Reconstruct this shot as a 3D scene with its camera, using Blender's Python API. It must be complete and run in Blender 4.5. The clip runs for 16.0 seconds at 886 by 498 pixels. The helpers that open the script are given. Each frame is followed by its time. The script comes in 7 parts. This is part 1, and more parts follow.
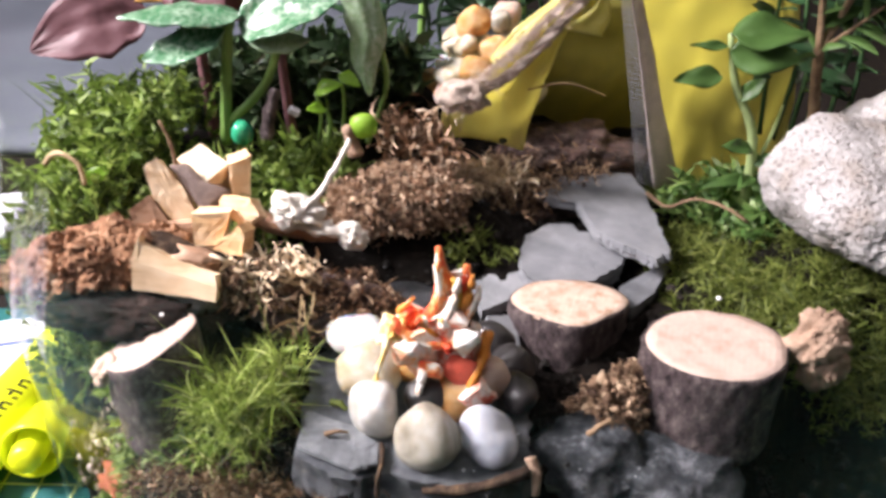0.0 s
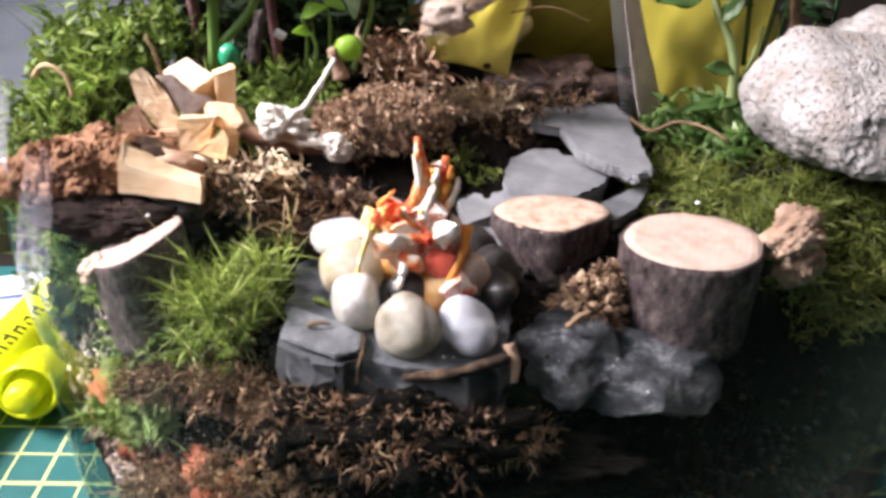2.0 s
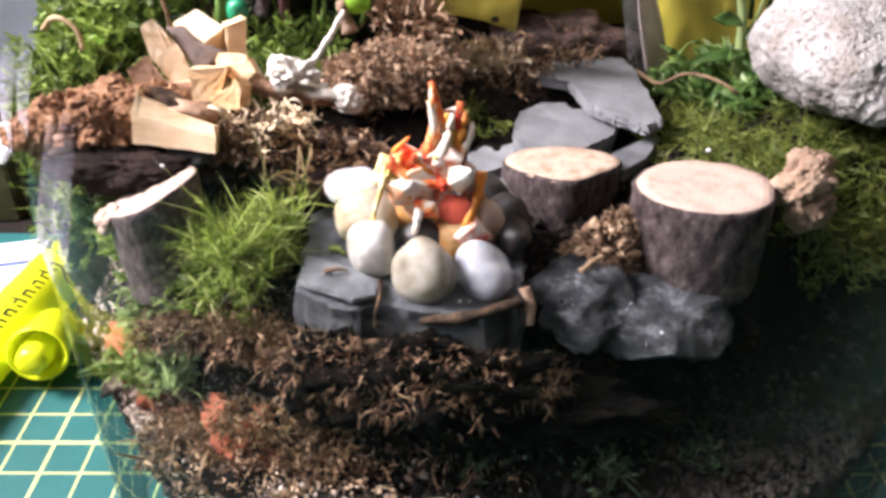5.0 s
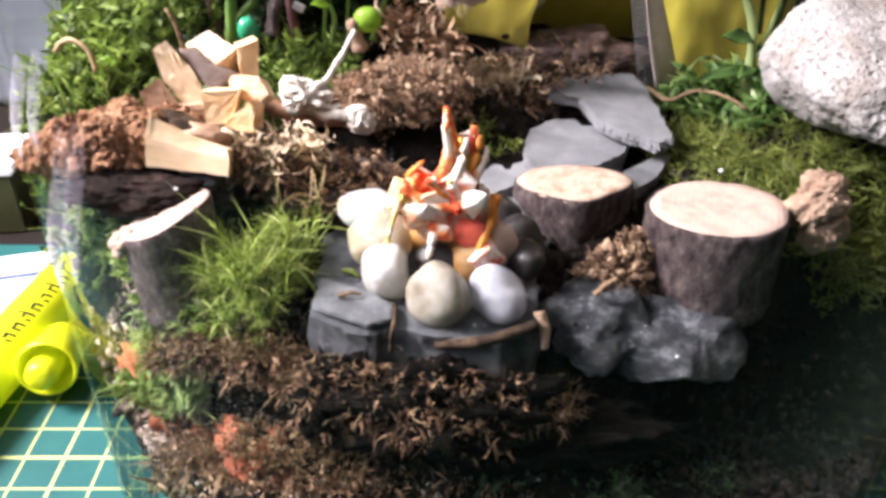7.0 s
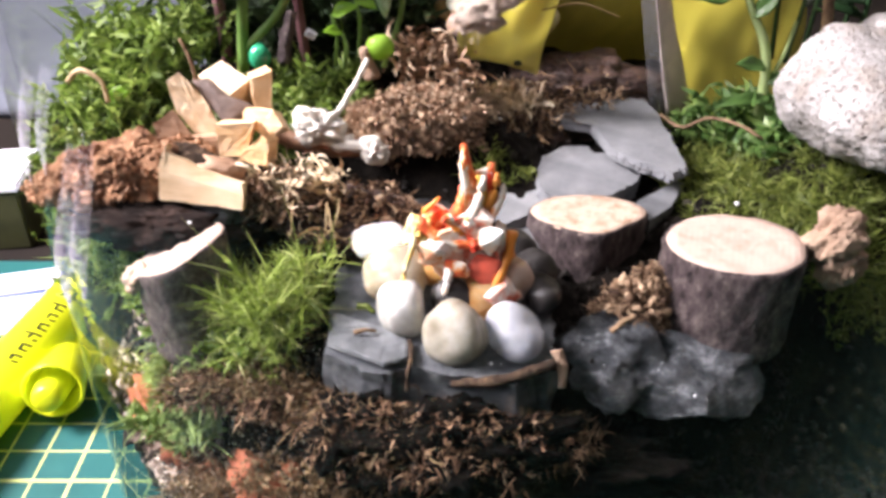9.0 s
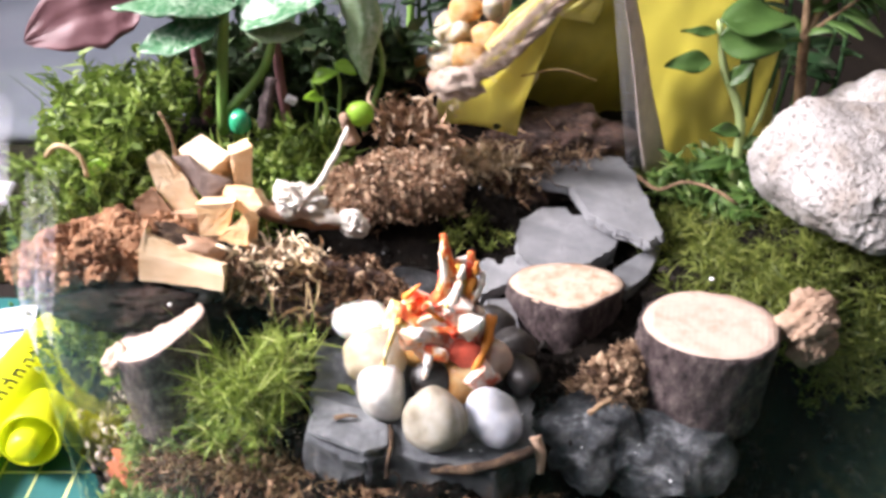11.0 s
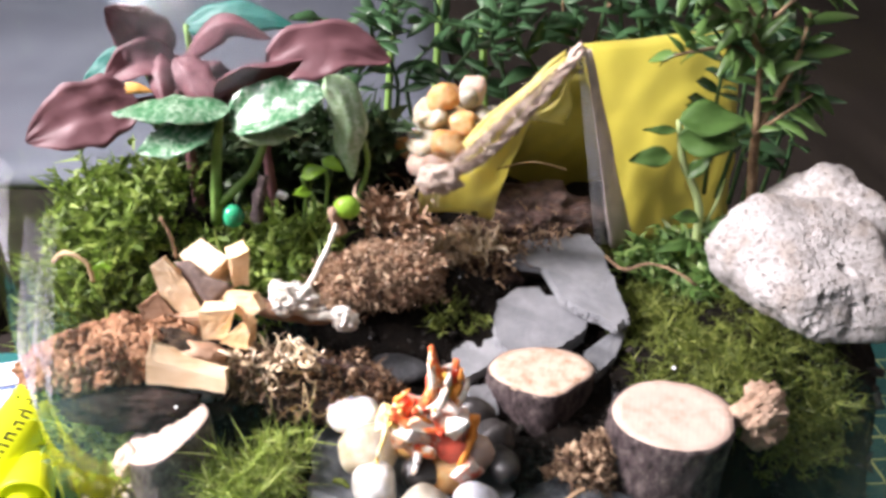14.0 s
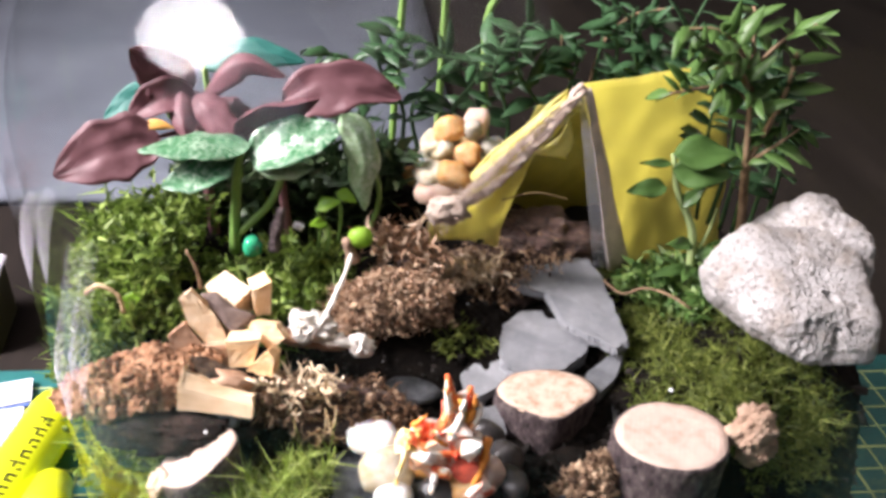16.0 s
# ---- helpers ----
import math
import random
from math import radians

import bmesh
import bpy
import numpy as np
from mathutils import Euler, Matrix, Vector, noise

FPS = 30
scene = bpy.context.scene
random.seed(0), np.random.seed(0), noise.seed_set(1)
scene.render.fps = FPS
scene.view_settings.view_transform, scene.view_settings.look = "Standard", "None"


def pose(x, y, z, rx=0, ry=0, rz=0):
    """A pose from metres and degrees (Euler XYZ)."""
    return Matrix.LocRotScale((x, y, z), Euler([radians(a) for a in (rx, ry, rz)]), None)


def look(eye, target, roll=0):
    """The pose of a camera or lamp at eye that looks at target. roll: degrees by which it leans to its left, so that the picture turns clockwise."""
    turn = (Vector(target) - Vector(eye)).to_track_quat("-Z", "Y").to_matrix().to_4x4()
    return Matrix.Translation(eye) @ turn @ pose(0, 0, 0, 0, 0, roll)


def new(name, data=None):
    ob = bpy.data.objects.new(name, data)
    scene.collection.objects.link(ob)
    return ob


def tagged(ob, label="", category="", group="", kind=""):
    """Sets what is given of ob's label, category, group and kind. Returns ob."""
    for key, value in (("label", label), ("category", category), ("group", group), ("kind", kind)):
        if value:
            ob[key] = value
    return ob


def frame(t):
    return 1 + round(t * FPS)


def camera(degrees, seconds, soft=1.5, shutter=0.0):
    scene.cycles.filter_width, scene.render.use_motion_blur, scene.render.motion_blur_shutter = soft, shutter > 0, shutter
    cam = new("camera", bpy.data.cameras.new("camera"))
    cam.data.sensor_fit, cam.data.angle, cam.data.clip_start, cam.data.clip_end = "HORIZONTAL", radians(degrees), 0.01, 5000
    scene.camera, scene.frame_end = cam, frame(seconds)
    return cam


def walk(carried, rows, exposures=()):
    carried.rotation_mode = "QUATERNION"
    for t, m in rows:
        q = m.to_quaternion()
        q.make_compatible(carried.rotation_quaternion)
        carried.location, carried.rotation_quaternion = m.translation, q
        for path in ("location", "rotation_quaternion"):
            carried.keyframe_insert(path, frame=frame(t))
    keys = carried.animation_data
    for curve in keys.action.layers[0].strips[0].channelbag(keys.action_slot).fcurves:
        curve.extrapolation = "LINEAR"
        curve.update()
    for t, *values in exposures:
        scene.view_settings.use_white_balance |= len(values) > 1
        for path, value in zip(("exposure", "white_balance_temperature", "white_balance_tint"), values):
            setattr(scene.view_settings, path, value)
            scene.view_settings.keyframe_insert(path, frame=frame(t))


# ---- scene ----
cam = camera(58.0, 16.0, soft=3.35)
PATH = [
    (0, (-0.00631, -0.00263, 0.17144), (-0.00232, 0.16802, 0.06721), 2.11),
    (0.5, (-0.00469, -0.00516, 0.16847), (-0.00164, 0.16621, 0.06541), 1.74),
    (1, (-0.00343, -0.00874, 0.16297), (-0.00078, 0.16328, 0.06099), 1.42),
    (1.5, (-0.00268, -0.01094, 0.1606), (-0.00017, 0.16027, 0.05725), 1.41),
    (2, (-0.00287, -0.01237, 0.15945), (0.00081, 0.15801, 0.05479), 1.67),
    (2.5, (-0.00307, -0.01404, 0.15719), (0.00118, 0.1556, 0.05134), 1.52),
    (3, (-0.00348, -0.01581, 0.15517), (0.00114, 0.15296, 0.04795), 1.49),
    (3.5, (-0.00374, -0.0168, 0.15425), (0.00046, 0.15143, 0.04617), 1.41),
    (4, (-0.00439, -0.01653, 0.15477), (1e-05, 0.15106, 0.04572), 1.43),
    (6.5, (-0.00683, -0.01401, 0.1582), (-0.00254, 0.15288, 0.04807), 1.13),
    (7, (-0.00745, -0.01364, 0.15896), (-0.00331, 0.15359, 0.04935), 1.12),
    (7.5, (-0.00821, -0.01298, 0.16021), (-0.00453, 0.15427, 0.05059), 1.10),
    (8, (-0.00874, -0.01218, 0.16139), (-0.00542, 0.15527, 0.05208), 1.03),
    (10.5, (-0.0111, -0.00603, 0.16884), (-0.00327, 0.16177, 0.06031), 2.03),
    (11, (-0.0102, -0.00437, 0.1738), (-0.00076, 0.16344, 0.0654), 2.26),
    (11.5, (-0.00998, -0.00353, 0.17849), (0.00163, 0.16422, 0.07021), 2.55),
    (12, (-0.01012, -0.00316, 0.18258), (0.00297, 0.16433, 0.07407), 2.74),
    (12.5, (-0.01087, -0.00297, 0.18613), (0.00372, 0.16461, 0.07795), 2.95),
    (13, (-0.01181, -0.00284, 0.18961), (0.00415, 0.16475, 0.08164), 3.17),
    (13.5, (-0.01262, -0.00341, 0.19172), (0.00406, 0.1645, 0.08434), 3.08),
    (14, (-0.01379, -0.00476, 0.19368), (0.00353, 0.16343, 0.08686), 3.12),
    (14.5, (-0.01521, -0.00613, 0.1956), (0.00277, 0.16217, 0.08906), 3.25),
    (15, (-0.01689, -0.00738, 0.19784), (0.00236, 0.16106, 0.09174), 3.53),
    (15.5, (-0.01813, -0.00816, 0.20036), (0.00201, 0.1602, 0.0943), 3.57),
    (16, (-0.01925, -0.00927, 0.20273), (0.0012, 0.15922, 0.09693), 3.45),
]
walk(cam, [(t, look(eye, target, roll)) for t, eye, target, roll in PATH], [(0.0, -0.02, 6500, 24), (4.0, 0.0, 6500, 24), (6.5, 0.16, 6500, 24), (12.0, 0.18, 6500, 24), (14.0, 0.12, 6500, 24), (16.0, 0.04, 6500, 23)])

# ---- light ----
world = bpy.data.worlds.new("world")
world.use_nodes = True
world.node_tree.nodes["Background"].inputs[0].default_value = (0.55, 0.6, 0.7, 1)
world.node_tree.nodes["Background"].inputs[1].default_value = 0.05
scene.world = world


def area_light(name, eye, target, size, watts, colour):
    data = bpy.data.lights.new(name, "AREA")
    data.shape, data.size, data.energy, data.color = "DISK", size, watts, colour
    ob = new(name, data)
    ob.matrix_world = look(eye, target)
    return ob


KEY = (-0.455, 0.120, 0.465)
area_light("desk_lamp_light", KEY, (0.0, 0.12, 0.09), 0.20, 12.8, (1.0, 0.965, 0.94))
area_light("ceiling_light", (0.75, 0.47, 1.0), (0.1, 0.15, 0.0), 0.10, 2.2, (1.0, 0.85, 0.7))
# Unseen soft light added from the left to fill front faces.
area_light("side_fill_light", (-1.58, -0.35, 1.10), (0.0, 0.12, 0.09), 1.0, 23.0, (0.93, 0.96, 1.0))
# Unseen broad light added overhead to lift upward faces and dark parts.
area_light("overhead_fill_light", (-0.45, -0.10, 1.66), (-0.45, -0.10, 0.0), 1.1, 9.0, (1.0, 0.98, 0.95))


# ---- materials ----
def material(name):
    m = bpy.data.materials.new(name)
    m.use_nodes = True
    nt = m.node_tree
    return m, nt, nt.nodes["Principled BSDF"]


def link(nt, a, b):
    nt.links.new(a, b)


def ramp(nt, src, stops):
    r = nt.nodes.new("ShaderNodeValToRGB")
    els = r.color_ramp.elements
    while len(els) < len(stops):
        els.new(0.5)
    for e, (p, c) in zip(els, stops):
        e.position, e.color = p, (*c, 1)
    link(nt, src, r.inputs[0])
    return r.outputs[0]


def noise_tex(nt, vec, scale, detail=4.0, rough=0.6, stretch=None, shift=0.0):
    if stretch:
        mp = nt.nodes.new("ShaderNodeMapping")
        mp.inputs["Scale"].default_value = stretch
        link(nt, vec, mp.inputs[0])
        vec = mp.outputs[0]
    n = nt.nodes.new("ShaderNodeTexNoise")
    n.noise_dimensions = "4D"
    n.inputs["W"].default_value = shift
    n.inputs["Scale"].default_value, n.inputs["Detail"].default_value, n.inputs["Roughness"].default_value = scale, detail, rough
    link(nt, vec, n.inputs["Vector"])
    return n.outputs["Fac"]


def coords(nt):
    return nt.nodes.new("ShaderNodeTexCoord").outputs["Object"]


def math_node(nt, op, a, b=None):
    n = nt.nodes.new("ShaderNodeMath")
    n.operation = op
    for i, v in enumerate((a, b)):
        if v is None:
            continue
        if isinstance(v, (int, float)):
            n.inputs[i].default_value = v
        else:
            link(nt, v, n.inputs[i])
    return n.outputs[0]


def mix_col(nt, fac, a, b, mode="MIX"):
    n = nt.nodes.new("ShaderNodeMix")
    n.data_type, n.blend_type = "RGBA", mode
    for sock, v in ((n.inputs[0], fac), (n.inputs[6], a), (n.inputs[7], b)):
        if isinstance(v, (int, float)):
            sock.default_value = v
        elif isinstance(v, tuple):
            sock.default_value = (*v, 1)
        else:
            link(nt, v, sock)
    return n.outputs[2]


def bump(nt, bsdf, height, strength, distance):
    b = nt.nodes.new("ShaderNodeBump")
    b.inputs["Strength"].default_value, b.inputs["Distance"].default_value = strength, distance
    link(nt, height, b.inputs["Height"])
    link(nt, b.outputs[0], bsdf.inputs["Normal"])


def earthy(name, stops, big=120, fine=900, rough=0.85, relief=0.0006, strength=0.6, stretch=None, spec=0.3, islands=0.0, objects=0.0, sss=0.0, rough_var=0.15):
    """A natural surface: colours by a coarse noise, specks and relief by a fine one."""
    m, nt, b = material(name)
    v = coords(nt)
    n1 = noise_tex(nt, v, big, 5, 0.62, stretch)
    n2 = noise_tex(nt, v, fine, 6, 0.7, stretch, 3.1)
    f = math_node(nt, "ADD", math_node(nt, "MULTIPLY", n1, 0.7), math_node(nt, "MULTIPLY", n2, 0.3))
    if islands:
        g = nt.nodes.new("ShaderNodeNewGeometry")
        k = math_node(nt, "MULTIPLY", math_node(nt, "SUBTRACT", g.outputs["Random Per Island"], 0.5), islands)
        f = math_node(nt, "ADD", f, k)
    if objects:
        g = nt.nodes.new("ShaderNodeObjectInfo")
        k = math_node(nt, "MULTIPLY", math_node(nt, "SUBTRACT", g.outputs["Random"], 0.5), objects)
        f = math_node(nt, "ADD", f, k)
    col = ramp(nt, f, stops)
    link(nt, col, b.inputs["Base Color"])
    b.inputs["Specular IOR Level"].default_value = spec
    r = math_node(nt, "ADD", math_node(nt, "MULTIPLY", n2, rough_var * 2), rough - rough_var)
    link(nt, r, b.inputs["Roughness"])
    if sss:
        b.inputs["Subsurface Weight"].default_value = sss
        b.inputs["Subsurface Radius"].default_value = (0.004, 0.003, 0.002)
        b.inputs["Subsurface Scale"].default_value = 0.5
    bump(nt, b, n2, strength, relief)
    return m


def foliage(name, stops, rough=0.45, translucency=0.35, veins=0.0, spec=0.4):
    """Leaf tissue: colour varied leaf by leaf, some light let through."""
    m, nt, b = material(name)
    v = coords(nt)
    g = nt.nodes.new("ShaderNodeNewGeometry")
    n1 = noise_tex(nt, v, 260, 4, 0.6)
    f = math_node(nt, "ADD", math_node(nt, "MULTIPLY", g.outputs["Random Per Island"], 0.6), math_node(nt, "MULTIPLY", n1, 0.4))
    col = ramp(nt, f, stops)
    if veins:
        coarse = ramp(nt, noise_tex(nt, v, 230, 4, 0.65, None, 7.0), [(0.42, (0, 0, 0)), (0.6, (1, 1, 1))])
        spots = ramp(nt, noise_tex(nt, v, 900, 4, 0.6), [(0.44, (0, 0, 0)), (0.58, (1, 1, 1))])
        mask = math_node(nt, "MULTIPLY", math_node(nt, "ADD", math_node(nt, "MULTIPLY", coarse, spots), math_node(nt, "MULTIPLY", spots, 0.35)), veins * 2.0)
        col = mix_col(nt, mask, col, (0.62, 0.74, 0.6))
    link(nt, col, b.inputs["Base Color"])
    b.inputs["Roughness"].default_value = rough
    b.inputs["Specular IOR Level"].default_value = spec
    bump(nt, b, noise_tex(nt, v, 1500, 3, 0.6), 0.35, 0.0003)
    tr = nt.nodes.new("ShaderNodeBsdfTranslucent")
    link(nt, col, tr.inputs["Color"])
    mx = nt.nodes.new("ShaderNodeMixShader")
    mx.inputs[0].default_value = translucency
    link(nt, b.outputs[0], mx.inputs[1])
    link(nt, tr.outputs[0], mx.inputs[2])
    link(nt, mx.outputs[0], nt.nodes["Material Output"].inputs["Surface"])
    return m


def plain(name, colour, rough=0.5, var=0.08, scale=300, spec=0.4, metallic=0.0, translucency=0.0):
    """Man-made stuff with slight unevenness."""
    m, nt, b = material(name)
    v = coords(nt)
    n = noise_tex(nt, v, scale, 4, 0.6)
    lo = tuple(c * (1 - var) for c in colour)
    hi = tuple(min(1, c * (1 + var)) for c in colour)
    col = ramp(nt, n, [(0.3, lo), (0.7, hi)])
    link(nt, col, b.inputs["Base Color"])
    b.inputs["Roughness"].default_value, b.inputs["Metallic"].default_value, b.inputs["Specular IOR Level"].default_value = rough, metallic, spec
    bump(nt, b, noise_tex(nt, v, scale * 5, 3, 0.6), 0.15, 0.0002)
    if translucency:
        tr = nt.nodes.new("ShaderNodeBsdfTranslucent")
        link(nt, col, tr.inputs["Color"])
        mx = nt.nodes.new("ShaderNodeMixShader")
        mx.inputs[0].default_value = translucency
        link(nt, b.outputs[0], mx.inputs[1])
        link(nt, tr.outputs[0], mx.inputs[2])
        link(nt, mx.outputs[0], nt.nodes["Material Output"].inputs["Surface"])
    return m


def cut_wood(name, pale, dark):
    """Sawn end grain: growth rings round the pith and saw marks."""
    m, nt, b = material(name)
    v = coords(nt)
    sep = nt.nodes.new("ShaderNodeSeparateXYZ")
    link(nt, v, sep.inputs[0])
    wob = math_node(nt, "MULTIPLY", noise_tex(nt, v, 140, 3, 0.5), 0.004)
    rad = math_node(nt, "ADD", math_node(nt, "SQRT", math_node(nt, "ADD", math_node(nt, "POWER", sep.outputs[0], 2), math_node(nt, "POWER", sep.outputs[1], 2))), wob)
    ring = math_node(nt, "ADD", math_node(nt, "MULTIPLY", math_node(nt, "SINE", math_node(nt, "MULTIPLY", rad, 7000)), 0.5), 0.5)
    saw = math_node(nt, "SINE", math_node(nt, "MULTIPLY", math_node(nt, "ADD", sep.outputs[0], math_node(nt, "MULTIPLY", sep.outputs[1], -0.35)), 6500))
    n = noise_tex(nt, v, 420, 5, 0.65)
    f = math_node(nt, "ADD", math_node(nt, "MULTIPLY", ring, 0.05), math_node(nt, "MULTIPLY", n, 0.93))
    col = ramp(nt, f, [(0.32, dark), (0.5, pale), (0.72, tuple(min(1, c * 1.15) for c in pale))])
    link(nt, col, b.inputs["Base Color"])
    b.inputs["Roughness"].default_value = 0.75
    h = math_node(nt, "ADD", math_node(nt, "MULTIPLY", saw, 0.1), math_node(nt, "ADD", math_node(nt, "MULTIPLY", ring, 0.12), n))
    bump(nt, b, h, 0.35, 0.00025)
    return m


def split_wood(name, pale, mid, dark):
    """Split wood with the grain along local X."""
    m, nt, b = material(name)
    v = coords(nt)
    n1 = noise_tex(nt, v, 500, 5, 0.65, (0.12, 1, 1))
    n2 = noise_tex(nt, v, 180, 3, 0.6, None, 5.0)
    g = nt.nodes.new("ShaderNodeObjectInfo")
    f = math_node(nt, "ADD", math_node(nt, "MULTIPLY", n1, 0.6), math_node(nt, "MULTIPLY", n2, 0.4))
    f = math_node(nt, "ADD", f, math_node(nt, "MULTIPLY", math_node(nt, "SUBTRACT", g.outputs["Random"], 0.5), 0.14))
    col = ramp(nt, f, [(0.3, dark), (0.45, mid), (0.62, pale)])
    link(nt, col, b.inputs["Base Color"])
    b.inputs["Roughness"].default_value = 0.7
    bump(nt, b, n1, 0.5, 0.0003)
    return m


def clear_glass(name, tint, gloss=1.0):
    """Thin clear glass: lets light straight through and mirrors by its angle."""
    m, nt, b = material(name)
    nt.nodes.remove(b)
    t, g, f, mx = (nt.nodes.new(k) for k in ("ShaderNodeBsdfTransparent", "ShaderNodeBsdfGlossy", "ShaderNodeLayerWeight", "ShaderNodeMixShader"))
    t.inputs[0].default_value = (*tint, 1)
    g.inputs["Roughness"].default_value = 0.015
    f.inputs[0].default_value = 0.5
    n = noise_tex(nt, coords(nt), 30, 3, 0.5)
    bp = nt.nodes.new("ShaderNodeBump")
    bp.inputs["Strength"].default_value, bp.inputs["Distance"].default_value = 0.15, 0.0008
    link(nt, n, bp.inputs["Height"])
    link(nt, bp.outputs[0], g.inputs["Normal"])
    grazing = math_node(nt, "ADD", math_node(nt, "MULTIPLY", math_node(nt, "POWER", f.outputs["Facing"], 6.5), 0.5), 0.004)
    link(nt, math_node(nt, "MULTIPLY", grazing, gloss), mx.inputs[0])
    link(nt, t.outputs[0], mx.inputs[1])
    link(nt, g.outputs[0], mx.inputs[2])
    link(nt, mx.outputs[0], nt.nodes["Material Output"].inputs["Surface"])
    return m


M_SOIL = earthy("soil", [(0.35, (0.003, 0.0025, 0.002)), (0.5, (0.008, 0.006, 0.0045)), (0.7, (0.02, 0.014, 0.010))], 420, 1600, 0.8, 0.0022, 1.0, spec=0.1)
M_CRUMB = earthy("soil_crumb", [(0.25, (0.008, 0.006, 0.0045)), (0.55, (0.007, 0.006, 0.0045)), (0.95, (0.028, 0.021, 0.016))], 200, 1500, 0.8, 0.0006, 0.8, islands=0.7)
M_GRAVEL = earthy("pale_grit", [(0.2, (0.05, 0.036, 0.028)), (0.45, (0.17, 0.125, 0.095)), (0.65, (0.33, 0.26, 0.21)), (0.85, (0.55, 0.48, 0.42))], 300, 1500, 0.7, 0.0005, 0.7, islands=0.8)
M_RUST = earthy("rusty_soil", [(0.25, (0.10, 0.042, 0.02)), (0.5, (0.33, 0.165, 0.085)), (0.75, (0.55, 0.34, 0.21))], 420, 1600, 0.85, 0.0008, 0.9, islands=0.35)
M_BRICK = earthy("terracotta_crumb", [(0.25, (0.22, 0.06, 0.03)), (0.5, (0.42, 0.14, 0.075)), (0.75, (0.6, 0.29, 0.18))], 220, 1100, 0.85, 0.0006, 0.8, islands=0.3)
M_BARK = earthy("bark", [(0.34, (0.022, 0.015, 0.016)), (0.44, (0.10, 0.072, 0.074)), (0.53, (0.19, 0.145, 0.142)), (0.62, (0.38, 0.31, 0.28))], 620, 2400, 0.7, 0.0022, 1.0, (1, 1, 0.55), objects=0.08)
M_WETBARK = earthy("wet_dark_bark", [(0.3, (0.005, 0.003, 0.003)), (0.5, (0.02, 0.012, 0.01)), (0.7, (0.075, 0.045, 0.035))], 260, 900, 0.8, 0.0016, 0.9, spec=0.15)
M_DARKBARK = earthy("dark_brown_bark", [(0.32, (0.012, 0.008, 0.006)), (0.48, (0.05, 0.032, 0.022)), (0.6, (0.13, 0.085, 0.055)), (0.7, (0.32, 0.2, 0.1))], 420, 1500, 0.8, 0.0012, 0.9, spec=0.15)
M_SLATE = earthy("slate", [(0.25, (0.07, 0.075, 0.082)), (0.5, (0.17, 0.177, 0.188)), (0.75, (0.28, 0.287, 0.298))], 110, 800, 0.7, 0.0007, 0.7, (1, 1, 3), spec=0.25, objects=0.25)
M_SLATE_WET = earthy("wet_slate", [(0.3, (0.05, 0.056, 0.063)), (0.46, (0.13, 0.141, 0.154)), (0.56, (0.21, 0.226, 0.24)), (0.68, (0.38, 0.40, 0.415))], 190, 900, 0.36, 0.0016, 0.9, (1, 1, 2), spec=0.5, objects=0.25)
def porous_stone(name):
    """Pale volcanic stone: small dark pores of two sizes in a grainy ground."""
    m, nt, b = material(name)
    v = coords(nt)
    warp = nt.nodes.new("ShaderNodeTexNoise")
    warp.inputs["Scale"].default_value = 300
    link(nt, v, warp.inputs["Vector"])
    bent = mix_col(nt, 0.0022, v, warp.outputs["Color"], "ADD")
    pores = None
    for scale, lo, hi in ((380, 0.10, 0.24), (800, 0.12, 0.27), (1500, 0.18, 0.36)):
        w = nt.nodes.new("ShaderNodeTexVoronoi")
        w.inputs["Scale"].default_value = scale
        link(nt, bent, w.inputs["Vector"])
        p = ramp(nt, w.outputs["Distance"], [(lo, (0, 0, 0)), (hi, (1, 1, 1))])
        pores = p if pores is None else math_node(nt, "MULTIPLY", pores, p)
    n1 = noise_tex(nt, v, 150, 5, 0.6)
    n2 = noise_tex(nt, v, 1500, 5, 0.7, None, 2.0)
    body = ramp(nt, n1, [(0.35, (0.28, 0.25, 0.225)), (0.48, (0.345, 0.328, 0.317)), (0.65, (0.40, 0.388, 0.38))])
    col = mix_col(nt, math_node(nt, "ADD", math_node(nt, "MULTIPLY", pores, 0.6), 0.4), (0.13, 0.105, 0.09), body)
    link(nt, col, b.inputs["Base Color"])
    b.inputs["Roughness"].default_value, b.inputs["Specular IOR Level"].default_value = 0.95, 0.1
    bump(nt, b, math_node(nt, "ADD", math_node(nt, "MULTIPLY", pores, 0.9), math_node(nt, "MULTIPLY", n2, 0.5)), 0.75, 0.0007)
    return m


# Wet slate coloured darker than the rest, in place of shade before the stumps.
M_SLATE_DARK = earthy("shade_darkened_wet_slate", [(0.36, (0.012, 0.014, 0.017)), (0.5, (0.035, 0.040, 0.046)), (0.57, (0.085, 0.094, 0.105)), (0.66, (0.30, 0.315, 0.335))], 230, 1100, 0.34, 0.0018, 0.9, (1, 1, 2), spec=0.5, objects=0.1)
M_PUMICE = porous_stone("pumice")
M_LUMP = earthy("tan_bark_lump", [(0.25, (0.2, 0.12, 0.08)), (0.5, (0.4, 0.27, 0.19)), (0.75, (0.58, 0.44, 0.34))], 260, 1200, 0.85, 0.001, 0.8)
M_CUT = cut_wood("sawn_wood", (0.45, 0.34, 0.285), (0.35, 0.245, 0.19))
M_CUT_DARK = cut_wood("weathered_sawn_wood", (0.47, 0.35, 0.275), (0.26, 0.15, 0.085))
M_SPLIT = split_wood("split_wood", (0.86, 0.66, 0.43), (0.74, 0.47, 0.23), (0.46, 0.23, 0.09))
M_SPLIT_PALE = split_wood("pale_split_wood", (0.88, 0.75, 0.57), (0.78, 0.58, 0.37), (0.52, 0.32, 0.16))
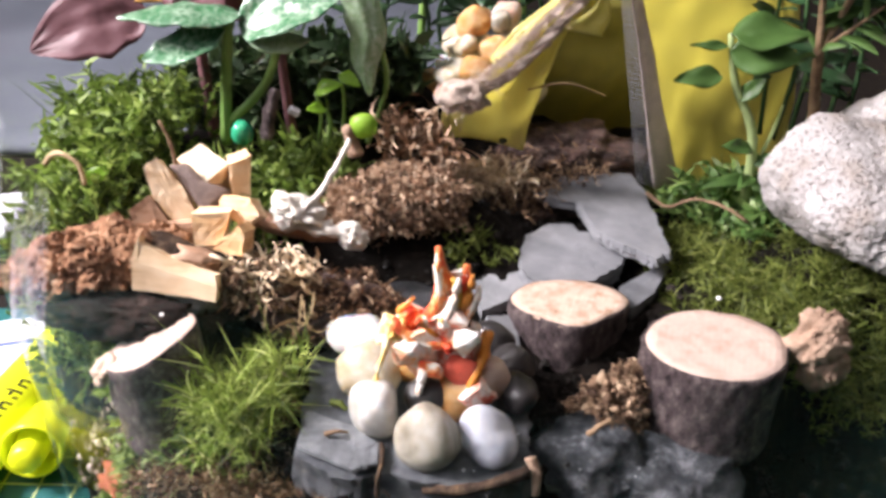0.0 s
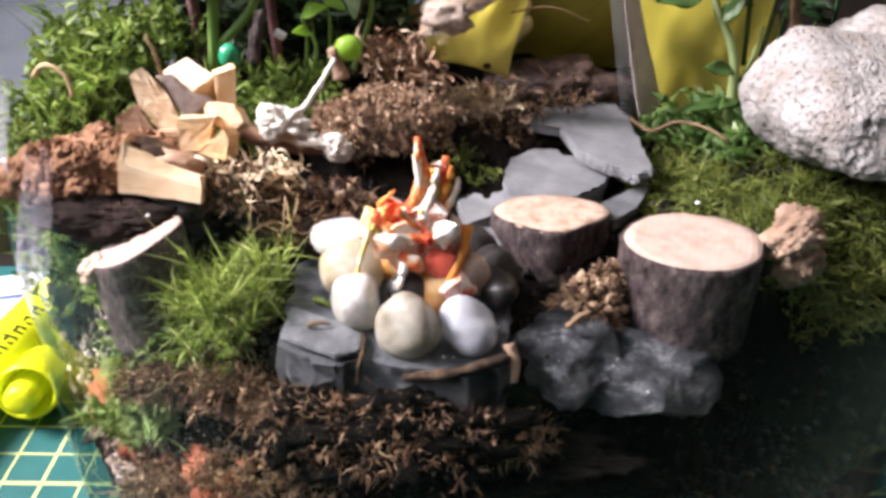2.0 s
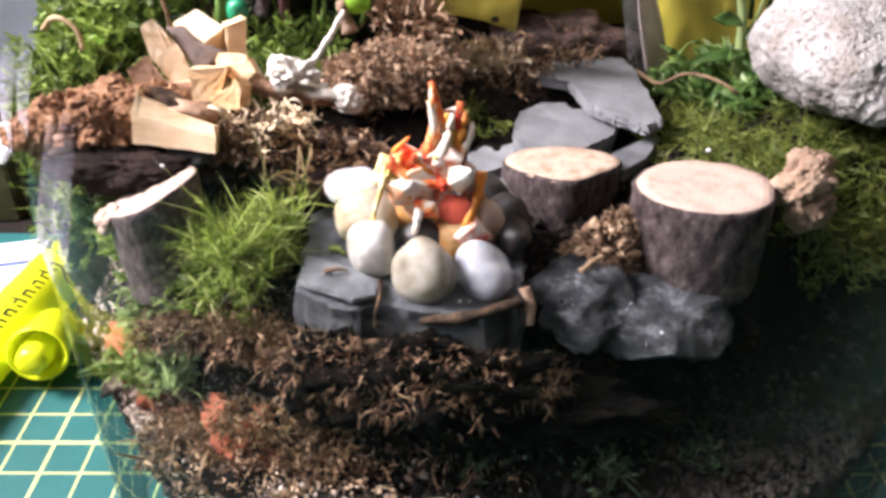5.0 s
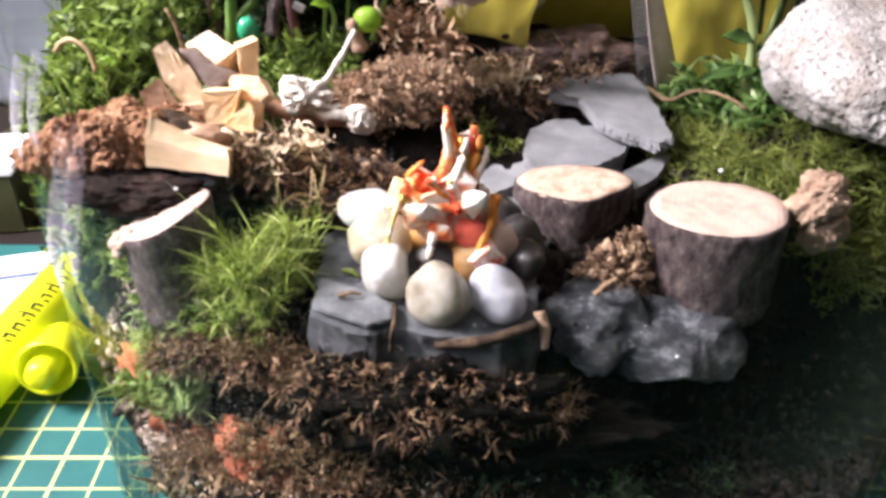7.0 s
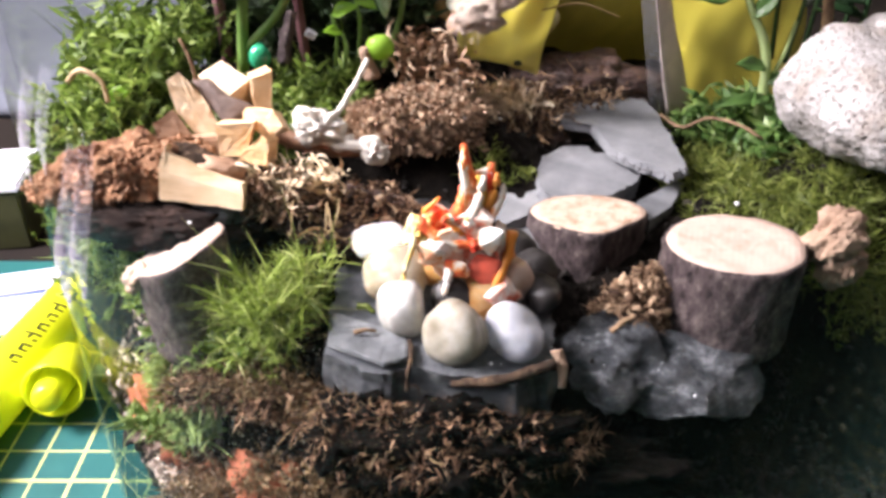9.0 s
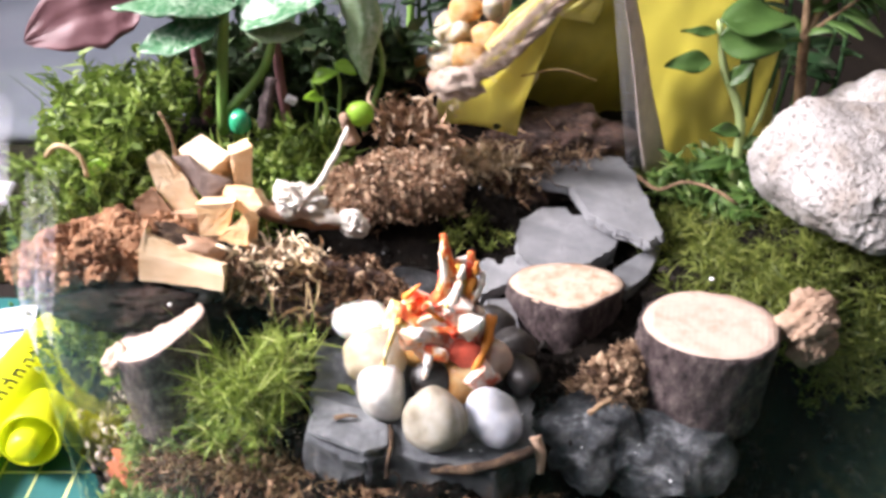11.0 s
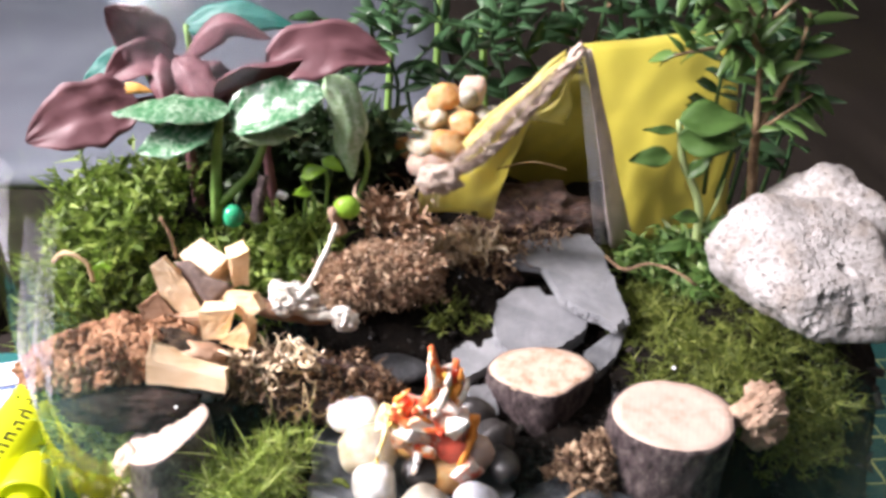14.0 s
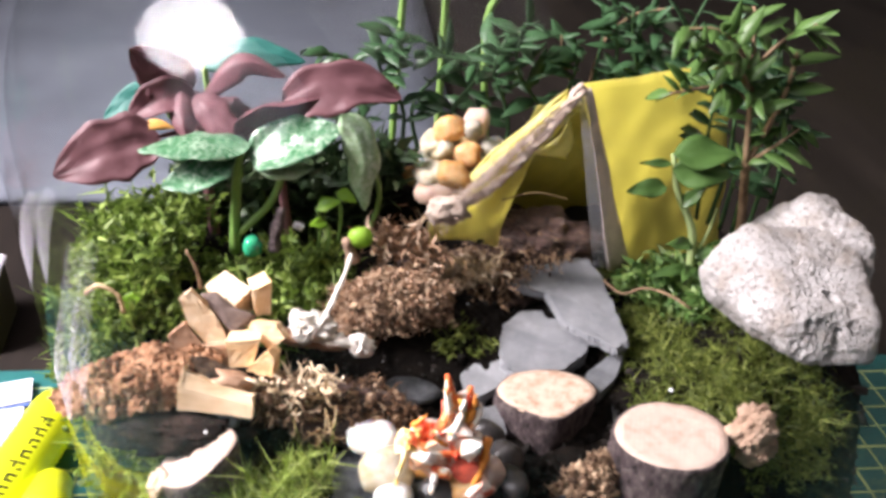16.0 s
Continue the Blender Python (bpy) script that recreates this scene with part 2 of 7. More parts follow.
M_SPLIT_DULL = split_wood("weathered_split_wood", (0.46, 0.29, 0.19), (0.30, 0.17, 0.10), (0.12, 0.065, 0.04))
M_SPLIT_BARK = earthy("thin_bark", [(0.3, (0.06, 0.04, 0.035)), (0.5, (0.17, 0.12, 0.1)), (0.7, (0.34, 0.27, 0.23))], 300, 1000, 0.6, 0.0005, 0.7, objects=0.2)
M_WETSOIL = earthy("wet_red_brown_soil", [(0.35, (0.014, 0.008, 0.007)), (0.5, (0.06, 0.032, 0.026)), (0.6, (0.13, 0.075, 0.058)), (0.72, (0.24, 0.15, 0.115))], 420, 1500, 0.40, 0.0012, 0.8, spec=0.5)
M_FROND = earthy("pale_dry_fronds", [(0.2, (0.22, 0.13, 0.07)), (0.5, (0.46, 0.32, 0.2)), (0.85, (0.7, 0.57, 0.42))], 300, 1200, 0.8, 0.0003, 0.5, islands=0.6)
M_STRAW = earthy("straw_pale_moss", [(0.2, (0.42, 0.30, 0.18)), (0.5, (0.66, 0.52, 0.35)), (0.85, (0.82, 0.72, 0.56))], 300, 1200, 0.8, 0.0003, 0.5, islands=0.5)
M_DRY = earthy("dry_brown_moss", [(0.12, (0.16, 0.085, 0.045)), (0.4, (0.38, 0.235, 0.145)), (0.65, (0.54, 0.375, 0.25)), (0.92, (0.72, 0.57, 0.43))], 300, 1200, 0.8, 0.0004, 0.6, islands=0.75)
M_BROWNMOSS = earthy("brown_moss", [(0.12, (0.04, 0.02, 0.012)), (0.42, (0.2, 0.12, 0.072)), (0.7, (0.36, 0.24, 0.15)), (0.95, (0.58, 0.44, 0.3))], 300, 1200, 0.75, 0.0004, 0.6, islands=0.75)
M_PALE = earthy("pale_dry_moss", [(0.2, (0.2, 0.13, 0.06)), (0.5, (0.42, 0.3, 0.16)), (0.8, (0.62, 0.5, 0.32))], 300, 1200, 0.8, 0.0004, 0.6, islands=0.6)
M_BANK = earthy("red_brown_bank_moss", [(0.12, (0.02, 0.011, 0.007)), (0.42, (0.10, 0.052, 0.028)), (0.7, (0.22, 0.125, 0.07)), (0.95, (0.42, 0.29, 0.18))], 300, 1200, 0.75, 0.0004, 0.6, islands=0.75)
M_ROOT = earthy("white_root", [(0.3, (0.6, 0.52, 0.42)), (0.45, (0.8, 0.76, 0.68)), (0.7, (0.88, 0.86, 0.82))], 300, 1500, 0.6, 0.0004, 0.6)
M_REDTWIG = earthy("reddish_tan_bark", [(0.3, (0.22, 0.11, 0.065)), (0.5, (0.42, 0.24, 0.15)), (0.7, (0.58, 0.38, 0.26))], 300, 1200, 0.5, 0.0003, 0.5, spec=0.5)
M_STICK = earthy("twig", [(0.3, (0.10, 0.06, 0.035)), (0.5, (0.26, 0.17, 0.1)), (0.7, (0.42, 0.3, 0.19))], 300, 1200, 0.8, 0.0005, 0.7, objects=0.2)
M_MOSS = foliage("bright_moss", [(0.15, (0.04, 0.07, 0.012)), (0.35, (0.09, 0.15, 0.025)), (0.6, (0.20, 0.31, 0.05)), (0.85, (0.40, 0.51, 0.14))], 0.5, 0.42)
M_STAR = foliage("star_moss", [(0.15, (0.06, 0.05, 0.016)), (0.3, (0.13, 0.19, 0.03)), (0.5, (0.26, 0.37, 0.06)), (0.72, (0.48, 0.58, 0.16)), (0.86, (0.66, 0.66, 0.34)), (0.95, (0.45, 0.31, 0.13))], 0.5, 0.45)
M_FINE = foliage("fine_moss", [(0.12, (0.05, 0.04, 0.015)), (0.3, (0.08, 0.11, 0.02)), (0.55, (0.17, 0.22, 0.04)), (0.78, (0.28, 0.32, 0.08)), (0.95, (0.50, 0.50, 0.22))], 0.5, 0.45)
M_SOFT = foliage("soft_moss", [(0.15, (0.08, 0.13, 0.04)), (0.5, (0.22, 0.33, 0.10)), (0.85, (0.44, 0.54, 0.22))], 0.55, 0.4)
M_SPENT = foliage("spent_moss", [(0.15, (0.05, 0.03, 0.014)), (0.5, (0.17, 0.105, 0.05)), (0.85, (0.36, 0.25, 0.13))], 0.6, 0.25)
M_LEAF = foliage("shrub_leaf", [(0.15, (0.04, 0.10, 0.022)), (0.5, (0.12, 0.235, 0.06)), (0.85, (0.28, 0.40, 0.12))], 0.4, 0.35, spec=0.5)
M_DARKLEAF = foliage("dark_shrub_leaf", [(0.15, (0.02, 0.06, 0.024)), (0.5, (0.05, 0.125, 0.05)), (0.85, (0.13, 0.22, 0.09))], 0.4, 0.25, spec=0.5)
M_VARIEG = foliage("variegated_leaf", [(0.15, (0.025, 0.11, 0.045)), (0.5, (0.05, 0.19, 0.08)), (0.85, (0.11, 0.29, 0.13))], 0.28, 0.15, veins=0.2, spec=0.5)
M_PALELEAF = foliage("pale_variegated_leaf", [(0.15, (0.2, 0.36, 0.17)), (0.5, (0.34, 0.5, 0.28)), (0.85, (0.5, 0.62, 0.42))], 0.3, 0.2, veins=0.3, spec=0.6)
M_RED = foliage("plum_leaf", [(0.2, (0.10, 0.038, 0.045)), (0.45, (0.20, 0.088, 0.10)), (0.6, (0.29, 0.145, 0.155)), (0.85, (0.45, 0.27, 0.28))], 0.5, 0.3)
# Leaf colours darkened in place of the shade under plants and along the front.
M_SHADE = foliage("shade_coloured_leaf", [(0.15, (0.012, 0.026, 0.010)), (0.5, (0.03, 0.065, 0.024)), (0.75, (0.07, 0.115, 0.045)), (0.92, (0.10, 0.055, 0.045))], 0.5, 0.2)
M_TEAL = foliage("teal_leaf", [(0.15, (0.01, 0.10, 0.085)), (0.5, (0.02, 0.17, 0.14)), (0.85, (0.05, 0.25, 0.21))], 0.5, 0.2)
M_WITHER = earthy("withered_leaf", [(0.3, (0.55, 0.25, 0.05)), (0.5, (0.72, 0.38, 0.09)), (0.7, (0.8, 0.52, 0.2))], 300, 1200, 0.6, 0.0003, 0.5)
M_SPROUT = foliage("sprout", [(0.15, (0.2, 0.42, 0.03)), (0.5, (0.3, 0.55, 0.05)), (0.85, (0.4, 0.62, 0.1))], 0.35, 0.4)
M_STEM = foliage("green_stem", [(0.15, (0.12, 0.24, 0.05)), (0.5, (0.2, 0.36, 0.09)), (0.85, (0.32, 0.46, 0.15))], 0.4, 0.2)
M_PALESTEM = foliage("pale_stem", [(0.15, (0.30, 0.42, 0.15)), (0.5, (0.44, 0.56, 0.24)), (0.85, (0.55, 0.66, 0.34))], 0.45, 0.3)
M_TENT = plain("yellow_plastic", (0.90, 0.85, 0.34), 0.3, 0.10, 90, 0.5, 0, 0.68)
# The far end's yellow plastic, with the tent's inner shade put into its colour.
M_TENT_SHADED = plain("shaded_yellow_plastic", (0.24, 0.215, 0.05), 0.5, 0.15, 200, 0.3, 0, 0.2)
M_TWINE = earthy("twine", [(0.3, (0.30, 0.215, 0.165)), (0.48, (0.54, 0.43, 0.355)), (0.66, (0.76, 0.66, 0.58))], 500, 2500, 0.9, 0.0005, 0.9)
M_TAPE = plain("pinkish_edging", (0.84, 0.74, 0.70), 0.7, 0.2, 260, 0.3, 0, 0.15)
M_NET = plain("grey_net", (0.78, 0.80, 0.84), 0.45, 0.1, 500, 0.4, 0, 0.4)
M_MAT = earthy("green_mat", [(0.3, (0.008, 0.08, 0.078)), (0.5, (0.012, 0.105, 0.102)), (0.7, (0.02, 0.135, 0.13))], 40, 900, 0.5, 0.0002, 0.25, spec=0.35)
M_LINE = plain("mat_print", (0.5, 0.56, 0.22), 0.6, 0.15, 500, 0.3)
M_PEN = plain("fluorescent_yellow_plastic", (0.86, 0.93, 0.02), 0.3, 0.04, 100, 0.5, 0, 0.2)
M_INK = plain("black_print", (0.03, 0.035, 0.01), 0.5)
M_PAPER = plain("paper", (0.72, 0.72, 0.80), 0.8, 0.06, 60, 0.2)
M_BLUE = plain("blue_print", (0.08, 0.14, 0.4), 0.6)
M_TABLE = earthy("dark_table", [(0.3, (0.008, 0.0065, 0.006)), (0.5, (0.02, 0.016, 0.0135)), (0.7, (0.042, 0.033, 0.027))], 8, 120, 0.7, 0.0006, 0.4, (1, 0.08, 1), spec=0.1)
M_CLOTH = earthy("grey_cloth", [(0.3, (0.085, 0.095, 0.118)), (0.5, (0.125, 0.138, 0.168)), (0.7, (0.175, 0.19, 0.225))], 12, 500, 0.8, 0.0006, 0.4)
M_WALL = earthy("wall_paint", [(0.3, (0.085, 0.077, 0.07)), (0.5, (0.11, 0.10, 0.092)), (0.7, (0.135, 0.125, 0.115))], 3, 90, 0.9, 0.001, 0.3)
M_GLASS = clear_glass("jar_glass", (0.972, 0.982, 0.978))
M_BASEGLASS = clear_glass("thick_glass", (0.82, 0.93, 0.92), 1.0)
def foot_glass(name):
    """The jar's thick foot: greenish glass, darkened downwards, partly in place of shade."""
    m, nt, b = material(name)
    nt.nodes.remove(b)
    sep = nt.nodes.new("ShaderNodeSeparateXYZ")
    link(nt, coords(nt), sep.inputs[0])
    n = noise_tex(nt, coords(nt), 60, 3, 0.5)
    h = math_node(nt, "ADD", math_node(nt, "MULTIPLY", sep.outputs[2], 10.0), math_node(nt, "MULTIPLY", n, 0.08))
    t = nt.nodes.new("ShaderNodeBsdfTransparent")
    link(nt, ramp(nt, h, [(0.30, (0.34, 0.44, 0.43)), (0.52, (0.62, 0.72, 0.71)), (0.74, (1, 1, 1))]), t.inputs[0])
    link(nt, t.outputs[0], nt.nodes["Material Output"].inputs["Surface"])
    return m


M_FOOT = foot_glass("foot_glass")
M_BEAD = plain("green_glass_bead", (0.02, 0.32, 0.16), 0.08, 0.2, 300, 0.8)


# ---- builders ----
def mesh_of(bm, name):
    me = bpy.data.meshes.new(name)
    bm.normal_update()
    bm.to_mesh(me)
    bm.free()
    return me


def part(name, bm, mat, parent, label="", smooth=True, kind=""):
    me = mesh_of(bm, name) if isinstance(bm, bmesh.types.BMesh) else bm
    me.materials.append(mat)
    if smooth:
        me.shade_smooth()
    ob = new(name, me)
    ob.parent = parent
    return tagged(ob, label, kind=kind)


def thing(name, loc, label, category, group="", rot=(0, 0, 0), kind=""):
    ob = new(name)
    ob.empty_display_size = 0.005
    ob.matrix_world = pose(*loc, *rot)
    return tagged(ob, label, category, group, kind)


def solo(name, bm, mat, loc, label, category, group="", rot=(0, 0, 0), smooth=True, kind=""):
    me = mesh_of(bm, name) if isinstance(bm, bmesh.types.BMesh) else bm
    me.materials.append(mat)
    if smooth:
        me.shade_smooth()
    ob = new(name, me)
    ob.matrix_world = pose(*loc, *rot)
    return tagged(ob, label, category, group, kind)


def box(bm, x0, y0, z0, x1, y1, z1):
    r = bmesh.ops.create_cube(bm, size=1.0, matrix=Matrix.Translation(((x0 + x1) / 2, (y0 + y1) / 2, (z0 + z1) / 2)) @ Matrix.Diagonal((x1 - x0, y1 - y0, z1 - z0, 1)))
    return r["verts"]


def wobble(p, scale, seed):
    return noise.noise(Vector(p) * scale + Vector((seed * 7.13, seed * 3.7, seed * 1.9)))


def lump(bm, centre, radii, seed, rough=0.2, freq=1.6, level=3, fine=0.0, turn=None):
    """A rounded stone-like body with an uneven surface."""
    vs = bmesh.ops.create_icosphere(bm, subdivisions=level, radius=1.0)["verts"]
    for v in vs:
        d = v.co.normalized()
        k = 1 + rough * wobble(d, freq, seed) + fine * wobble(d, freq * 4.5, seed + 5) + fine * 0.6 * wobble(d, freq * 10, seed + 9)
        v.co = Vector((d.x * radii[0], d.y * radii[1], d.z * radii[2])) * k
        if turn:
            v.co = turn @ v.co
        v.co += Vector(centre)
    return vs


def tube(bm, pts, radii, sides=8, cap=True):
    """A round limb along points, with a radius at each."""
    pts = [Vector(p) for p in pts]
    rings = []
    n = len(pts)
    up = Vector((0.13, 0.31, 0.94))
    for i, p in enumerate(pts):
        d = (pts[min(i + 1, n - 1)] - pts[max(i - 1, 0)]).normalized()
        a = d.cross(up)
        if a.length < 0.1:
            a = d.cross(Vector((1, 0, 0)))
        a.normalize()
        c = d.cross(a)
        r = radii[i] if isinstance(radii, (list, tuple)) else radii
        rings.append([bm.verts.new(p + (a * math.cos(t) + c * math.sin(t)) * r) for t in (2 * math.pi * k / sides for k in range(sides))])
    for A, B in zip(rings, rings[1:]):
        for k in range(sides):
            bm.faces.new((A[k], A[(k + 1) % sides], B[(k + 1) % sides], B[k]))
    if cap:
        bm.faces.new(rings[0][::-1])
        bm.faces.new(rings[-1])


def spline(pts, n):
    """Points of a smooth curve through pts."""
    P = [Vector(p) for p in pts]
    P = [2 * P[0] - P[1]] + P + [2 * P[-1] - P[-2]]
    out = []
    m = len(P) - 3
    for i in range(n):
        u = i / (n - 1) * m
        k = min(int(u), m - 1)
        f = u - k
        a, b, c, d = P[k:k + 4]
        out.append(0.5 * (2 * b + (c - a) * f + (2 * a - 5 * b + 4 * c - d) * f * f + (3 * b - a - 3 * c + d) * f ** 3))
    return out


def leaf_into(bm, base, along, normal, length, width, curl=0.3, fold=0.25, wave=0.0, seed=0, tip=0.75, rows=7, cols=5):
    """A leaf blade with a midrib fold, curl and thickness."""
    base, along = Vector(base), Vector(along).normalized()
    side = along.cross(Vector(normal)).normalized()
    up = side.cross(along).normalized()
    grid = []
    for i in range(rows):
        u = i / (rows - 1)
        w = width * 0.5 * (math.sin(math.pi * u ** tip) ** 0.8 if 0 < u < 1 else 0.03)
        row = []
        for j in range(cols):
            s = j / (cols - 1) * 2 - 1
            h = abs(s) * fold * w - curl * length * u * u * 0.5 + wave * length * math.sin(u * 9 + s * 2 + seed) * abs(s)
            row.append(base + along * (u * length) + side * (s * w) + up * h)
        grid.append(row)
    thick = up * (length * 0.012)
    top = [[bm.verts.new(p + thick) for p in r] for r in grid]
    low = [[bm.verts.new(p - thick) for p in r] for r in grid]
    for i in range(rows - 1):
        for j in range(cols - 1):
            bm.faces.new((top[i][j], top[i][j + 1], top[i + 1][j + 1], top[i + 1][j]))
            bm.faces.new((low[i][j], low[i + 1][j], low[i + 1][j + 1], low[i][j + 1]))
        for j, flip in ((0, False), (cols - 1, True)):
            q = (top[i][j], top[i + 1][j], low[i + 1][j], low[i][j])
            bm.faces.new(q[::-1] if flip else q)


def blade(bm, spine, side, width, cup=0.2, wave=0.04, seed=0, tip=0.75, rows=19, cols=11, twist=0.0, ragged=0.04):
    """A broad leaf along a curved midrib. side: across the leaf; cup: how far its edges rise; twist: degrees from base to tip."""
    sp = spline(spine, rows)
    side = Vector(side).normalized()
    length = sum((b - a).length for a, b in zip(sp, sp[1:]))
    top, low = [], []
    for i, p in enumerate(sp):
        u = i / (rows - 1)
        d = (sp[min(i + 1, rows - 1)] - sp[max(i - 1, 0)]).normalized()
        s = (side - d * side.dot(d)).normalized()
        s = Matrix.Rotation(radians(twist * u), 3, d) @ s
        up = s.cross(d)
        w = width * 0.5 * (math.sin(math.pi * u ** tip) ** 0.65 if 0 < u < 1 else 0.05)
        ra, rb = [], []
        for j in range(cols):
            k = j / (cols - 1) * 2 - 1
            e = w * k * (1 + ragged * 2 * wobble((u * 6, k, seed), 1.0, seed))
            h = cup * w * k * k + wave * width * (wobble((u * 5, k * 1.4, seed), 1.0, seed + 1) * abs(k) + 0.5 * wobble((u * 9, k * 3, seed), 1.0, seed + 2))
            h -= 0.035 * width * math.exp(-(k / 0.12) ** 2) - 0.012 * width * math.sin((u * 16 - abs(k) * 5))
            q = p + s * e + up * h
            ra.append(bm.verts.new(q + up * length * 0.006))
            rb.append(bm.verts.new(q - up * length * 0.006))
        top.append(ra)
        low.append(rb)
    for i in range(rows - 1):
        for j in range(cols - 1):
            bm.faces.new((top[i][j], top[i][j + 1], top[i + 1][j + 1], top[i + 1][j]))
            bm.faces.new((low[i][j], low[i + 1][j], low[i + 1][j + 1], low[i][j + 1]))
        for j in (0, cols - 1):
            bm.faces.new((top[i][j], top[i + 1][j], low[i + 1][j], low[i][j]))
    bmesh.ops.recalc_face_normals(bm, faces=bm.faces)


def ribbons(roots, dirs, length, width, bend, rng, name, segs=4, curl=0.0):
    """Many thin bent blades in one mesh. bend: how far the tip sags or curls, in lengths."""
    n = len(roots)
    roots, dirs = np.asarray(roots, float), np.asarray(dirs, float)
    dirs = dirs / np.linalg.norm(dirs, axis=1, keepdims=True)
    rnd = rng.normal(size=(n, 3))
    side = np.cross(dirs, rnd)
    side /= np.linalg.norm(side, axis=1, keepdims=True) + 1e-9
    off = rng.normal(size=(n, 3)) * bend
    off[:, 2] -= bend * 0.6
    L = (np.asarray(length) * np.ones(n))[:, None]
    W = (np.asarray(width) * np.ones(n))[:, None]
    spin = rng.normal(size=(n, 3))
    phase = rng.uniform(0, 6.3, (n, 1))
    verts = np.zeros((n, segs * 2 + 1, 3))
    for i in range(segs + 1):
        u = i / segs
        c = roots + dirs * L * u + off * L * u * u + spin * L * curl * (np.sin(u * 5.5 + phase) - np.sin(phase))
        w = W * (0.35 + 0.65 * math.sin(math.pi * min(1, u + 0.18))) * 0.5
        if i < segs:
            verts[:, 2 * i] = c - side * w
            verts[:, 2 * i + 1] = c + side * w
        else:
            verts[:, 2 * i] = c
    k = segs * 2 + 1
    pat = [(2 * i, 2 * i + 1, 2 * i + 3, 2 * i + 2) for i in range(segs - 1)] + [(2 * segs - 2, 2 * segs - 1, 2 * segs)]
    faces = [tuple(b + q for q in f) for b in range(0, n * k, k) for f in pat]
    me = bpy.data.meshes.new(name)
    me.from_pydata(verts.reshape(-1, 3).tolist(), [], faces)
    return me


def grains(places, sizes, rng, name):
    """Many small angular crumbs in one mesh."""
    t = (1 + 5 ** 0.5) / 2
    base = np.array([(-1, t, 0), (1, t, 0), (-1, -t, 0), (1, -t, 0), (0, -1, t), (0, 1, t), (0, -1, -t), (0, 1, -t), (t, 0, -1), (t, 0, 1), (-t, 0, -1), (-t, 0, 1)], float) / 1.9
    tri = [(0, 11, 5), (0, 5, 1), (0, 1, 7), (0, 7, 10), (0, 10, 11), (1, 5, 9), (5, 11, 4), (11, 10, 2), (10, 7, 6), (7, 1, 8), (3, 9, 4), (3, 4, 2), (3, 2, 6), (3, 6, 8), (3, 8, 9), (4, 9, 5), (2, 4, 11), (6, 2, 10), (8, 6, 7), (9, 8, 1)]
    n = len(places)
    shape = base[None] * (1 + 0.35 * rng.normal(size=(n, 12, 1))) * (0.55 + 0.9 * rng.random((n, 1, 3)))
    verts = shape * np.asarray(sizes)[:, None, None] + np.asarray(places)[:, None, :]
    faces = [tuple(b + q for q in f) for b in range(0, n * 12, 12) for f in tri]
    me = bpy.data.meshes.new(name)
    me.from_pydata(verts.reshape(-1, 3).tolist(), [], faces)
    return me


# ---- the ground in the jar ----
JAR = Vector((0.0097, 0.1405, 0))
JAR_R = 0.0905
BUMPS = [  # centre x, y, spread x, y, height
    (-0.052, 0.119, 0.020, 0.012, 0.0125),
    (-0.062, 0.152, 0.026, 0.022, 0.0135),
    (-0.006, 0.139, 0.019, 0.010, 0.0125),
    (0.052, 0.112, 0.018, 0.016, 0.0070),
    (0.080, 0.135, 0.018, 0.022, 0.0080),
    (0.002, 0.190, 0.022, 0.016, 0.0130),
    (-0.036, 0.084, 0.012, 0.010, 0.0020),
    (-0.028, 0.108, 0.012, 0.009, 0.0070),
]


def ground(x, y):
    z = 0.0815 + 0.09 * max(0.0, y - 0.095)
    for cx, cy, sx, sy, h in BUMPS:
        z += h * math.exp(-((x - cx) / sx) ** 2 - ((y - cy) / sy) ** 2)
    # a steep bank before the glass, nearer to the middle at the front than at the side
    r, turn = math.hypot(x - JAR.x, y - JAR.y), math.atan2(y - JAR.y, x - JAR.x)
    front = min(1.0, max(0.0, (0.118 - y) / 0.03))
    edge = max(0.0575, min(0.0735, 0.073 - 0.0165 * (turn + 2.5)))
    k = min(1.0, max(0.0, (r - edge) / 0.0105))
    z -= front * 0.027 * k * k * (3 - 2 * k)
    return z


def soil_radius(z):
    """The jar's rounded inside: narrower towards the bottom."""
    return 0.0868 - 0.0088 * max(0.0, min(1.0, (0.062 - z) / 0.056))


def soil_bed():
    bm = bmesh.new()
    rings, n = 46, 150
    R = soil_radius(0.08)
    rows = []
    for i in range(1, rings + 1):
        row = []
        for k in range(n):
            a = 2 * math.pi * k / n
            r = R * i / rings
            x, y = JAR.x + r * math.cos(a), JAR.y + r * math.sin(a)
            z = ground(x, y) + 0.0022 * wobble((x, y, 0), 130, 2) + 0.0012 * wobble((x, y, 0), 420, 3)
            row.append(bm.verts.new((x, y, z)))
        rows.append(row)
    edge = [v.co.z for v in rows[-1]]
    for i in range(1, 15):
        row = []
        for k in range(n):
            a = 2 * math.pi * k / n
            z = edge[k] + (0.006 - edge[k]) * i / 14
            r = soil_radius(z) + 0.0004 * wobble((math.cos(a) * 9, math.sin(a) * 9, z * 120), 1.0, 4)
            row.append(bm.verts.new((JAR.x + r * math.cos(a), JAR.y + r * math.sin(a), z)))
        rows.append(row)
    for A, B in zip(rows, rows[1:]):
        for k in range(n):
            bm.faces.new((A[k], A[(k + 1) % n], B[(k + 1) % n], B[k])[::-1])
    c = bm.verts.new((JAR.x, JAR.y, ground(JAR.x, JAR.y)))
    for k in range(n):
        bm.faces.new((c, rows[0][k], rows[0][(k + 1) % n]))
    bm.faces.new(rows[-1][::-1])
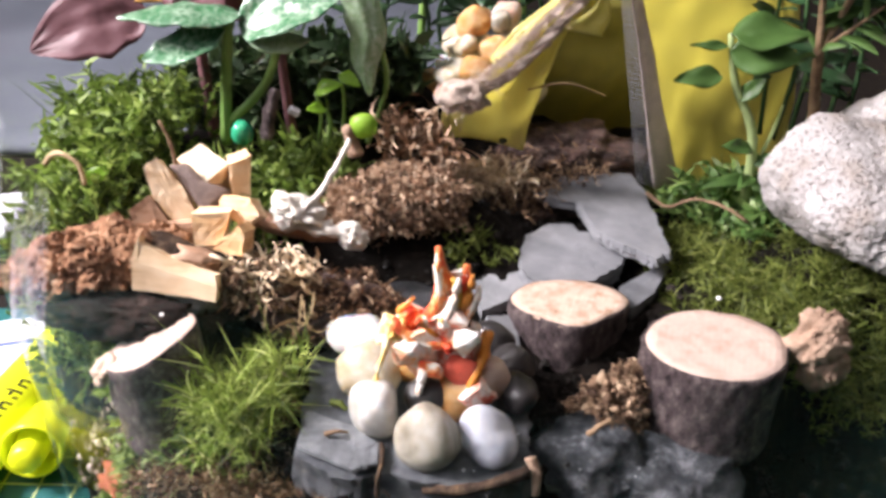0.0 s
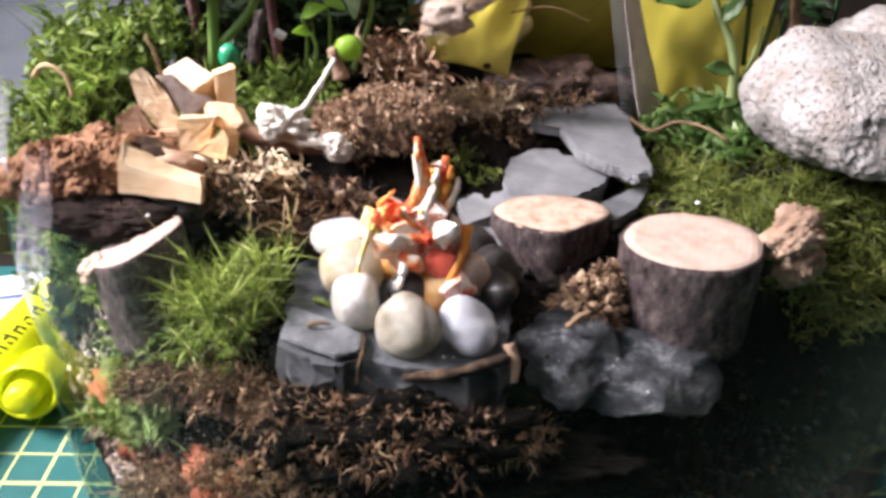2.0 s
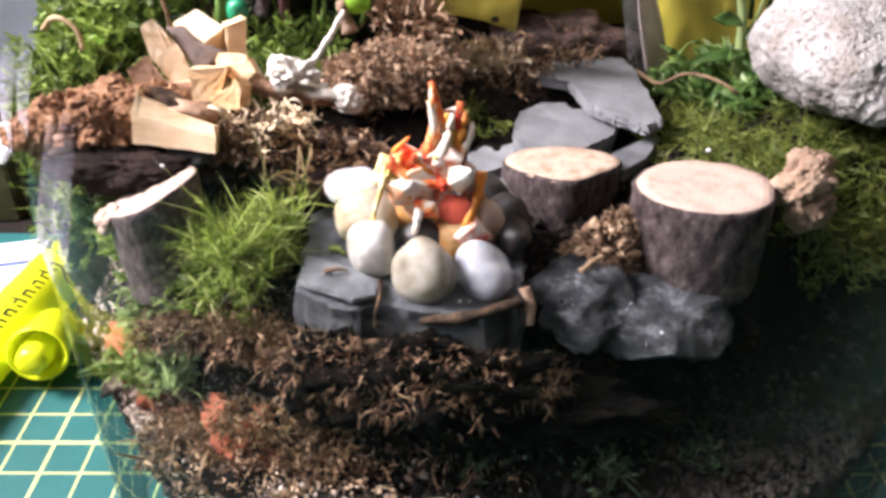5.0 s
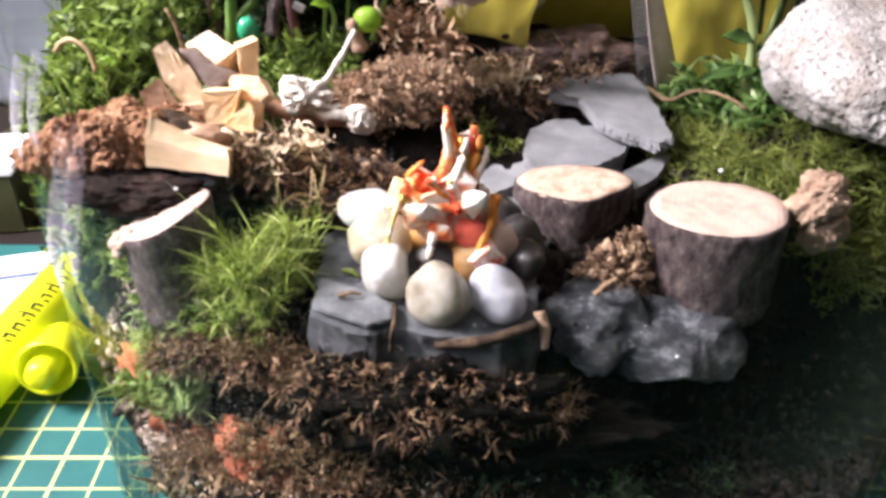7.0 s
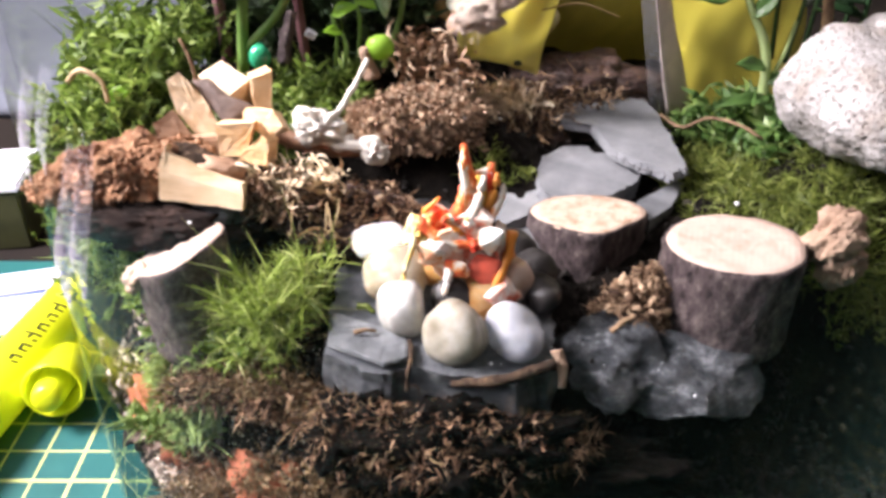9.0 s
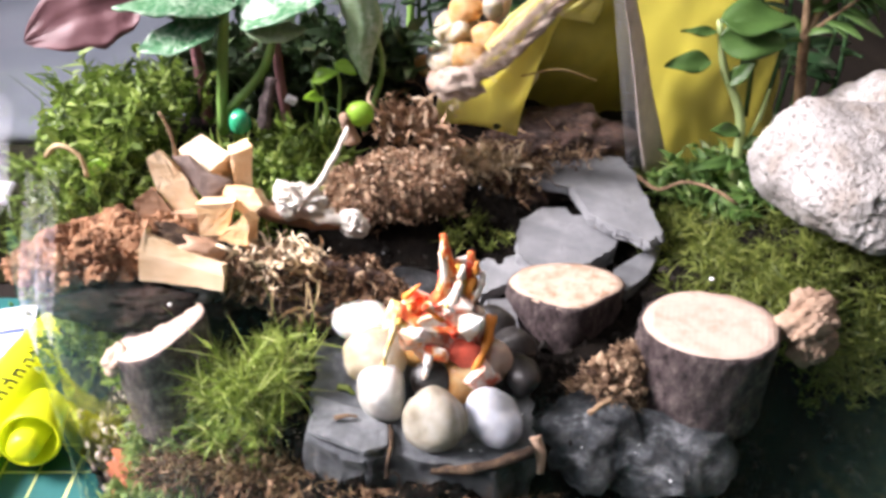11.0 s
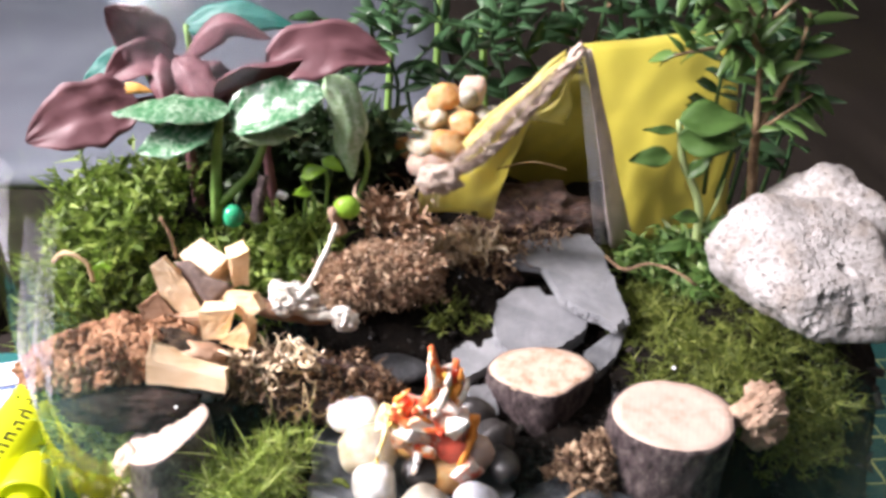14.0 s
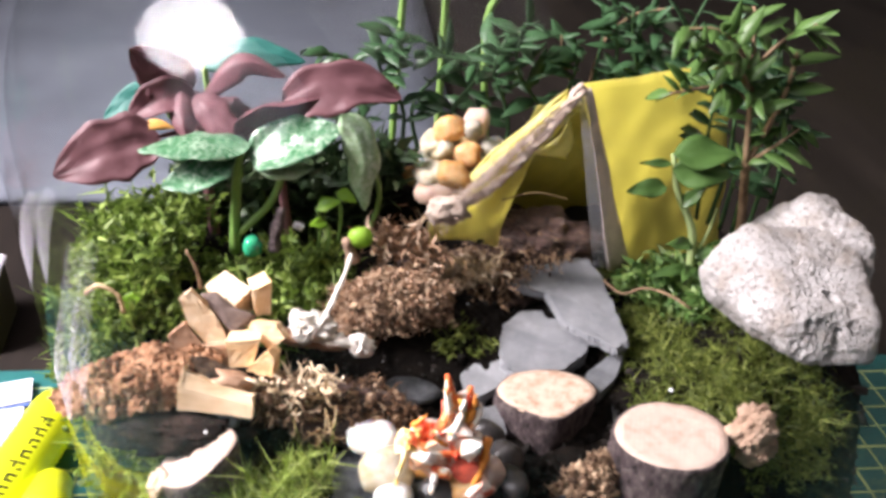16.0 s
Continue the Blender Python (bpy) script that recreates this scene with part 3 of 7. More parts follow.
    bmesh.ops.recalc_face_normals(bm, faces=bm.faces)
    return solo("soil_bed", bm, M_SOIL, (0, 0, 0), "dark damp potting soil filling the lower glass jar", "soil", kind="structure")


def revolve(bm, profile, n=96):
    rows = [[bm.verts.new((r * math.cos(2 * math.pi * k / n), r * math.sin(2 * math.pi * k / n), z)) for k in range(n)] for r, z in profile]
    for A, B in zip(rows, rows[1:]):
        for k in range(n):
            bm.faces.new((A[k], A[(k + 1) % n], B[(k + 1) % n], B[k]))
    return rows


def glass_jar():
    jar = thing("glass_jar", (JAR.x, JAR.y, 0), "large round clear glass jar standing on a green cutting mat", "jar")
    bm = bmesh.new()
    revolve(bm, [(JAR_R - 0.004, 0.0012), (JAR_R - 0.0012, 0.0025), (JAR_R, 0.006), (JAR_R, 0.03), (JAR_R, 0.08)]
            + [(JAR_R - 0.045 + 0.045 * math.cos(t), 0.148 + 0.045 * math.sin(t)) for t in (radians(5 * k) for k in range(15))]
            + [(0.0590, 0.194), (0.0590, 0.212), (0.0602, 0.214), (0.0587, 0.2155), (0.0570, 0.212), (0.0570, 0.192)]
            + [(JAR_R - 0.045 + 0.0428 * math.cos(t), 0.148 + 0.0428 * math.sin(t)) for t in (radians(5 * k) for k in range(14, -1, -1))]
            + [(JAR_R - 0.0022, 0.09), (JAR_R - 0.0024, 0.076)])
    w = part("wall", bm, M_GLASS, jar, "clear glass wall with faint smears")
    w.visible_shadow = False
    bm = bmesh.new()
    rows = revolve(bm, [(JAR_R - 0.004, 0.0011), (0.06, 0.0004), (0.03, 0.0025)])
    bm.faces.new(rows[-1])
    b = part("base", bm, M_BASEGLASS, jar, "thick rounded glass base")
    b.visible_shadow = False
    bm = bmesh.new()
    revolve(bm, [(JAR_R - 0.0052, 0.0014), (JAR_R - 0.0020, 0.0030), (JAR_R - 0.0006, 0.0065), (JAR_R - 0.0006, 0.03), (JAR_R - 0.0006, 0.074)])
    b = part("foot", bm, M_FOOT, jar, "thick greenish glass foot")
    b.visible_shadow = False
    return jar


# ---- table, mat and room ----
def room():
    def slab(name, x0, y0, z0, x1, y1, z1, mat, label, cat):
        bm = bmesh.new()
        box(bm, x0, y0, z0, x1, y1, z1)
        return solo(name, bm, mat, (0, 0, 0), label, cat, kind="structure", smooth=False)
    slab("floor", -1.6, -1.6, -0.80, 1.6, 1.6, -0.75, M_TABLE, "dark floor of the room", "floor")
    slab("ceiling", -1.6, -1.6, 1.7, 1.6, 1.6, 1.75, M_WALL, "plain painted ceiling", "ceiling")
    slab("wall_north", -1.6, 1.6, -0.8, 1.6, 1.65, 1.75, M_WALL, "plain painted wall", "wall")
    slab("wall_south", -1.6, -1.65, -0.8, 1.6, -1.6, 1.75, M_WALL, "plain painted wall", "wall")
    y0, y1, z0, z1 = -0.86, 0.16, 0.60, 1.60
    bm = bmesh.new()
    for b in ((-1.65, -0.8, y0, 1.75), (y1, -0.8, 1.65, 1.75), (y0, -0.8, y1, z0), (y0, z1, y1, 1.75)):
        box(bm, -1.65, b[0], b[1], -1.6, b[2], b[3])
    solo("wall_west", bm, M_WALL, (0, 0, 0), "painted wall with an opening added for the fill light", "wall", kind="structure", smooth=False)
    # Opening and frame are added for the fill light; no window is known here.
    w = thing("fill_opening_1", (-1.625, (y0 + y1) / 2, z0), "added unseen window opening for the side fill light", "window", kind="structure")
    bm = bmesh.new()
    h = (y1 - y0) / 2
    for b in ((-h, 0, -h + 0.04, z1 - z0), (h - 0.04, 0, h, z1 - z0), (-h + 0.04, 0, h - 0.04, 0.04), (-h + 0.04, z1 - z0 - 0.04, h - 0.04, z1 - z0)):
        box(bm, -0.02, b[0], b[1], 0.02, b[2], b[3])
    part("fill_opening_frame", bm, M_PAPER, w, smooth=False)
    slab("wall_east", 1.6, -1.65, -0.8, 1.65, 1.65, 1.75, M_WALL, "plain painted wall", "wall")


# Rim added round the overhead fill light, out of view.
def overhead_fill_rim():
    t = thing("overhead_fill_lamp", (-0.45, -0.10, 1.7), "added unseen round lamp rim for the overhead fill light", "lamp")
    bm = bmesh.new()
    revolve(bm, [(0.54, 0.0), (0.58, -0.004), (0.58, -0.036), (0.56, -0.038), (0.56, -0.012)], 48)
    part("rim", bm, M_PAPER, t)


def table():
    t = thing("table", (0, 0.35, -0.75), "dark brown wooden work table", "table")
    bm = bmesh.new()
    box(bm, -0.9, -0.75, 0.715, 0.9, 0.75, 0.747)
    bmesh.ops.bevel(bm, geom=bm.edges[:], offset=0.004, segments=2, affect="EDGES")
    part("tabletop", bm, M_TABLE, t, smooth=False)
    for sx in (-0.82, 0.82):
        for sy in (-0.67, 0.67):
            bm = bmesh.new()
            box(bm, sx - 0.03, sy - 0.03, 0, sx + 0.03, sy + 0.03, 0.715)
            part("leg", bm, M_TABLE, t, smooth=False)


def cutting_mat():
    m = thing("cutting_mat", (0, 0.07, -0.003), "green cutting mat printed with a yellow centimetre grid, on the table", "cutting mat")
    bm = bmesh.new()
    box(bm, -0.24, -0.16, 0, 0.24, 0.16, 0.003)
    bmesh.ops.bevel(bm, geom=[e for e in bm.edges if abs(e.verts[0].co.z - e.verts[1].co.z) > 0.001], offset=0.006, segments=4, affect="EDGES")
    part("sheet", bm, M_MAT, m, smooth=False)
    z0, z1 = 0.0030, 0.00307
    for i in range(-22, 23):
        w = 0.00045 if i % 5 == 0 else 0.0003
        bm = bmesh.new()
        box(bm, i * 0.01 - w, -0.14, z0, i * 0.01 + w, 0.15, z1)
        part("grid_line", bm, M_LINE, m, smooth=False)
    for j in range(-14, 16):
        w = 0.00055 if (j - 6) % 5 == 0 else 0.0003
        bm = bmesh.new()
        box(bm, -0.22, j * 0.01 - w, z0 + 0.00002, 0.22, j * 0.01 + w, z1 + 0.00002)
        part("grid_line", bm, M_LINE, m, smooth=False)


def ring_body(profile, sides=40, axis_z=0.0):
    """A body turned about local X; profile: x, radius."""
    bm = bmesh.new()
    rows = [[bm.verts.new((x, r * math.cos(2 * math.pi * k / sides), axis_z + r * math.sin(2 * math.pi * k / sides))) for k in range(sides)] for x, r in profile]
    for A, B in zip(rows, rows[1:]):
        for k in range(sides):
            bm.faces.new((A[k], A[(k + 1) % sides], B[(k + 1) % sides], B[k])[::-1])
    bm.faces.new(rows[0])
    bm.faces.new(rows[-1][::-1])
    bmesh.ops.recalc_face_normals(bm, faces=bm.faces)
    return bm


def highlighter():
    h = thing("highlighter", (-0.1195, 0.2020, 0.0), "fluorescent yellow highlighter pen lying on the cutting mat", "pen", "yellow highlighters", rot=(0, 0, math.degrees(math.atan2(-0.95, -0.15))))
    z = 0.0088
    part("barrel", ring_body([(0.0, 0.0066), (0.002, 0.0080), (0.006, 0.0086), (0.085, 0.0086), (0.088, 0.0080)], 40, z), M_PEN, h)
    part("cap", ring_body([(0.0881, 0.0086), (0.090, 0.0088), (0.118, 0.0082), (0.120, 0.007)], 40, z), M_PEN, h)
    rng = random.Random(4)
    r = 0.00868
    for k in range(7):
        bm = bmesh.new()
        x = 0.014 + k * 0.0046
        tall = 30 if k in (0, 1, 4) else 20
        for x0, x1, b0, b1 in ((x, x + 0.0009, 0, tall), (x + 0.0009, x + 0.0026, 13, 19), (x + 0.0022, x + 0.0030, 0, 18 if k % 2 else 10)):
            ra, rb = [], []
            for q in range(6):
                a = radians(52 + rng.uniform(-1, 1) + b0 + (b1 - b0) * q / 5)
                ra.append(bm.verts.new((x0 + 0.0006 * q / 5, r * math.cos(a), z + r * math.sin(a))))
                rb.append(bm.verts.new((x1 + 0.0006 * q / 5, r * math.cos(a), z + r * math.sin(a))))
            for q in range(5):
                bm.faces.new((ra[q], rb[q], rb[q + 1], ra[q + 1]))
        part("print_bar", bm, M_INK, h, "dark printed bar")
    # the second pen, leaning on the first one, its end towards the jar's front
    a, b = Vector((-0.1098, 0.1500, 0.0120)), Vector((-0.1128, 0.1690, 0.0075))
    d = (b - a).normalized()
    q = d.to_track_quat("X", "Z").to_matrix().to_4x4()
    m = new("highlighter")
    m.empty_display_size = 0.005
    m.matrix_world = Matrix.Translation(a) @ q
    tagged(m, "yellow highlighter end with a ringed plug, leaning on another pen", "pen", "yellow highlighters")
    part("sleeve", ring_body([(0.0075, 0.0046), (0.0070, 0.0058), (0.0020, 0.0067), (0.0004, 0.0070), (0.0, 0.0076), (0.0006, 0.0081), (0.0080, 0.0070), (0.0185, 0.0056), (0.0195, 0.0044)]), M_PEN, m, "flared ring-shaped sleeve")
    plug = part("plug", ring_body([(-0.0040, 0.0010), (-0.0038, 0.0030), (-0.0030, 0.0038), (-0.0012, 0.0042), (0.0050, 0.0046), (0.0072, 0.0048)]), M_PEN, m, "rounded end plug")
    plug.matrix_local = pose(0, 0.0008, -0.0006)


def papers():
    def sheet(loc, rot, w, d, h, label, name="paper_sheet", bars=0):
        t = thing(name, loc, label, "paper", rot=(0, 0, rot))
        bm = bmesh.new()
        box(bm, 0, 0, 0.0002, w, d, h)
        part("sheet", bm, M_PAPER, t, smooth=False)
        for k in range(bars):
            bm = bmesh.new()
            box(bm, w * 0.55, 0.008 + k * 0.006, h, w * 0.55 + 0.05 + 0.02 * (k % 3), 0.010 + k * 0.006, h + 0.00012)
            part("print_bar", bm, M_BLUE, t, smooth=False)
    sheet((-0.322, 0.146, 0.0001), 13, 0.195, 0.030, 0.0012, "white printed leaflet lying behind the highlighter", bars=3)
    sheet((-0.318, 0.162, 0.0016), 15, 0.19, 0.012, 0.0010, "white folded paper strip behind the pens")
    t = thing("carton", (-0.335, 0.218, -0.003), "dark olive carton with a white lid on the table", "box", rot=(0, 0, 8))
    bm = bmesh.new()
    box(bm, 0, 0, 0, 0.18, 0.030, 0.024)
    bmesh.ops.bevel(bm, geom=bm.edges[:], offset=0.0008, segments=2, affect="EDGES")
    part("body", bm, earthy("olive_card", [(0.3, (0.02, 0.022, 0.008)), (0.5, (0.04, 0.042, 0.015)), (0.7, (0.07, 0.07, 0.03))], 20, 300, 0.7), t, smooth=False)
    bm = bmesh.new()
    box(bm, -0.001, -0.001, 0.0241, 0.181, 0.031, 0.027)
    bmesh.ops.bevel(bm, geom=bm.edges[:], offset=0.0008, segments=2, affect="EDGES")
    part("lid", bm, M_PAPER, t, "white lid", smooth=False)


def grey_cloth():
    bm = bmesh.new()
    n = 24
    V = [[bm.verts.new((-0.62 + 0.66 * i / n, 0.36 + 0.5 * j / n, 0.0035 + 0.002 * wobble((i, j, 0), 0.3, 3))) for j in range(n + 1)] for i in range(n + 1)]
    for i in range(n):
        for j in range(n):
            bm.faces.new((V[i][j], V[i + 1][j], V[i + 1][j + 1], V[i][j + 1]))
    r = bmesh.ops.extrude_face_region(bm, geom=bm.faces[:])
    for v in r["geom"]:
        if isinstance(v, bmesh.types.BMVert):
            v.co.z = -0.0025
    bmesh.ops.recalc_face_normals(bm, faces=bm.faces)
    solo("cloth", bm, M_CLOTH, (0, 0, 0), "light grey cloth spread on the table behind the jar", "cloth")


def desk_lamp():
    """The lamp that lights the jar, on its stand at the side."""
    L = thing("desk_lamp", (-0.58, 0.06, -0.003), "desk lamp with a round shade bent over the jar", "lamp")
    bm = bmesh.new()
    rows = revolve(bm, [(0.07, 0.0), (0.07, 0.012), (0.02, 0.02)], 32)
    bm.faces.new(rows[0][::-1])
    bm.faces.new(rows[-1])
    part("base", bm, M_INK, L)
    head = Vector(KEY) - Vector((-0.58, 0.06, -0.003))
    aim = (Vector((0.0, 0.12, 0.09)) - Vector(KEY)).normalized()
    bm = bmesh.new()
    tube(bm, spline([(0, 0, 0.015), (-0.01, 0, 0.25), (0.02, -0.01, 0.5), head - aim * 0.07], 18), 0.006, 10)
    part("arm", bm, M_INK, L)
    bm = bmesh.new()
    revolve(bm, [(0.012, -0.085), (0.05, -0.07), (0.112, -0.018), (0.112, 0.004), (0.109, 0.004), (0.109, -0.018), (0.048, -0.066)], 32)
    s = part("shade", bm, M_INK, L)
    q = aim.to_track_quat("Z", "Y").to_matrix().to_4x4()
    s.matrix_local = Matrix.Translation(head) @ q


room()
overhead_fill_rim()
table()
cutting_mat()
highlighter()
papers()
grey_cloth()
desk_lamp()
soil_bed()
glass_jar()


# ---- stones ----
def quartz(name, stops, sss=0.7):
    return earthy(name, stops, 210, 900, 0.32, 0.0003, 0.4, spec=0.45, sss=sss, rough_var=0.12)


def cloudy(name, stops, clear):
    """Milky quartz: partly let through, cloudy inside, wet on top."""
    m = earthy(name, stops, 170, 700, 0.16, 0.0004, 0.35, spec=0.5, rough_var=0.08)
    b = m.node_tree.nodes["Principled BSDF"]
    b.inputs["Transmission Weight"].default_value = clear
    b.inputs["IOR"].default_value = 1.3
    b.inputs["Subsurface Weight"].default_value = 0.6
    b.inputs["Subsurface Radius"].default_value = (0.004, 0.0035, 0.003)
    b.inputs["Subsurface Scale"].default_value = 0.6
    return m


M_QUARTZ = {
    "glassy": cloudy("glassy_quartz", [(0.36, (0.46, 0.44, 0.38)), (0.5, (0.60, 0.59, 0.55)), (0.62, (0.84, 0.84, 0.82))], 0.35),
    "honey": cloudy("honey_quartz", [(0.36, (0.52, 0.42, 0.25)), (0.5, (0.68, 0.60, 0.43)), (0.62, (0.84, 0.80, 0.70))], 0.4),
    "orange": cloudy("orange_quartz", [(0.36, (0.6, 0.27, 0.08)), (0.5, (0.75, 0.42, 0.17)), (0.62, (0.85, 0.6, 0.33))], 0.35),
    "snow": quartz("snow_white_quartz", [(0.3, (0.74, 0.74, 0.72)), (0.5, (0.82, 0.82, 0.81)), (0.7, (0.86, 0.86, 0.86))]),
    "cream": cloudy("cream_quartz", [(0.36, (0.33, 0.29, 0.22)), (0.5, (0.47, 0.44, 0.36)), (0.62, (0.60, 0.575, 0.51))], 0.38),
    "blue": cloudy("bluish_quartz", [(0.36, (0.38, 0.40, 0.45)), (0.5, (0.50, 0.53, 0.58)), (0.62, (0.62, 0.645, 0.69))], 0.3),
    "amber": quartz("amber_quartz", [(0.3, (0.316, 0.141, 0.035)), (0.5, (0.464, 0.253, 0.077)), (0.7, (0.527, 0.351, 0.154))]),
    "dark": quartz("dark_pebble", [(0.3, (0.010, 0.009, 0.009)), (0.5, (0.022, 0.020, 0.020)), (0.7, (0.05, 0.046, 0.044))], 0.0),
    "pink": quartz("pinkish_quartz", [(0.3, (0.386, 0.232, 0.176)), (0.5, (0.506, 0.365, 0.294)), (0.7, (0.562, 0.478, 0.422))]),
}


def flatten(bm, rng, n, low, high, press=0.8):
    """Worn flats on a lump."""
    for _ in range(n):
        d = Vector((rng.gauss(0, 1), rng.gauss(0, 1), rng.gauss(0, 1))).normalized()
        lim = max(v.co.dot(d) for v in bm.verts) * rng.uniform(low, high)
        for v in bm.verts:
            k = v.co.dot(d) - lim
            if k > 0:
                v.co -= d * k * press


def pebble(x, y, z, rx, ry, rz, tone, seed, label, group, turn=(0, 0, 0)):
    bm = bmesh.new()
    lump(bm, (0, 0, 0), (rx * 0.97, ry * 0.97, rz * 0.97), seed, 0.30, 0.85, 4, 0.02)
    flatten(bm, random.Random(seed), 4, 0.84, 0.96, 0.7)
    return solo("pebble", bm, M_QUARTZ[tone], (x, y, z), label, "pebble", group, turn)


def slate_piece(corners, z, thick, seed, label, tilt=(0, 0), mat=None, group="slate pieces", name="slate"):
    """A flat broken slate with a ragged, layered edge; corners in plan, tilt in degrees about x and y."""
    rng = random.Random(seed)
    cx, cy = (sum(c[i] for c in corners) / len(corners) for i in (0, 1))
    corners = [(cx + (x - cx) * 1.04, cy + (y - cy) * 1.04) for x, y in corners]
    pts = []
    for i, a in enumerate(corners):
        b = corners[(i + 1) % len(corners)]
        for k in range(7):
            u = k / 7
            p = Vector((a[0] + (b[0] - a[0]) * u - cx, a[1] + (b[1] - a[1]) * u - cy))
            p *= 1 + 0.035 * wobble((p.x, p.y, 0), 260, seed) + rng.uniform(-0.018, 0.018) - 0.05 * (1 - abs(2 * u - 1)) * (0 if k % 3 else 0.5)
            pts.append(p)
    area = sum(pts[i].x * pts[(i + 1) % len(pts)].y - pts[(i + 1) % len(pts)].x * pts[i].y for i in range(len(pts)))
    if area < 0:
        pts.reverse()
    bm = bmesh.new()
    layers = 5
    rings = []
    for l in range(layers + 1):
        h = -thick * l / layers
        step = 1 - 0.012 * rng.random() + (0.02 if l in (2, 3) else 0)
        rings.append([bm.verts.new((p.x * (step + 0.02 * rng.uniform(-1, 1)), p.y * (step + 0.02 * rng.uniform(-1, 1)), h)) for p in pts])
    inner = [[bm.verts.new((p.x * s, p.y * s, 0.00015 * (1 - s) + 0.00022 * wobble((p.x * s, p.y * s, 0), 190, seed + 3))) for p in pts] for s in (0.93, 0.7, 0.42, 0.18)]
    n = len(pts)
    seq = [r for r in reversed(inner)] + rings
    for A, B in zip(seq, seq[1:]):
        for k in range(n):
            bm.faces.new((A[k], B[k], B[(k + 1) % n], A[(k + 1) % n]))
    bm.faces.new(inner[-1])
    bm.faces.new(rings[-1][::-1])
    bmesh.ops.recalc_face_normals(bm, faces=bm.faces)
    ob = solo(name, bm, mat or M_SLATE, (cx, cy, z), label, "slate", group, (tilt[0], tilt[1], 0), smooth=False)
    return ob


def rough_rock(loc, size, flats, seed, label, rot=(0, 0, 0), mat=None):
    """A broken rock: a rough body cut by flats (normal, share of its reach), with chipped steps."""
    bm = bmesh.new()
    lump(bm, (0, 0, 0), size, seed, 0.35, 1.2, 5, 0.05)
    for d, share in flats:
        d = Vector(d).normalized()
        lim = max(v.co.dot(d) for v in bm.verts) * share
        for v in bm.verts:
            k = v.co.dot(d) - lim
            if k > 0:
                v.co -= d * k
    for v in bm.verts:
        n = v.co.normalized()
        step = math.floor(6 * wobble(v.co, 170, seed)) / 6
        v.co += n * (0.0011 * step + 0.0005 * wobble(v.co, 520, seed + 2) + 0.0002 * wobble(v.co, 1300, seed + 3))
    return solo("slate", bm, mat or M_SLATE_DARK, loc, label, "slate", "slate pieces", rot)


def stones():
    slate_piece([(-0.0241, 0.0800), (-0.0240, 0.0926), (-0.0240, 0.1040), (-0.0195, 0.1090), (-0.005, 0.1075), (0.0075, 0.1010), (0.0100, 0.0929), (0.0088, 0.0835), (0.0090, 0.0778), (0.0025, 0.0745), (-0.0122, 0.0772), (-0.0160, 0.0757)], 0.0860, 0.0105, 1,
                "dark wet slate slab under the toy campfire", (2, 1), M_SLATE_WET)
    slate_piece([(0.0170, 0.1500), (0.0225, 0.1570), (0.0331, 0.1608), (0.0390, 0.1599), (0.0405, 0.1525), (0.0399, 0.1370), (0.0398, 0.1272), (0.0366, 0.1242), (0.0339, 0.1273), (0.0316, 0.1286), (0.0290, 0.1318), (0.0270, 0.1345), (0.0262, 0.1400), (0.0250, 0.1462), (0.0208, 0.1474)], 0.0931, 0.0022, 2,
                "grey slate flake with a notched edge, lying on another flake", (0, 0))
    slate_piece([(0.0126, 0.1323), (0.0141, 0.1377), (0.0193, 0.1428), (0.0238, 0.1428), (0.0248, 0.1396), (0.0284, 0.1400), (0.0331, 0.1336), (0.0309, 0.1279), (0.0253, 0.1224), (0.0142, 0.1198), (0.0118, 0.1256)], 0.0894, 0.0036, 3,
                "flat grey slate flake behind a stump", (0, 0))
    slate_piece([(0.0300, 0.1215), (0.0398, 0.1300), (0.0411, 0.1292), (0.0360, 0.1199), (0.0311, 0.1149), (0.0290, 0.1160)], 0.0882, 0.0026, 4, "narrow grey slate flake beside the stump", (0, 0))
    slate_piece([(0.0028, 0.1240), (0.0071, 0.1283), (0.0123, 0.1286), (0.0139, 0.1235), (0.0090, 0.1190), (0.0040, 0.1160)], 0.0866, 0.0032, 5, "small grey slate flake by the campfire", (2, -2), M_SLATE)
    slate_piece([(-0.0238, 0.0802), (-0.0160, 0.0760), (-0.0128, 0.0776), (-0.0125, 0.0815), (-0.0165, 0.0850), (-0.0236, 0.0880)], 0.0870, 0.0007, 12, "thin slate layer splitting from the slab's corner", (-5, 3), M_SLATE_WET)
    slate_piece([(0.0045, 0.1065), (0.0045, 0.1115), (0.0095, 0.1135), (0.0105, 0.107)], 0.0868, 0.003, 6, "small slate chip leaning on a stump", (14, 20), M_SLATE)
    slate_piece([(-0.0145, 0.1295), (-0.0135, 0.1335), (-0.0065, 0.1335), (-0.006, 0.1295)], 0.0868, 0.005, 7, "dark slate chip standing on edge", (-50, 12), M_SLATE_WET)
    rough_rock((0.0195, 0.0850, 0.0790), (0.0088, 0.0080, 0.0080), [((-0.1, -0.35, 1.0), 0.62), ((0.35, -0.75, 0.6), 0.75), ((-0.6, -0.7, 0.35), 0.8), ((1, 0, 0.2), 0.8)], 8, "rough wet slate rock with pale smears before the stumps")
    rough_rock((0.0325, 0.0850, 0.0765), (0.0115, 0.0075, 0.0072), [((0.1, -0.45, 1.0), 0.6), ((0.5, -0.8, 0.5), 0.7), ((-0.3, -0.9, 0.4), 0.8)], 9, "wet slate under the thick stump, darkened in place of shade")
    slate_piece([(0.0335, 0.108), (0.0345, 0.1165), (0.0395, 0.118), (0.042, 0.109)], 0.0852, 0.004, 10, "dark slate chip between stump and moss", (5, 10), M_SLATE_WET)
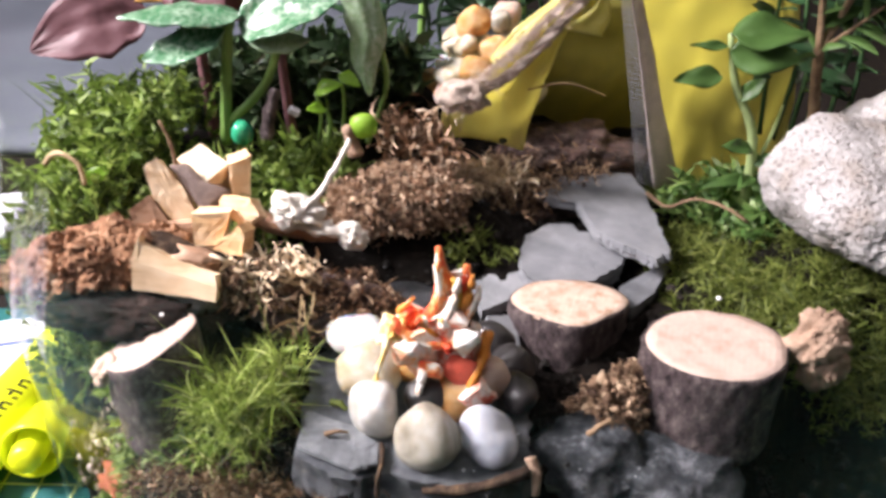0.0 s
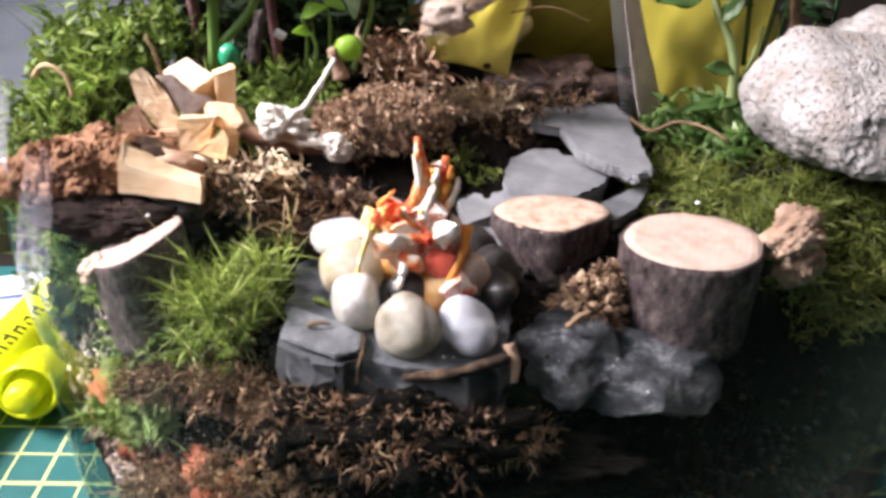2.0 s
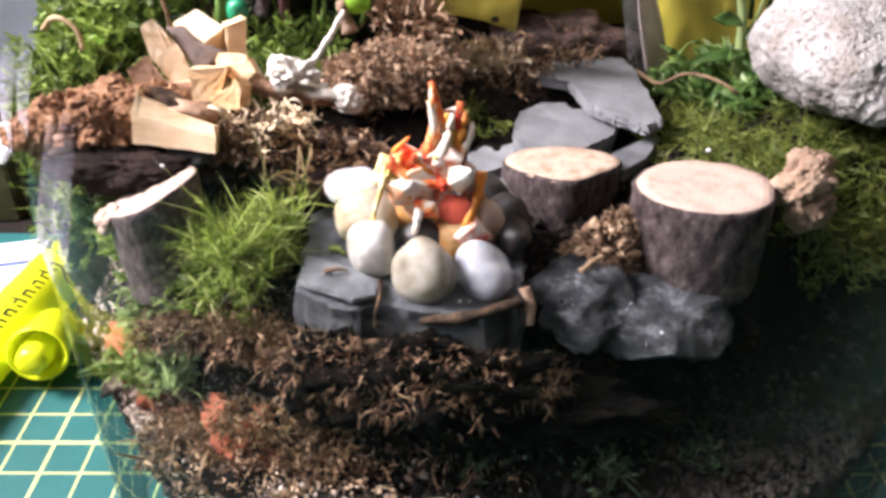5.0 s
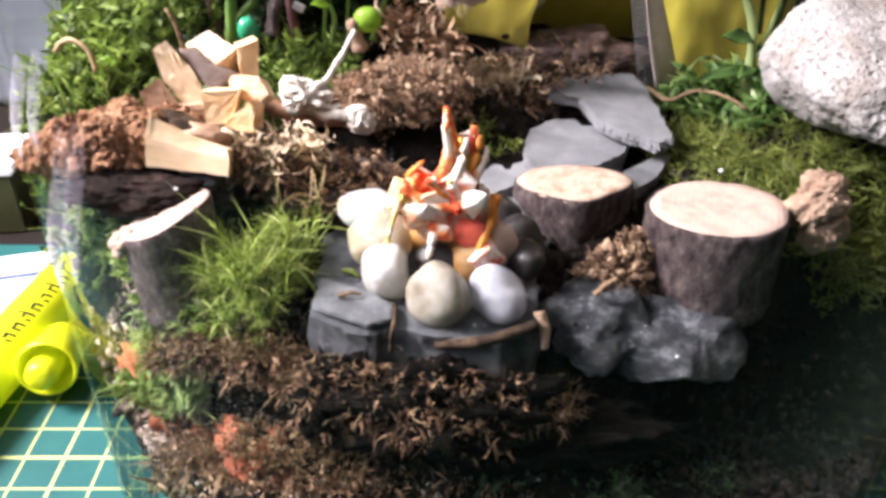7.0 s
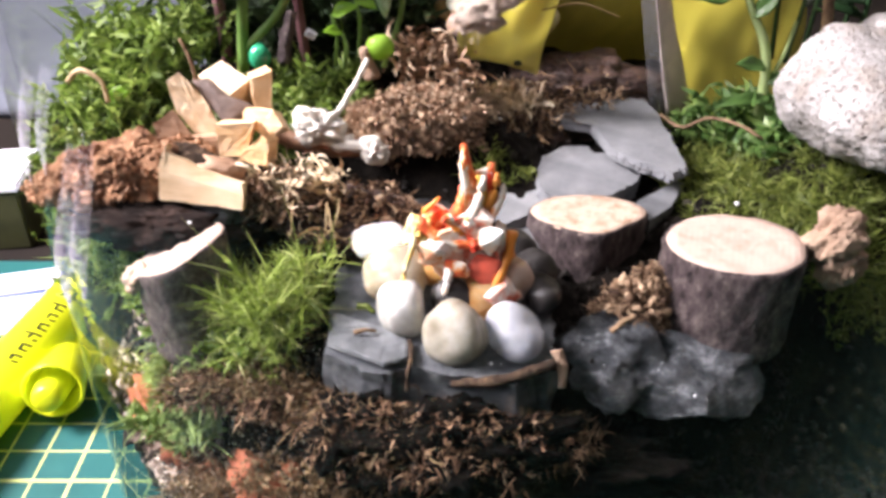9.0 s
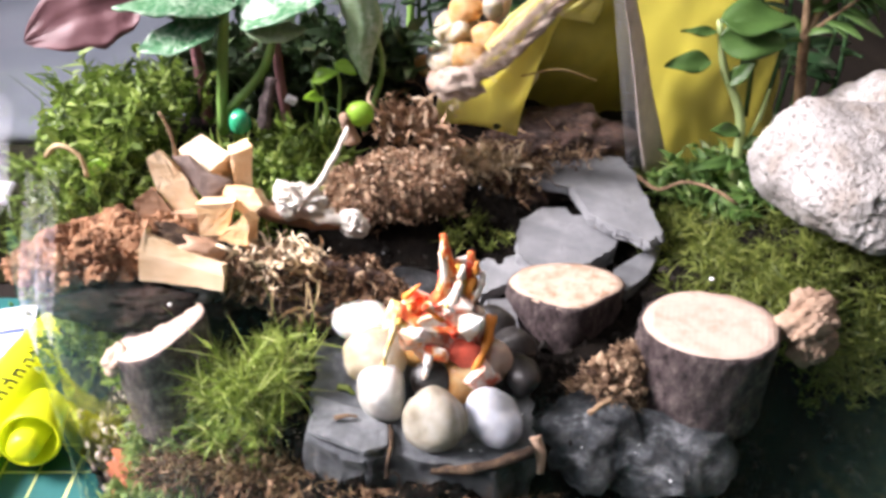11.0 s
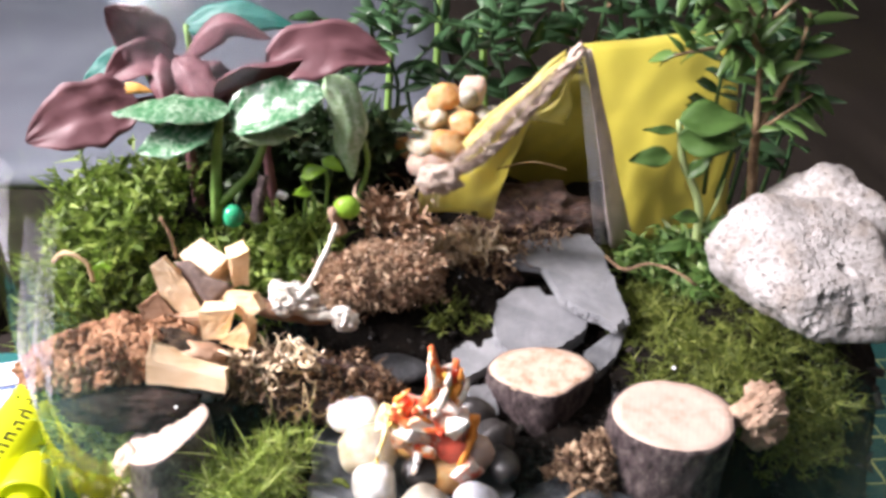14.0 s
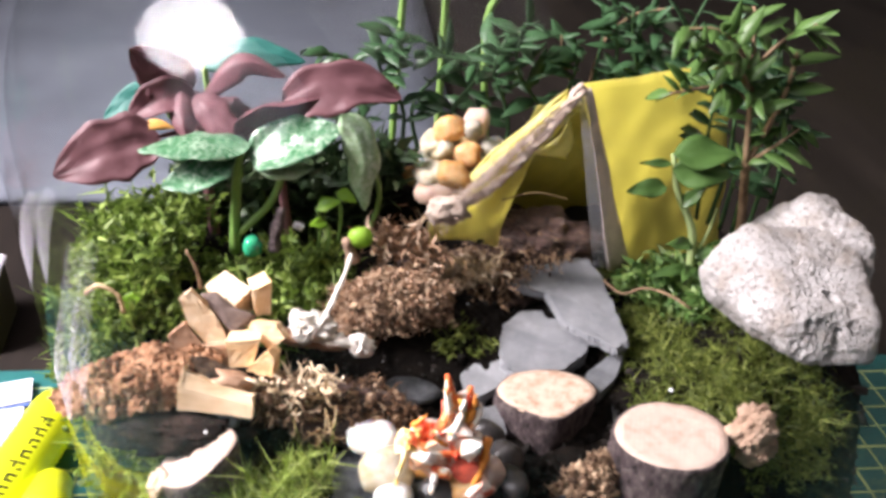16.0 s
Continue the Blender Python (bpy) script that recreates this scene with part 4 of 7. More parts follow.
    bm = bmesh.new()
    lump(bm, (0, 0, 0), (0.0062, 0.0035, 0.0024), 61, 0.2, 1.2, 3, 0.03)
    solo("pebble", bm, M_SLATE_WET, (-0.0085, 0.1185, 0.0868), "smooth dark grey pebble behind the campfire", "pebble", "", (0, 4, -6))
    G = "pebbles round the campfire"
    for row in (
        (-0.0056, 0.0805, 0.0892, 0.0050, 0.0042, 0.0050, "cream", 1, "round cream quartz pebble on wet slate"),
        (0.0031, 0.0815, 0.0886, 0.0047, 0.0042, 0.0039, "blue", 2, "bluish white quartz pebble on wet slate"),
        (-0.0135, 0.0855, 0.0893, 0.0038, 0.0038, 0.0050, "glassy", 3, "cloudy clear quartz pebble on wet slate"),
        (-0.0150, 0.0930, 0.0908, 0.0052, 0.0044, 0.0048, "honey", 4, "cloudy yellowish quartz pebble by the fire"),
        (-0.0172, 0.0992, 0.0930, 0.0048, 0.0036, 0.0036, "snow", 5, "bright white pebble beside the campfire"),
        (-0.0058, 0.0885, 0.0900, 0.0034, 0.0030, 0.0032, "dark", 6, "dark glossy pebble under the campfire"),
        (-0.0010, 0.0890, 0.0896, 0.0038, 0.0034, 0.0038, "orange", 7, "amber quartz pebble under the campfire"),
        (0.0030, 0.0910, 0.0912, 0.0040, 0.0036, 0.0042, "pink", 8, "pinkish quartz pebble tinted red by the fire paint"),
        (0.0078, 0.0962, 0.0900, 0.0036, 0.0036, 0.0034, "dark", 9, "dark grey pebble beside the campfire"),
        (0.0082, 0.0905, 0.0892, 0.0035, 0.0036, 0.0032, "dark", 10, "dark grey pebble beside the campfire"),
        (0.0040, 0.1010, 0.0902, 0.0042, 0.0036, 0.0036, "dark", 11, "dark grey pebble behind the campfire"),
        (-0.0060, 0.1010, 0.0905, 0.0045, 0.0036, 0.0040, "glassy", 12, "cloudy quartz pebble behind the campfire"),
        (-0.0075, 0.0945, 0.0915, 0.0042, 0.0036, 0.0038, "amber", 13, "amber quartz pebble under the campfire"),
    ):
        pebble(*row, G)
    rng = random.Random(3)
    tones = ["honey", "glassy", "orange", "cream", "honey", "pink", "honey", "orange", "glassy", "cream", "snow"]
    k = 0
    for lev, (count, rad) in enumerate(((11, 0.0115), (9, 0.0098), (7, 0.0072), (3, 0.0040))):
        for i in range(count):
            a = 2 * math.pi * (i + rng.uniform(-0.35, 0.35)) / count + lev
            x, y = min(0.0165, 0.0078 + rad * math.cos(a) * rng.uniform(0.8, 1.2)), 0.178 + rad * math.sin(a) * 0.75
            r = rng.choice((0.0028, 0.0034, 0.0042, 0.0050, 0.0056))
            bm = bmesh.new()
            lump(bm, (0, 0, 0), (r * rng.uniform(0.9, 1.3), r * 0.9, r * rng.uniform(0.6, 0.95)), 30 + k, 0.4, 1.0, 3, 0.03)
            flatten(bm, rng, 5, 0.62, 0.9)
            turn = Matrix.Rotation(rng.uniform(-0.7, 0.7), 4, 'Y')
            bmesh.ops.transform(bm, matrix=turn, verts=bm.verts)
            t = tones[k * 7 % 11]
            word = {"snow": "bright white", "cream": "cream", "orange": "orange", "glassy": "cloudy clear", "honey": "honey-coloured", "pink": "pinkish"}[t]
            solo("pebble", bm, M_QUARTZ[t], (x, y, 0.1065 + lev * 0.0050 + rng.uniform(-0.0008, 0.0008)), word + " quartz pebble in a heap beside the yellow tent", "pebble", "pebble heap beside the tent", (0, 0, rng.uniform(0, 180)))
            k += 1


def pumice_rocks():
    def rock(loc, planes, seed, label, rot, holes):
        """A blunt block bounded by planes (normal, distance), with pits and a few deep holes."""
        rng = random.Random(seed)
        bm = bmesh.new()
        vs = bmesh.ops.create_icosphere(bm, subdivisions=7, radius=1.0)["verts"]
        faces = [(Vector(n).normalized(), d) for n, d in planes]
        pits = []
        for _ in range(300):
            d = Vector((rng.gauss(0, 1), rng.gauss(-0.5, 1), rng.gauss(0.2, 1))).normalized()
            pits.append((d, rng.choice((0.018, 0.02, 0.025, 0.03, 0.04, 0.05, 0.07, 0.09)), rng.uniform(0.25, 0.9)))
        pits += [(Vector(h).normalized(), s, dep) for h, s, dep in holes]
        pv, ps, pd = np.array([tuple(p[0]) for p in pits]), np.array([p[1] for p in pits]), np.array([p[2] for p in pits])
        for v in vs:
            d = v.co.normalized()
            acc = 0.0
            for n, h in faces:
                c = d.dot(n)
                if c > 0:
                    acc += (c / h) ** 9
            r = acc ** (-1 / 9)
            q = Vector(d) + 0.035 * Vector((wobble(d, 9, 1), wobble(d, 9, 2), wobble(d, 9, 3)))
            dist = np.linalg.norm(pv - np.array(q), axis=1)
            cut = float(np.max(np.where(dist < ps, (1 - (dist / ps) ** 3) * ps * pd * 0.75, 0.0)))
            r *= 1 + 0.09 * wobble(d, 1.7, seed) + 0.035 * wobble(d, 5, seed + 1) + 0.018 * wobble(d, 14, seed + 2) + 0.006 * wobble(d, 32, seed + 3) - cut
            v.co = d * r
        return solo("pumice_rock", bm, M_PUMICE, loc, label, "rock", "pumice rocks", rot)
    rock((0.0725, 0.1225, 0.1088), [((-0.1, -1, 0.25), 0.0118), ((0.05, -0.35, 1), 0.0066), ((-0.75, -0.35, 0.62), 0.0100), ((-0.72, -0.3, -0.62), 0.0126), ((0, -0.2, -1), 0.0118), ((1, -0.2, 0.1), 0.0150), ((0, 1, 0.1), 0.0125), ((-1, 0, 0), 0.0165)],
         5, "pale pitted pumice rock lying on green moss", (0, 0, 0), [((0.34, -0.85, 0.45), 0.15, 2.6), ((0.28, -0.85, 0.56), 0.10, 2.4), ((0.30, -1.0, -0.12), 0.08, 1.8), ((0.28, -1.0, -0.26), 0.08, 1.0), ((0.45, -0.9, 0.02), 0.08, 1.0)])
    rock((0.0850, 0.1380, 0.1060), [((-0.3, -1, 0.2), 0.0115), ((-0.62, -0.1, 0.78), 0.0128), ((0.1, 0, 1), 0.0150), ((-1, -0.2, 0.15), 0.0145), ((0, 0, -1), 0.0130), ((0.5, 0, 1), 0.0145), ((1, 0, 0), 0.0065), ((0, 1, 0), 0.0100)],
         12, "pale grey pumice rock behind the larger one", (0, 0, 0), [((-0.2, -1, 0.5), 0.12, 1.0)])


# ---- wood ----
def stump(name, loc, ax, ay, h, slope, seed, label, flare=0.0, cut=None, lean=(0, 0), outline=None):
    t = thing(name, loc, label, "tree stump", "cut stumps round the campfire")
    rng = random.Random(seed)
    n = 64

    def rad(a, k):
        base = 1.0
        if outline:
            u = (a / (2 * math.pi) * len(outline)) % len(outline)
            i, f = int(u), u - int(u)
            f = f * f * (3 - 2 * f)
            base = outline[i] * (1 - f) + outline[(i + 1) % len(outline)] * f
        return base + 0.035 * wobble((math.cos(a), math.sin(a), k), 1.3, seed) + 0.02 * wobble((math.cos(a) * 4, math.sin(a) * 4, k * 1.5), 1.0, seed + 2)

    def ring(bm, u, s):
        row = []
        for k in range(n):
            a = 2 * math.pi * k / n
            r = rad(a, u * 1.2) * s * (1 + flare * (1 - u))
            x, y = ax * math.cos(a) * r, ay * math.sin(a) * r
            top = h + slope[0] * x + slope[1] * y
            row.append(bm.verts.new((x - lean[0] * (1 - u), y - lean[1] * (1 - u), top * u)))
        return row
    bm = bmesh.new()
    rows = [ring(bm, 0.0, 0.97)]
    for i in range(1, 15):
        u = i / 14
        row = ring(bm, u * 0.985, 1.0)
        for v in row:
            w = 1 + 0.035 * wobble(v.co, 620, seed) + 0.035 * wobble((v.co.x, v.co.y, v.co.z * 0.3), 1300, seed + 1)
            v.co.x *= w
            v.co.y *= w
        rows.append(row)
    rows.append(ring(bm, 0.997, 0.965))
    for A, B in zip(rows, rows[1:]):
        for k in range(n):
            bm.faces.new((A[k], A[(k + 1) % n], B[(k + 1) % n], B[k]))
    bm.faces.new(rows[0][::-1])
    part("bark", bm, M_BARK, t, "rough dark brown bark")
    bm = bmesh.new()
    rr = []
    for s in (0.985, 0.955, 0.8, 0.6, 0.4, 0.2):
        row = ring(bm, 1.0, s)
        for v in row:
            v.co.z += (-0.0006 if s > 0.97 else 0.00015 * wobble(v.co, 700, seed))
        rr.append(row)
    for A, B in zip(rr, rr[1:]):
        for k in range(n):
            bm.faces.new((A[k], A[(k + 1) % n], B[(k + 1) % n], B[k]))
    bm.faces.new(rr[-1])
    part("cut_face", bm, cut or M_CUT, t, "pale sawn wood with growth rings")
    return t


def stumps():
    stump("tree_stump", (0.0388, 0.0948, 0.0785), 0.0110, 0.0090, 0.0176, (0.02, 0.0), 1, "thick bark-covered stump with a pale sawn top", 0.05)
    stump("tree_stump", (0.0192, 0.1135, 0.0765), 0.0104, 0.0084, 0.0140, (0.02, -0.10), 2, "bark-covered stump with a slanting browned top beside slate", 0.0, M_CUT_DARK,
          outline=[1.02, 1.0, 0.98, 1.0, 1.02, 0.93, 1.06, 0.86])
    t = stump("tree_stump", (-0.0482, 0.0955, 0.0765), 0.0071, 0.0070, 0.0178, (0.42, -0.04), 3, "obliquely cut stump with dark bark standing in moss", -0.07, M_CUT, (-0.001, 0.001),
              outline=[1.0, 0.95, 0.9, 0.95, 1.0, 1.16, 1.14, 0.92])
    bm = bmesh.new()
    lump(bm, (-0.0062, -0.0034, 0.0142), (0.0024, 0.0030, 0.0019), 83, 0.4, 1.6, 4, 0.15)
    part("torn_lip", bm, M_CUT_DARK, t, "torn brown wood at the low end of the cut")


def chip(loc, outline, depth, rot, seed, label, taper=0.9, mat=None, bark=None):
    """A split piece of firewood: a front outline in millimetres (x, z) run back by its depth, tapering; bark: a thin skin over the front."""
    rng = random.Random(seed)
    t = thing("wood_chip", loc, label, "firewood", "split firewood pile", rot)
    pts = []
    for i, (x, z) in enumerate(outline):
        x1, z1 = outline[(i + 1) % len(outline)]
        pts.append((x, z))
        for q in (0.25, 0.5, 0.75):
            pts.append((x + (x1 - x) * q + rng.uniform(-0.12, 0.12), z + (z1 - z) * q + rng.uniform(-0.12, 0.12)))
    cx, cz = sum(p[0] for p in pts) / len(pts), sum(p[1] for p in pts) / len(pts)
    bm = bmesh.new()
    rows = []
    for i in range(7):
        u = i / 6
        k = 1 + (taper - 1) * u
        rows.append([bm.verts.new(((cx + (x - cx) * k + 0.10 * rng.uniform(-1, 1)) * 0.001, depth * u + 0.00018 * rng.uniform(-1, 1), (cz + (z - cz) * k + 0.10 * rng.uniform(-1, 1)) * 0.001)) for x, z in pts])
    n = len(pts)
    for A, B in zip(rows, rows[1:]):
        for k in range(n):
            bm.faces.new((A[k], B[k], B[(k + 1) % n], A[(k + 1) % n]))
    # a splintered face: rings towards the middle, lightly stepped
    ring = rows[0]
    for s in (0.72, 0.42, 0.15):
        inner = [bm.verts.new(((cx + (x - cx) * s) * 0.001, 0.00005 * rng.uniform(-1, 1) + 0.00008 * wobble((x * s * 0.3, z * s * 1.2, seed), 1.0, seed), (cz + (z - cz) * s) * 0.001)) for x, z in pts]
        for k in range(n):
            bm.faces.new((ring[k], ring[(k + 1) % n], inner[(k + 1) % n], inner[k]))
        ring = inner
    bm.faces.new(ring)
    bm.faces.new(rows[-1][::-1])
    bmesh.ops.recalc_face_normals(bm, faces=bm.faces)
    part("split_wood", bm, mat or M_SPLIT, t, smooth=False)
    if bark:
        bm = bmesh.new()
        rings = []
        for s, y in ((1.0, 0.0004), (1.03, -0.0003), (0.8, -0.0007), (0.5, -0.0009), (0.2, -0.0010)):
            rings.append([bm.verts.new(((cx + (x - cx) * s) * 0.001, y + 0.00012 * wobble((x, z, seed), 1.1, seed), (cz + (z - cz) * s) * 0.001)) for x, z in pts])
        for A, B in zip(rings, rings[1:]):
            for k in range(n):
                bm.faces.new((A[k], A[(k + 1) % n], B[(k + 1) % n], B[k]))
        bm.faces.new(rings[-1])
        bmesh.ops.recalc_face_normals(bm, faces=bm.faces)
        part("bark", bm, bark, t, "smooth grey-brown bark skin")
    return t


def firewood():
    pale, orange = "pale split firewood chip on a small pile", "orange-brown split firewood chip on a small pile"
    chip((-0.0450, 0.1230, 0.1125), [(-4.0, -2.1), (-1.5, 2.1), (4.6, -0.5), (2.7, -5.1)], 0.0080, (-62, 6, -12), 1, pale, 0.95, M_SPLIT_PALE)
    chip((-0.0378, 0.1205, 0.1105), [(-2.4, 1.6), (1.2, 2.9), (1.0, -4.2), (-1.9, -4.1)], 0.0060, (-10, 4, 18), 2, pale, 0.95)
    chip((-0.0490, 0.1150, 0.1085), [(-3.9, 5.0), (-1.8, 6.4), (2.2, 1.2), (4.0, -3.7), (0.2, -4.0), (-2.8, -0.3)], 0.0052, (-22, 0, 10), 3, pale, 0.9, M_SPLIT_PALE)
    chip((-0.0440, 0.1170, 0.1092), [(-5.7, 3.7), (-2.9, 4.0), (0.2, 1.2), (4.8, -0.6), (0.9, -4.7), (-3.3, 0.1)], 0.0040, (-40, 0, 0), 4, "firewood chip showing its grey bark side", 0.9, None, M_SPLIT_BARK)
    chip((-0.0370, 0.1105, 0.1070), [(-3.2, 3.7), (1.7, 3.7), (3.4, 0.9), (0.7, -1.2), (-3.5, 1.4)], 0.0046, (-30, 0, -10), 5, orange)
    chip((-0.0415, 0.1075, 0.1045), [(-2.5, 4.5), (3.8, 4.9), (2.2, -0.5), (-2.0, -0.9)], 0.0050, (-12, 0, 0), 6, orange, 0.9)
    chip((-0.0525, 0.1120, 0.1050), [(-2.7, 2.4), (0.7, 4.6), (4.1, -0.8), (5.4, -2.4), (-1.4, -1.8)], 0.0050, (-25, 0, 12), 7, "dull reddish-brown firewood chip low in the pile", 0.9, M_SPLIT_DULL)
    chip((-0.0385, 0.1050, 0.1020), [(-2.2, 1.9), (1.9, 6.6), (3.2, 5.5), (3.1, 1.6)], 0.0042, (-15, 0, -15), 8, orange)
    chip((-0.0450, 0.1120, 0.1030), [(-5.0, -3.0), (4.6, -3.0), (3.8, 2.4), (-4.4, 2.0)], 0.0055, (0, 0, -6), 9, "dark firewood chip deep in the pile", 0.9, M_SPLIT_DULL)
    # the larger split log in front: a pale board with dark bark and a crumbling core behind it
    t = thing("split_log", (-0.0460, 0.1010, 0.1020), "split log, pale in front, with dark bark behind", "firewood", "split firewood pile", (-14, 0, -8))
    bm = bmesh.new()
    rows = []
    for i in range(17):
        u = i / 16
        x = -0.0064 + 0.0136 * u
        top = 0.0060 - 0.0052 * u ** 0.65 + 0.00025 * wobble((u * 9, 0, 0), 1, 3)
        low = -0.0030 - 0.0006 * u + 0.0002 * wobble((u * 12, 3, 0), 1, 4)
        x0 = x + (0.0016 if i == 0 else 0.0004 * (1 - u))
        y = 0.0005 * math.sin(u * 3)
        rows.append([bm.verts.new((x, y, low)), bm.verts.new((x + 0.0004, y - 0.0003, low * 0.4 + top * 0.6)), bm.verts.new((x0, y, top)), bm.verts.new((x0 + 0.0003, y + 0.0016, top - 0.0002)), bm.verts.new((x, y + 0.0022, low))])
    for A, B in zip(rows, rows[1:]):
        for k in range(5):
            bm.faces.new((A[k], A[(k + 1) % 5], B[(k + 1) % 5], B[k]))
    bm.faces.new(rows[0][::-1])
    bm.faces.new(rows[-1])
    bmesh.ops.recalc_face_normals(bm, faces=bm.faces)
    part("split_wood", bm, M_SPLIT_PALE, t, "pale split wood", smooth=False)
    bm = bmesh.new()
    lump(bm, (-0.0006, 0.0040, 0.0014), (0.0062, 0.0026, 0.0050), 33, 0.25, 1.6, 5, 0.16)
    for v in bm.verts:
        v.co.y = max(v.co.y, 0.0014)
        v.co.z = min(v.co.z, 0.0054 - 0.34 * (v.co.x + 0.004) + 0.0007 * wobble(v.co, 420, 6))
    part("bark", bm, M_DARKBARK, t, "dark fissured bark")
    bm = bmesh.new()
    lump(bm, (0, 0, 0), (0.0042, 0.0020, 0.0018), 27, 0.3, 1.5, 4, 0.12)
    core = part("core", bm, M_SPLIT_DULL, t, "brown rotten core")
    core.matrix_local = pose(0.0024, 0.0030, 0.0022, 0, 12, 0)
    # damp bark that carries the pile
    bm = bmesh.new()
    lump(bm, (0, 0, 0), (0.0130, 0.0060, 0.0036), 21, 0.4, 1.8, 5, 0.22)
    solo("bark_piece", bm, M_WETBARK, (-0.0535, 0.1020, 0.0945), "damp dark bark piece under the firewood", "bark", "", (0, 6, 4))
    bm = bmesh.new()
    lump(bm, (0, 0, 0), (0.0046, 0.0026, 0.0022), 23, 0.3, 1.4, 4, 0.05)
    solo("slate", bm, M_SLATE_WET, (-0.0448, 0.1030, 0.0952), "wet bluish slate chip under the log", "slate")


# ---- toy campfire ----
def campfire():
    red = plain("red_paint", (0.74, 0.13, 0.08), 0.4, 0.35, 500, 0.5, 0, 0.1)
    orange = plain("orange_paint", (0.88, 0.30, 0.05), 0.4, 0.25, 500, 0.5, 0, 0.1)
    yellow = plain("yellow_orange_paint", (0.92, 0.50, 0.08), 0.4, 0.2, 500, 0.5, 0, 0.1)
    chalk = earthy("blotched_chalk", [(0.36, (0.75, 0.16, 0.07)), (0.44, (0.84, 0.5, 0.3)), (0.5, (0.86, 0.72, 0.6)), (0.56, (0.88, 0.86, 0.83))], 170, 1100, 0.5, 0.0003, 0.5)
    streak = earthy("streaked_flame", [(0.38, (0.70, 0.05, 0.03)), (0.46, (0.84, 0.14, 0.05)), (0.51, (0.90, 0.36, 0.10)), (0.55, (0.9, 0.82, 0.72))], 330, 1400, 0.4, 0.0004, 0.6, (1, 1, 0.45))
    honeyed = earthy("yellow_streaked_flame", [(0.38, (0.82, 0.3, 0.05)), (0.46, (0.9, 0.56, 0.12)), (0.54, (0.9, 0.78, 0.42)), (0.62, (0.9, 0.86, 0.76))], 520, 1200, 0.4, 0.0004, 0.6, (1, 1, 0.5))
    c = thing("toy_campfire", (-0.0046, 0.0925, 0.0905), "toy campfire of red, orange and yellow painted pieces on pebbles", "toy campfire")

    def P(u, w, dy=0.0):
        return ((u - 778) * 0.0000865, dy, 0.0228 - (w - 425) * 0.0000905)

    def strand(name, pts, radii, mat, label):
        bm = bmesh.new()
        sp = spline(pts, 14)
        rs = [radii[0] + (radii[1] - radii[0]) * (i / 13) + 0.0001 * math.sin(i * 1.9) for i in range(14)]
        tube(bm, sp, rs, 9)
        for v in bm.verts:
            v.co += Vector((wobble(v.co, 900, 1), wobble(v.co, 900, 2), wobble(v.co, 900, 3))) * 0.00012
        part(name, bm, mat, c, label)
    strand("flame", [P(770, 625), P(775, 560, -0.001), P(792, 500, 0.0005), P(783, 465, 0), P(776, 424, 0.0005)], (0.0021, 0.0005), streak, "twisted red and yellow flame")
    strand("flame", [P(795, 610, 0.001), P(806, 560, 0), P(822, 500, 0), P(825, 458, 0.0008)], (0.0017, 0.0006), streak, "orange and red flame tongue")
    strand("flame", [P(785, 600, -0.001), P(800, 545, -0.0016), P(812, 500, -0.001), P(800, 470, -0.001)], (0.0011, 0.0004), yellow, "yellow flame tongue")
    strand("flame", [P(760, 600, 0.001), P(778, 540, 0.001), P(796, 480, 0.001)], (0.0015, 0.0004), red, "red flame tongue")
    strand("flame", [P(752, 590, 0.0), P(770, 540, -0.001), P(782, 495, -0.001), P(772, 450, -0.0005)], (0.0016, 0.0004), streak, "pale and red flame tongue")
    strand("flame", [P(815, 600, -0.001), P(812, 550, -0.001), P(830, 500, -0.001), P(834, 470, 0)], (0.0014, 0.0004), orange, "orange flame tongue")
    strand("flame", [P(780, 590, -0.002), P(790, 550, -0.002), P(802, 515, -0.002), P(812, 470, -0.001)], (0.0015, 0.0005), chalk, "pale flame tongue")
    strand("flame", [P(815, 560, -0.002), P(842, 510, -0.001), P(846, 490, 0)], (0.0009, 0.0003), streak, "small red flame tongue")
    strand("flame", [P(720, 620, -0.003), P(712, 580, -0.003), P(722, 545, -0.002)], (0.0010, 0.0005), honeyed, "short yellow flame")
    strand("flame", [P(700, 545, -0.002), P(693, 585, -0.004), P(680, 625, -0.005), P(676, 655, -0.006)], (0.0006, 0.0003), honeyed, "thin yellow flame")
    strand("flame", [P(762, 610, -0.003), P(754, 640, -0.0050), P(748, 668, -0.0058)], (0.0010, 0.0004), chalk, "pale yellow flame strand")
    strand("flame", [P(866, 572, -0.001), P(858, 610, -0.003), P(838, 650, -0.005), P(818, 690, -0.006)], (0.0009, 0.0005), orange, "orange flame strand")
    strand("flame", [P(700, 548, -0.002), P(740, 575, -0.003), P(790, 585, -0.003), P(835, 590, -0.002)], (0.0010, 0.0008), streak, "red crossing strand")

    def chunk(u, w, dy, size, rot, mat, label, seed):
        """A broken angular bit with blunt edges."""
        rng = random.Random(seed)
        bm = bmesh.new()
        for k in range(13):
            d = Vector((rng.uniform(-1, 1), rng.uniform(-1, 1), rng.uniform(-1, 1)))
            d /= max(abs(d.x), abs(d.y), abs(d.z))
            bm.verts.new((d.x * size[0] * 0.5, d.y * size[1] * 0.5, d.z * size[2] * 0.5))
        hull = bmesh.ops.convex_hull(bm, input=bm.verts)
        bmesh.ops.delete(bm, geom=[g for g in hull["geom_interior"] if isinstance(g, bmesh.types.BMVert)], context="VERTS")
        bmesh.ops.bevel(bm, geom=bm.edges[:], offset=size[1] * 0.06, segments=1, affect="EDGES", clamp_overlap=True)
        ob = part("chip", bm, mat, c, label, smooth=False)
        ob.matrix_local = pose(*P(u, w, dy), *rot)
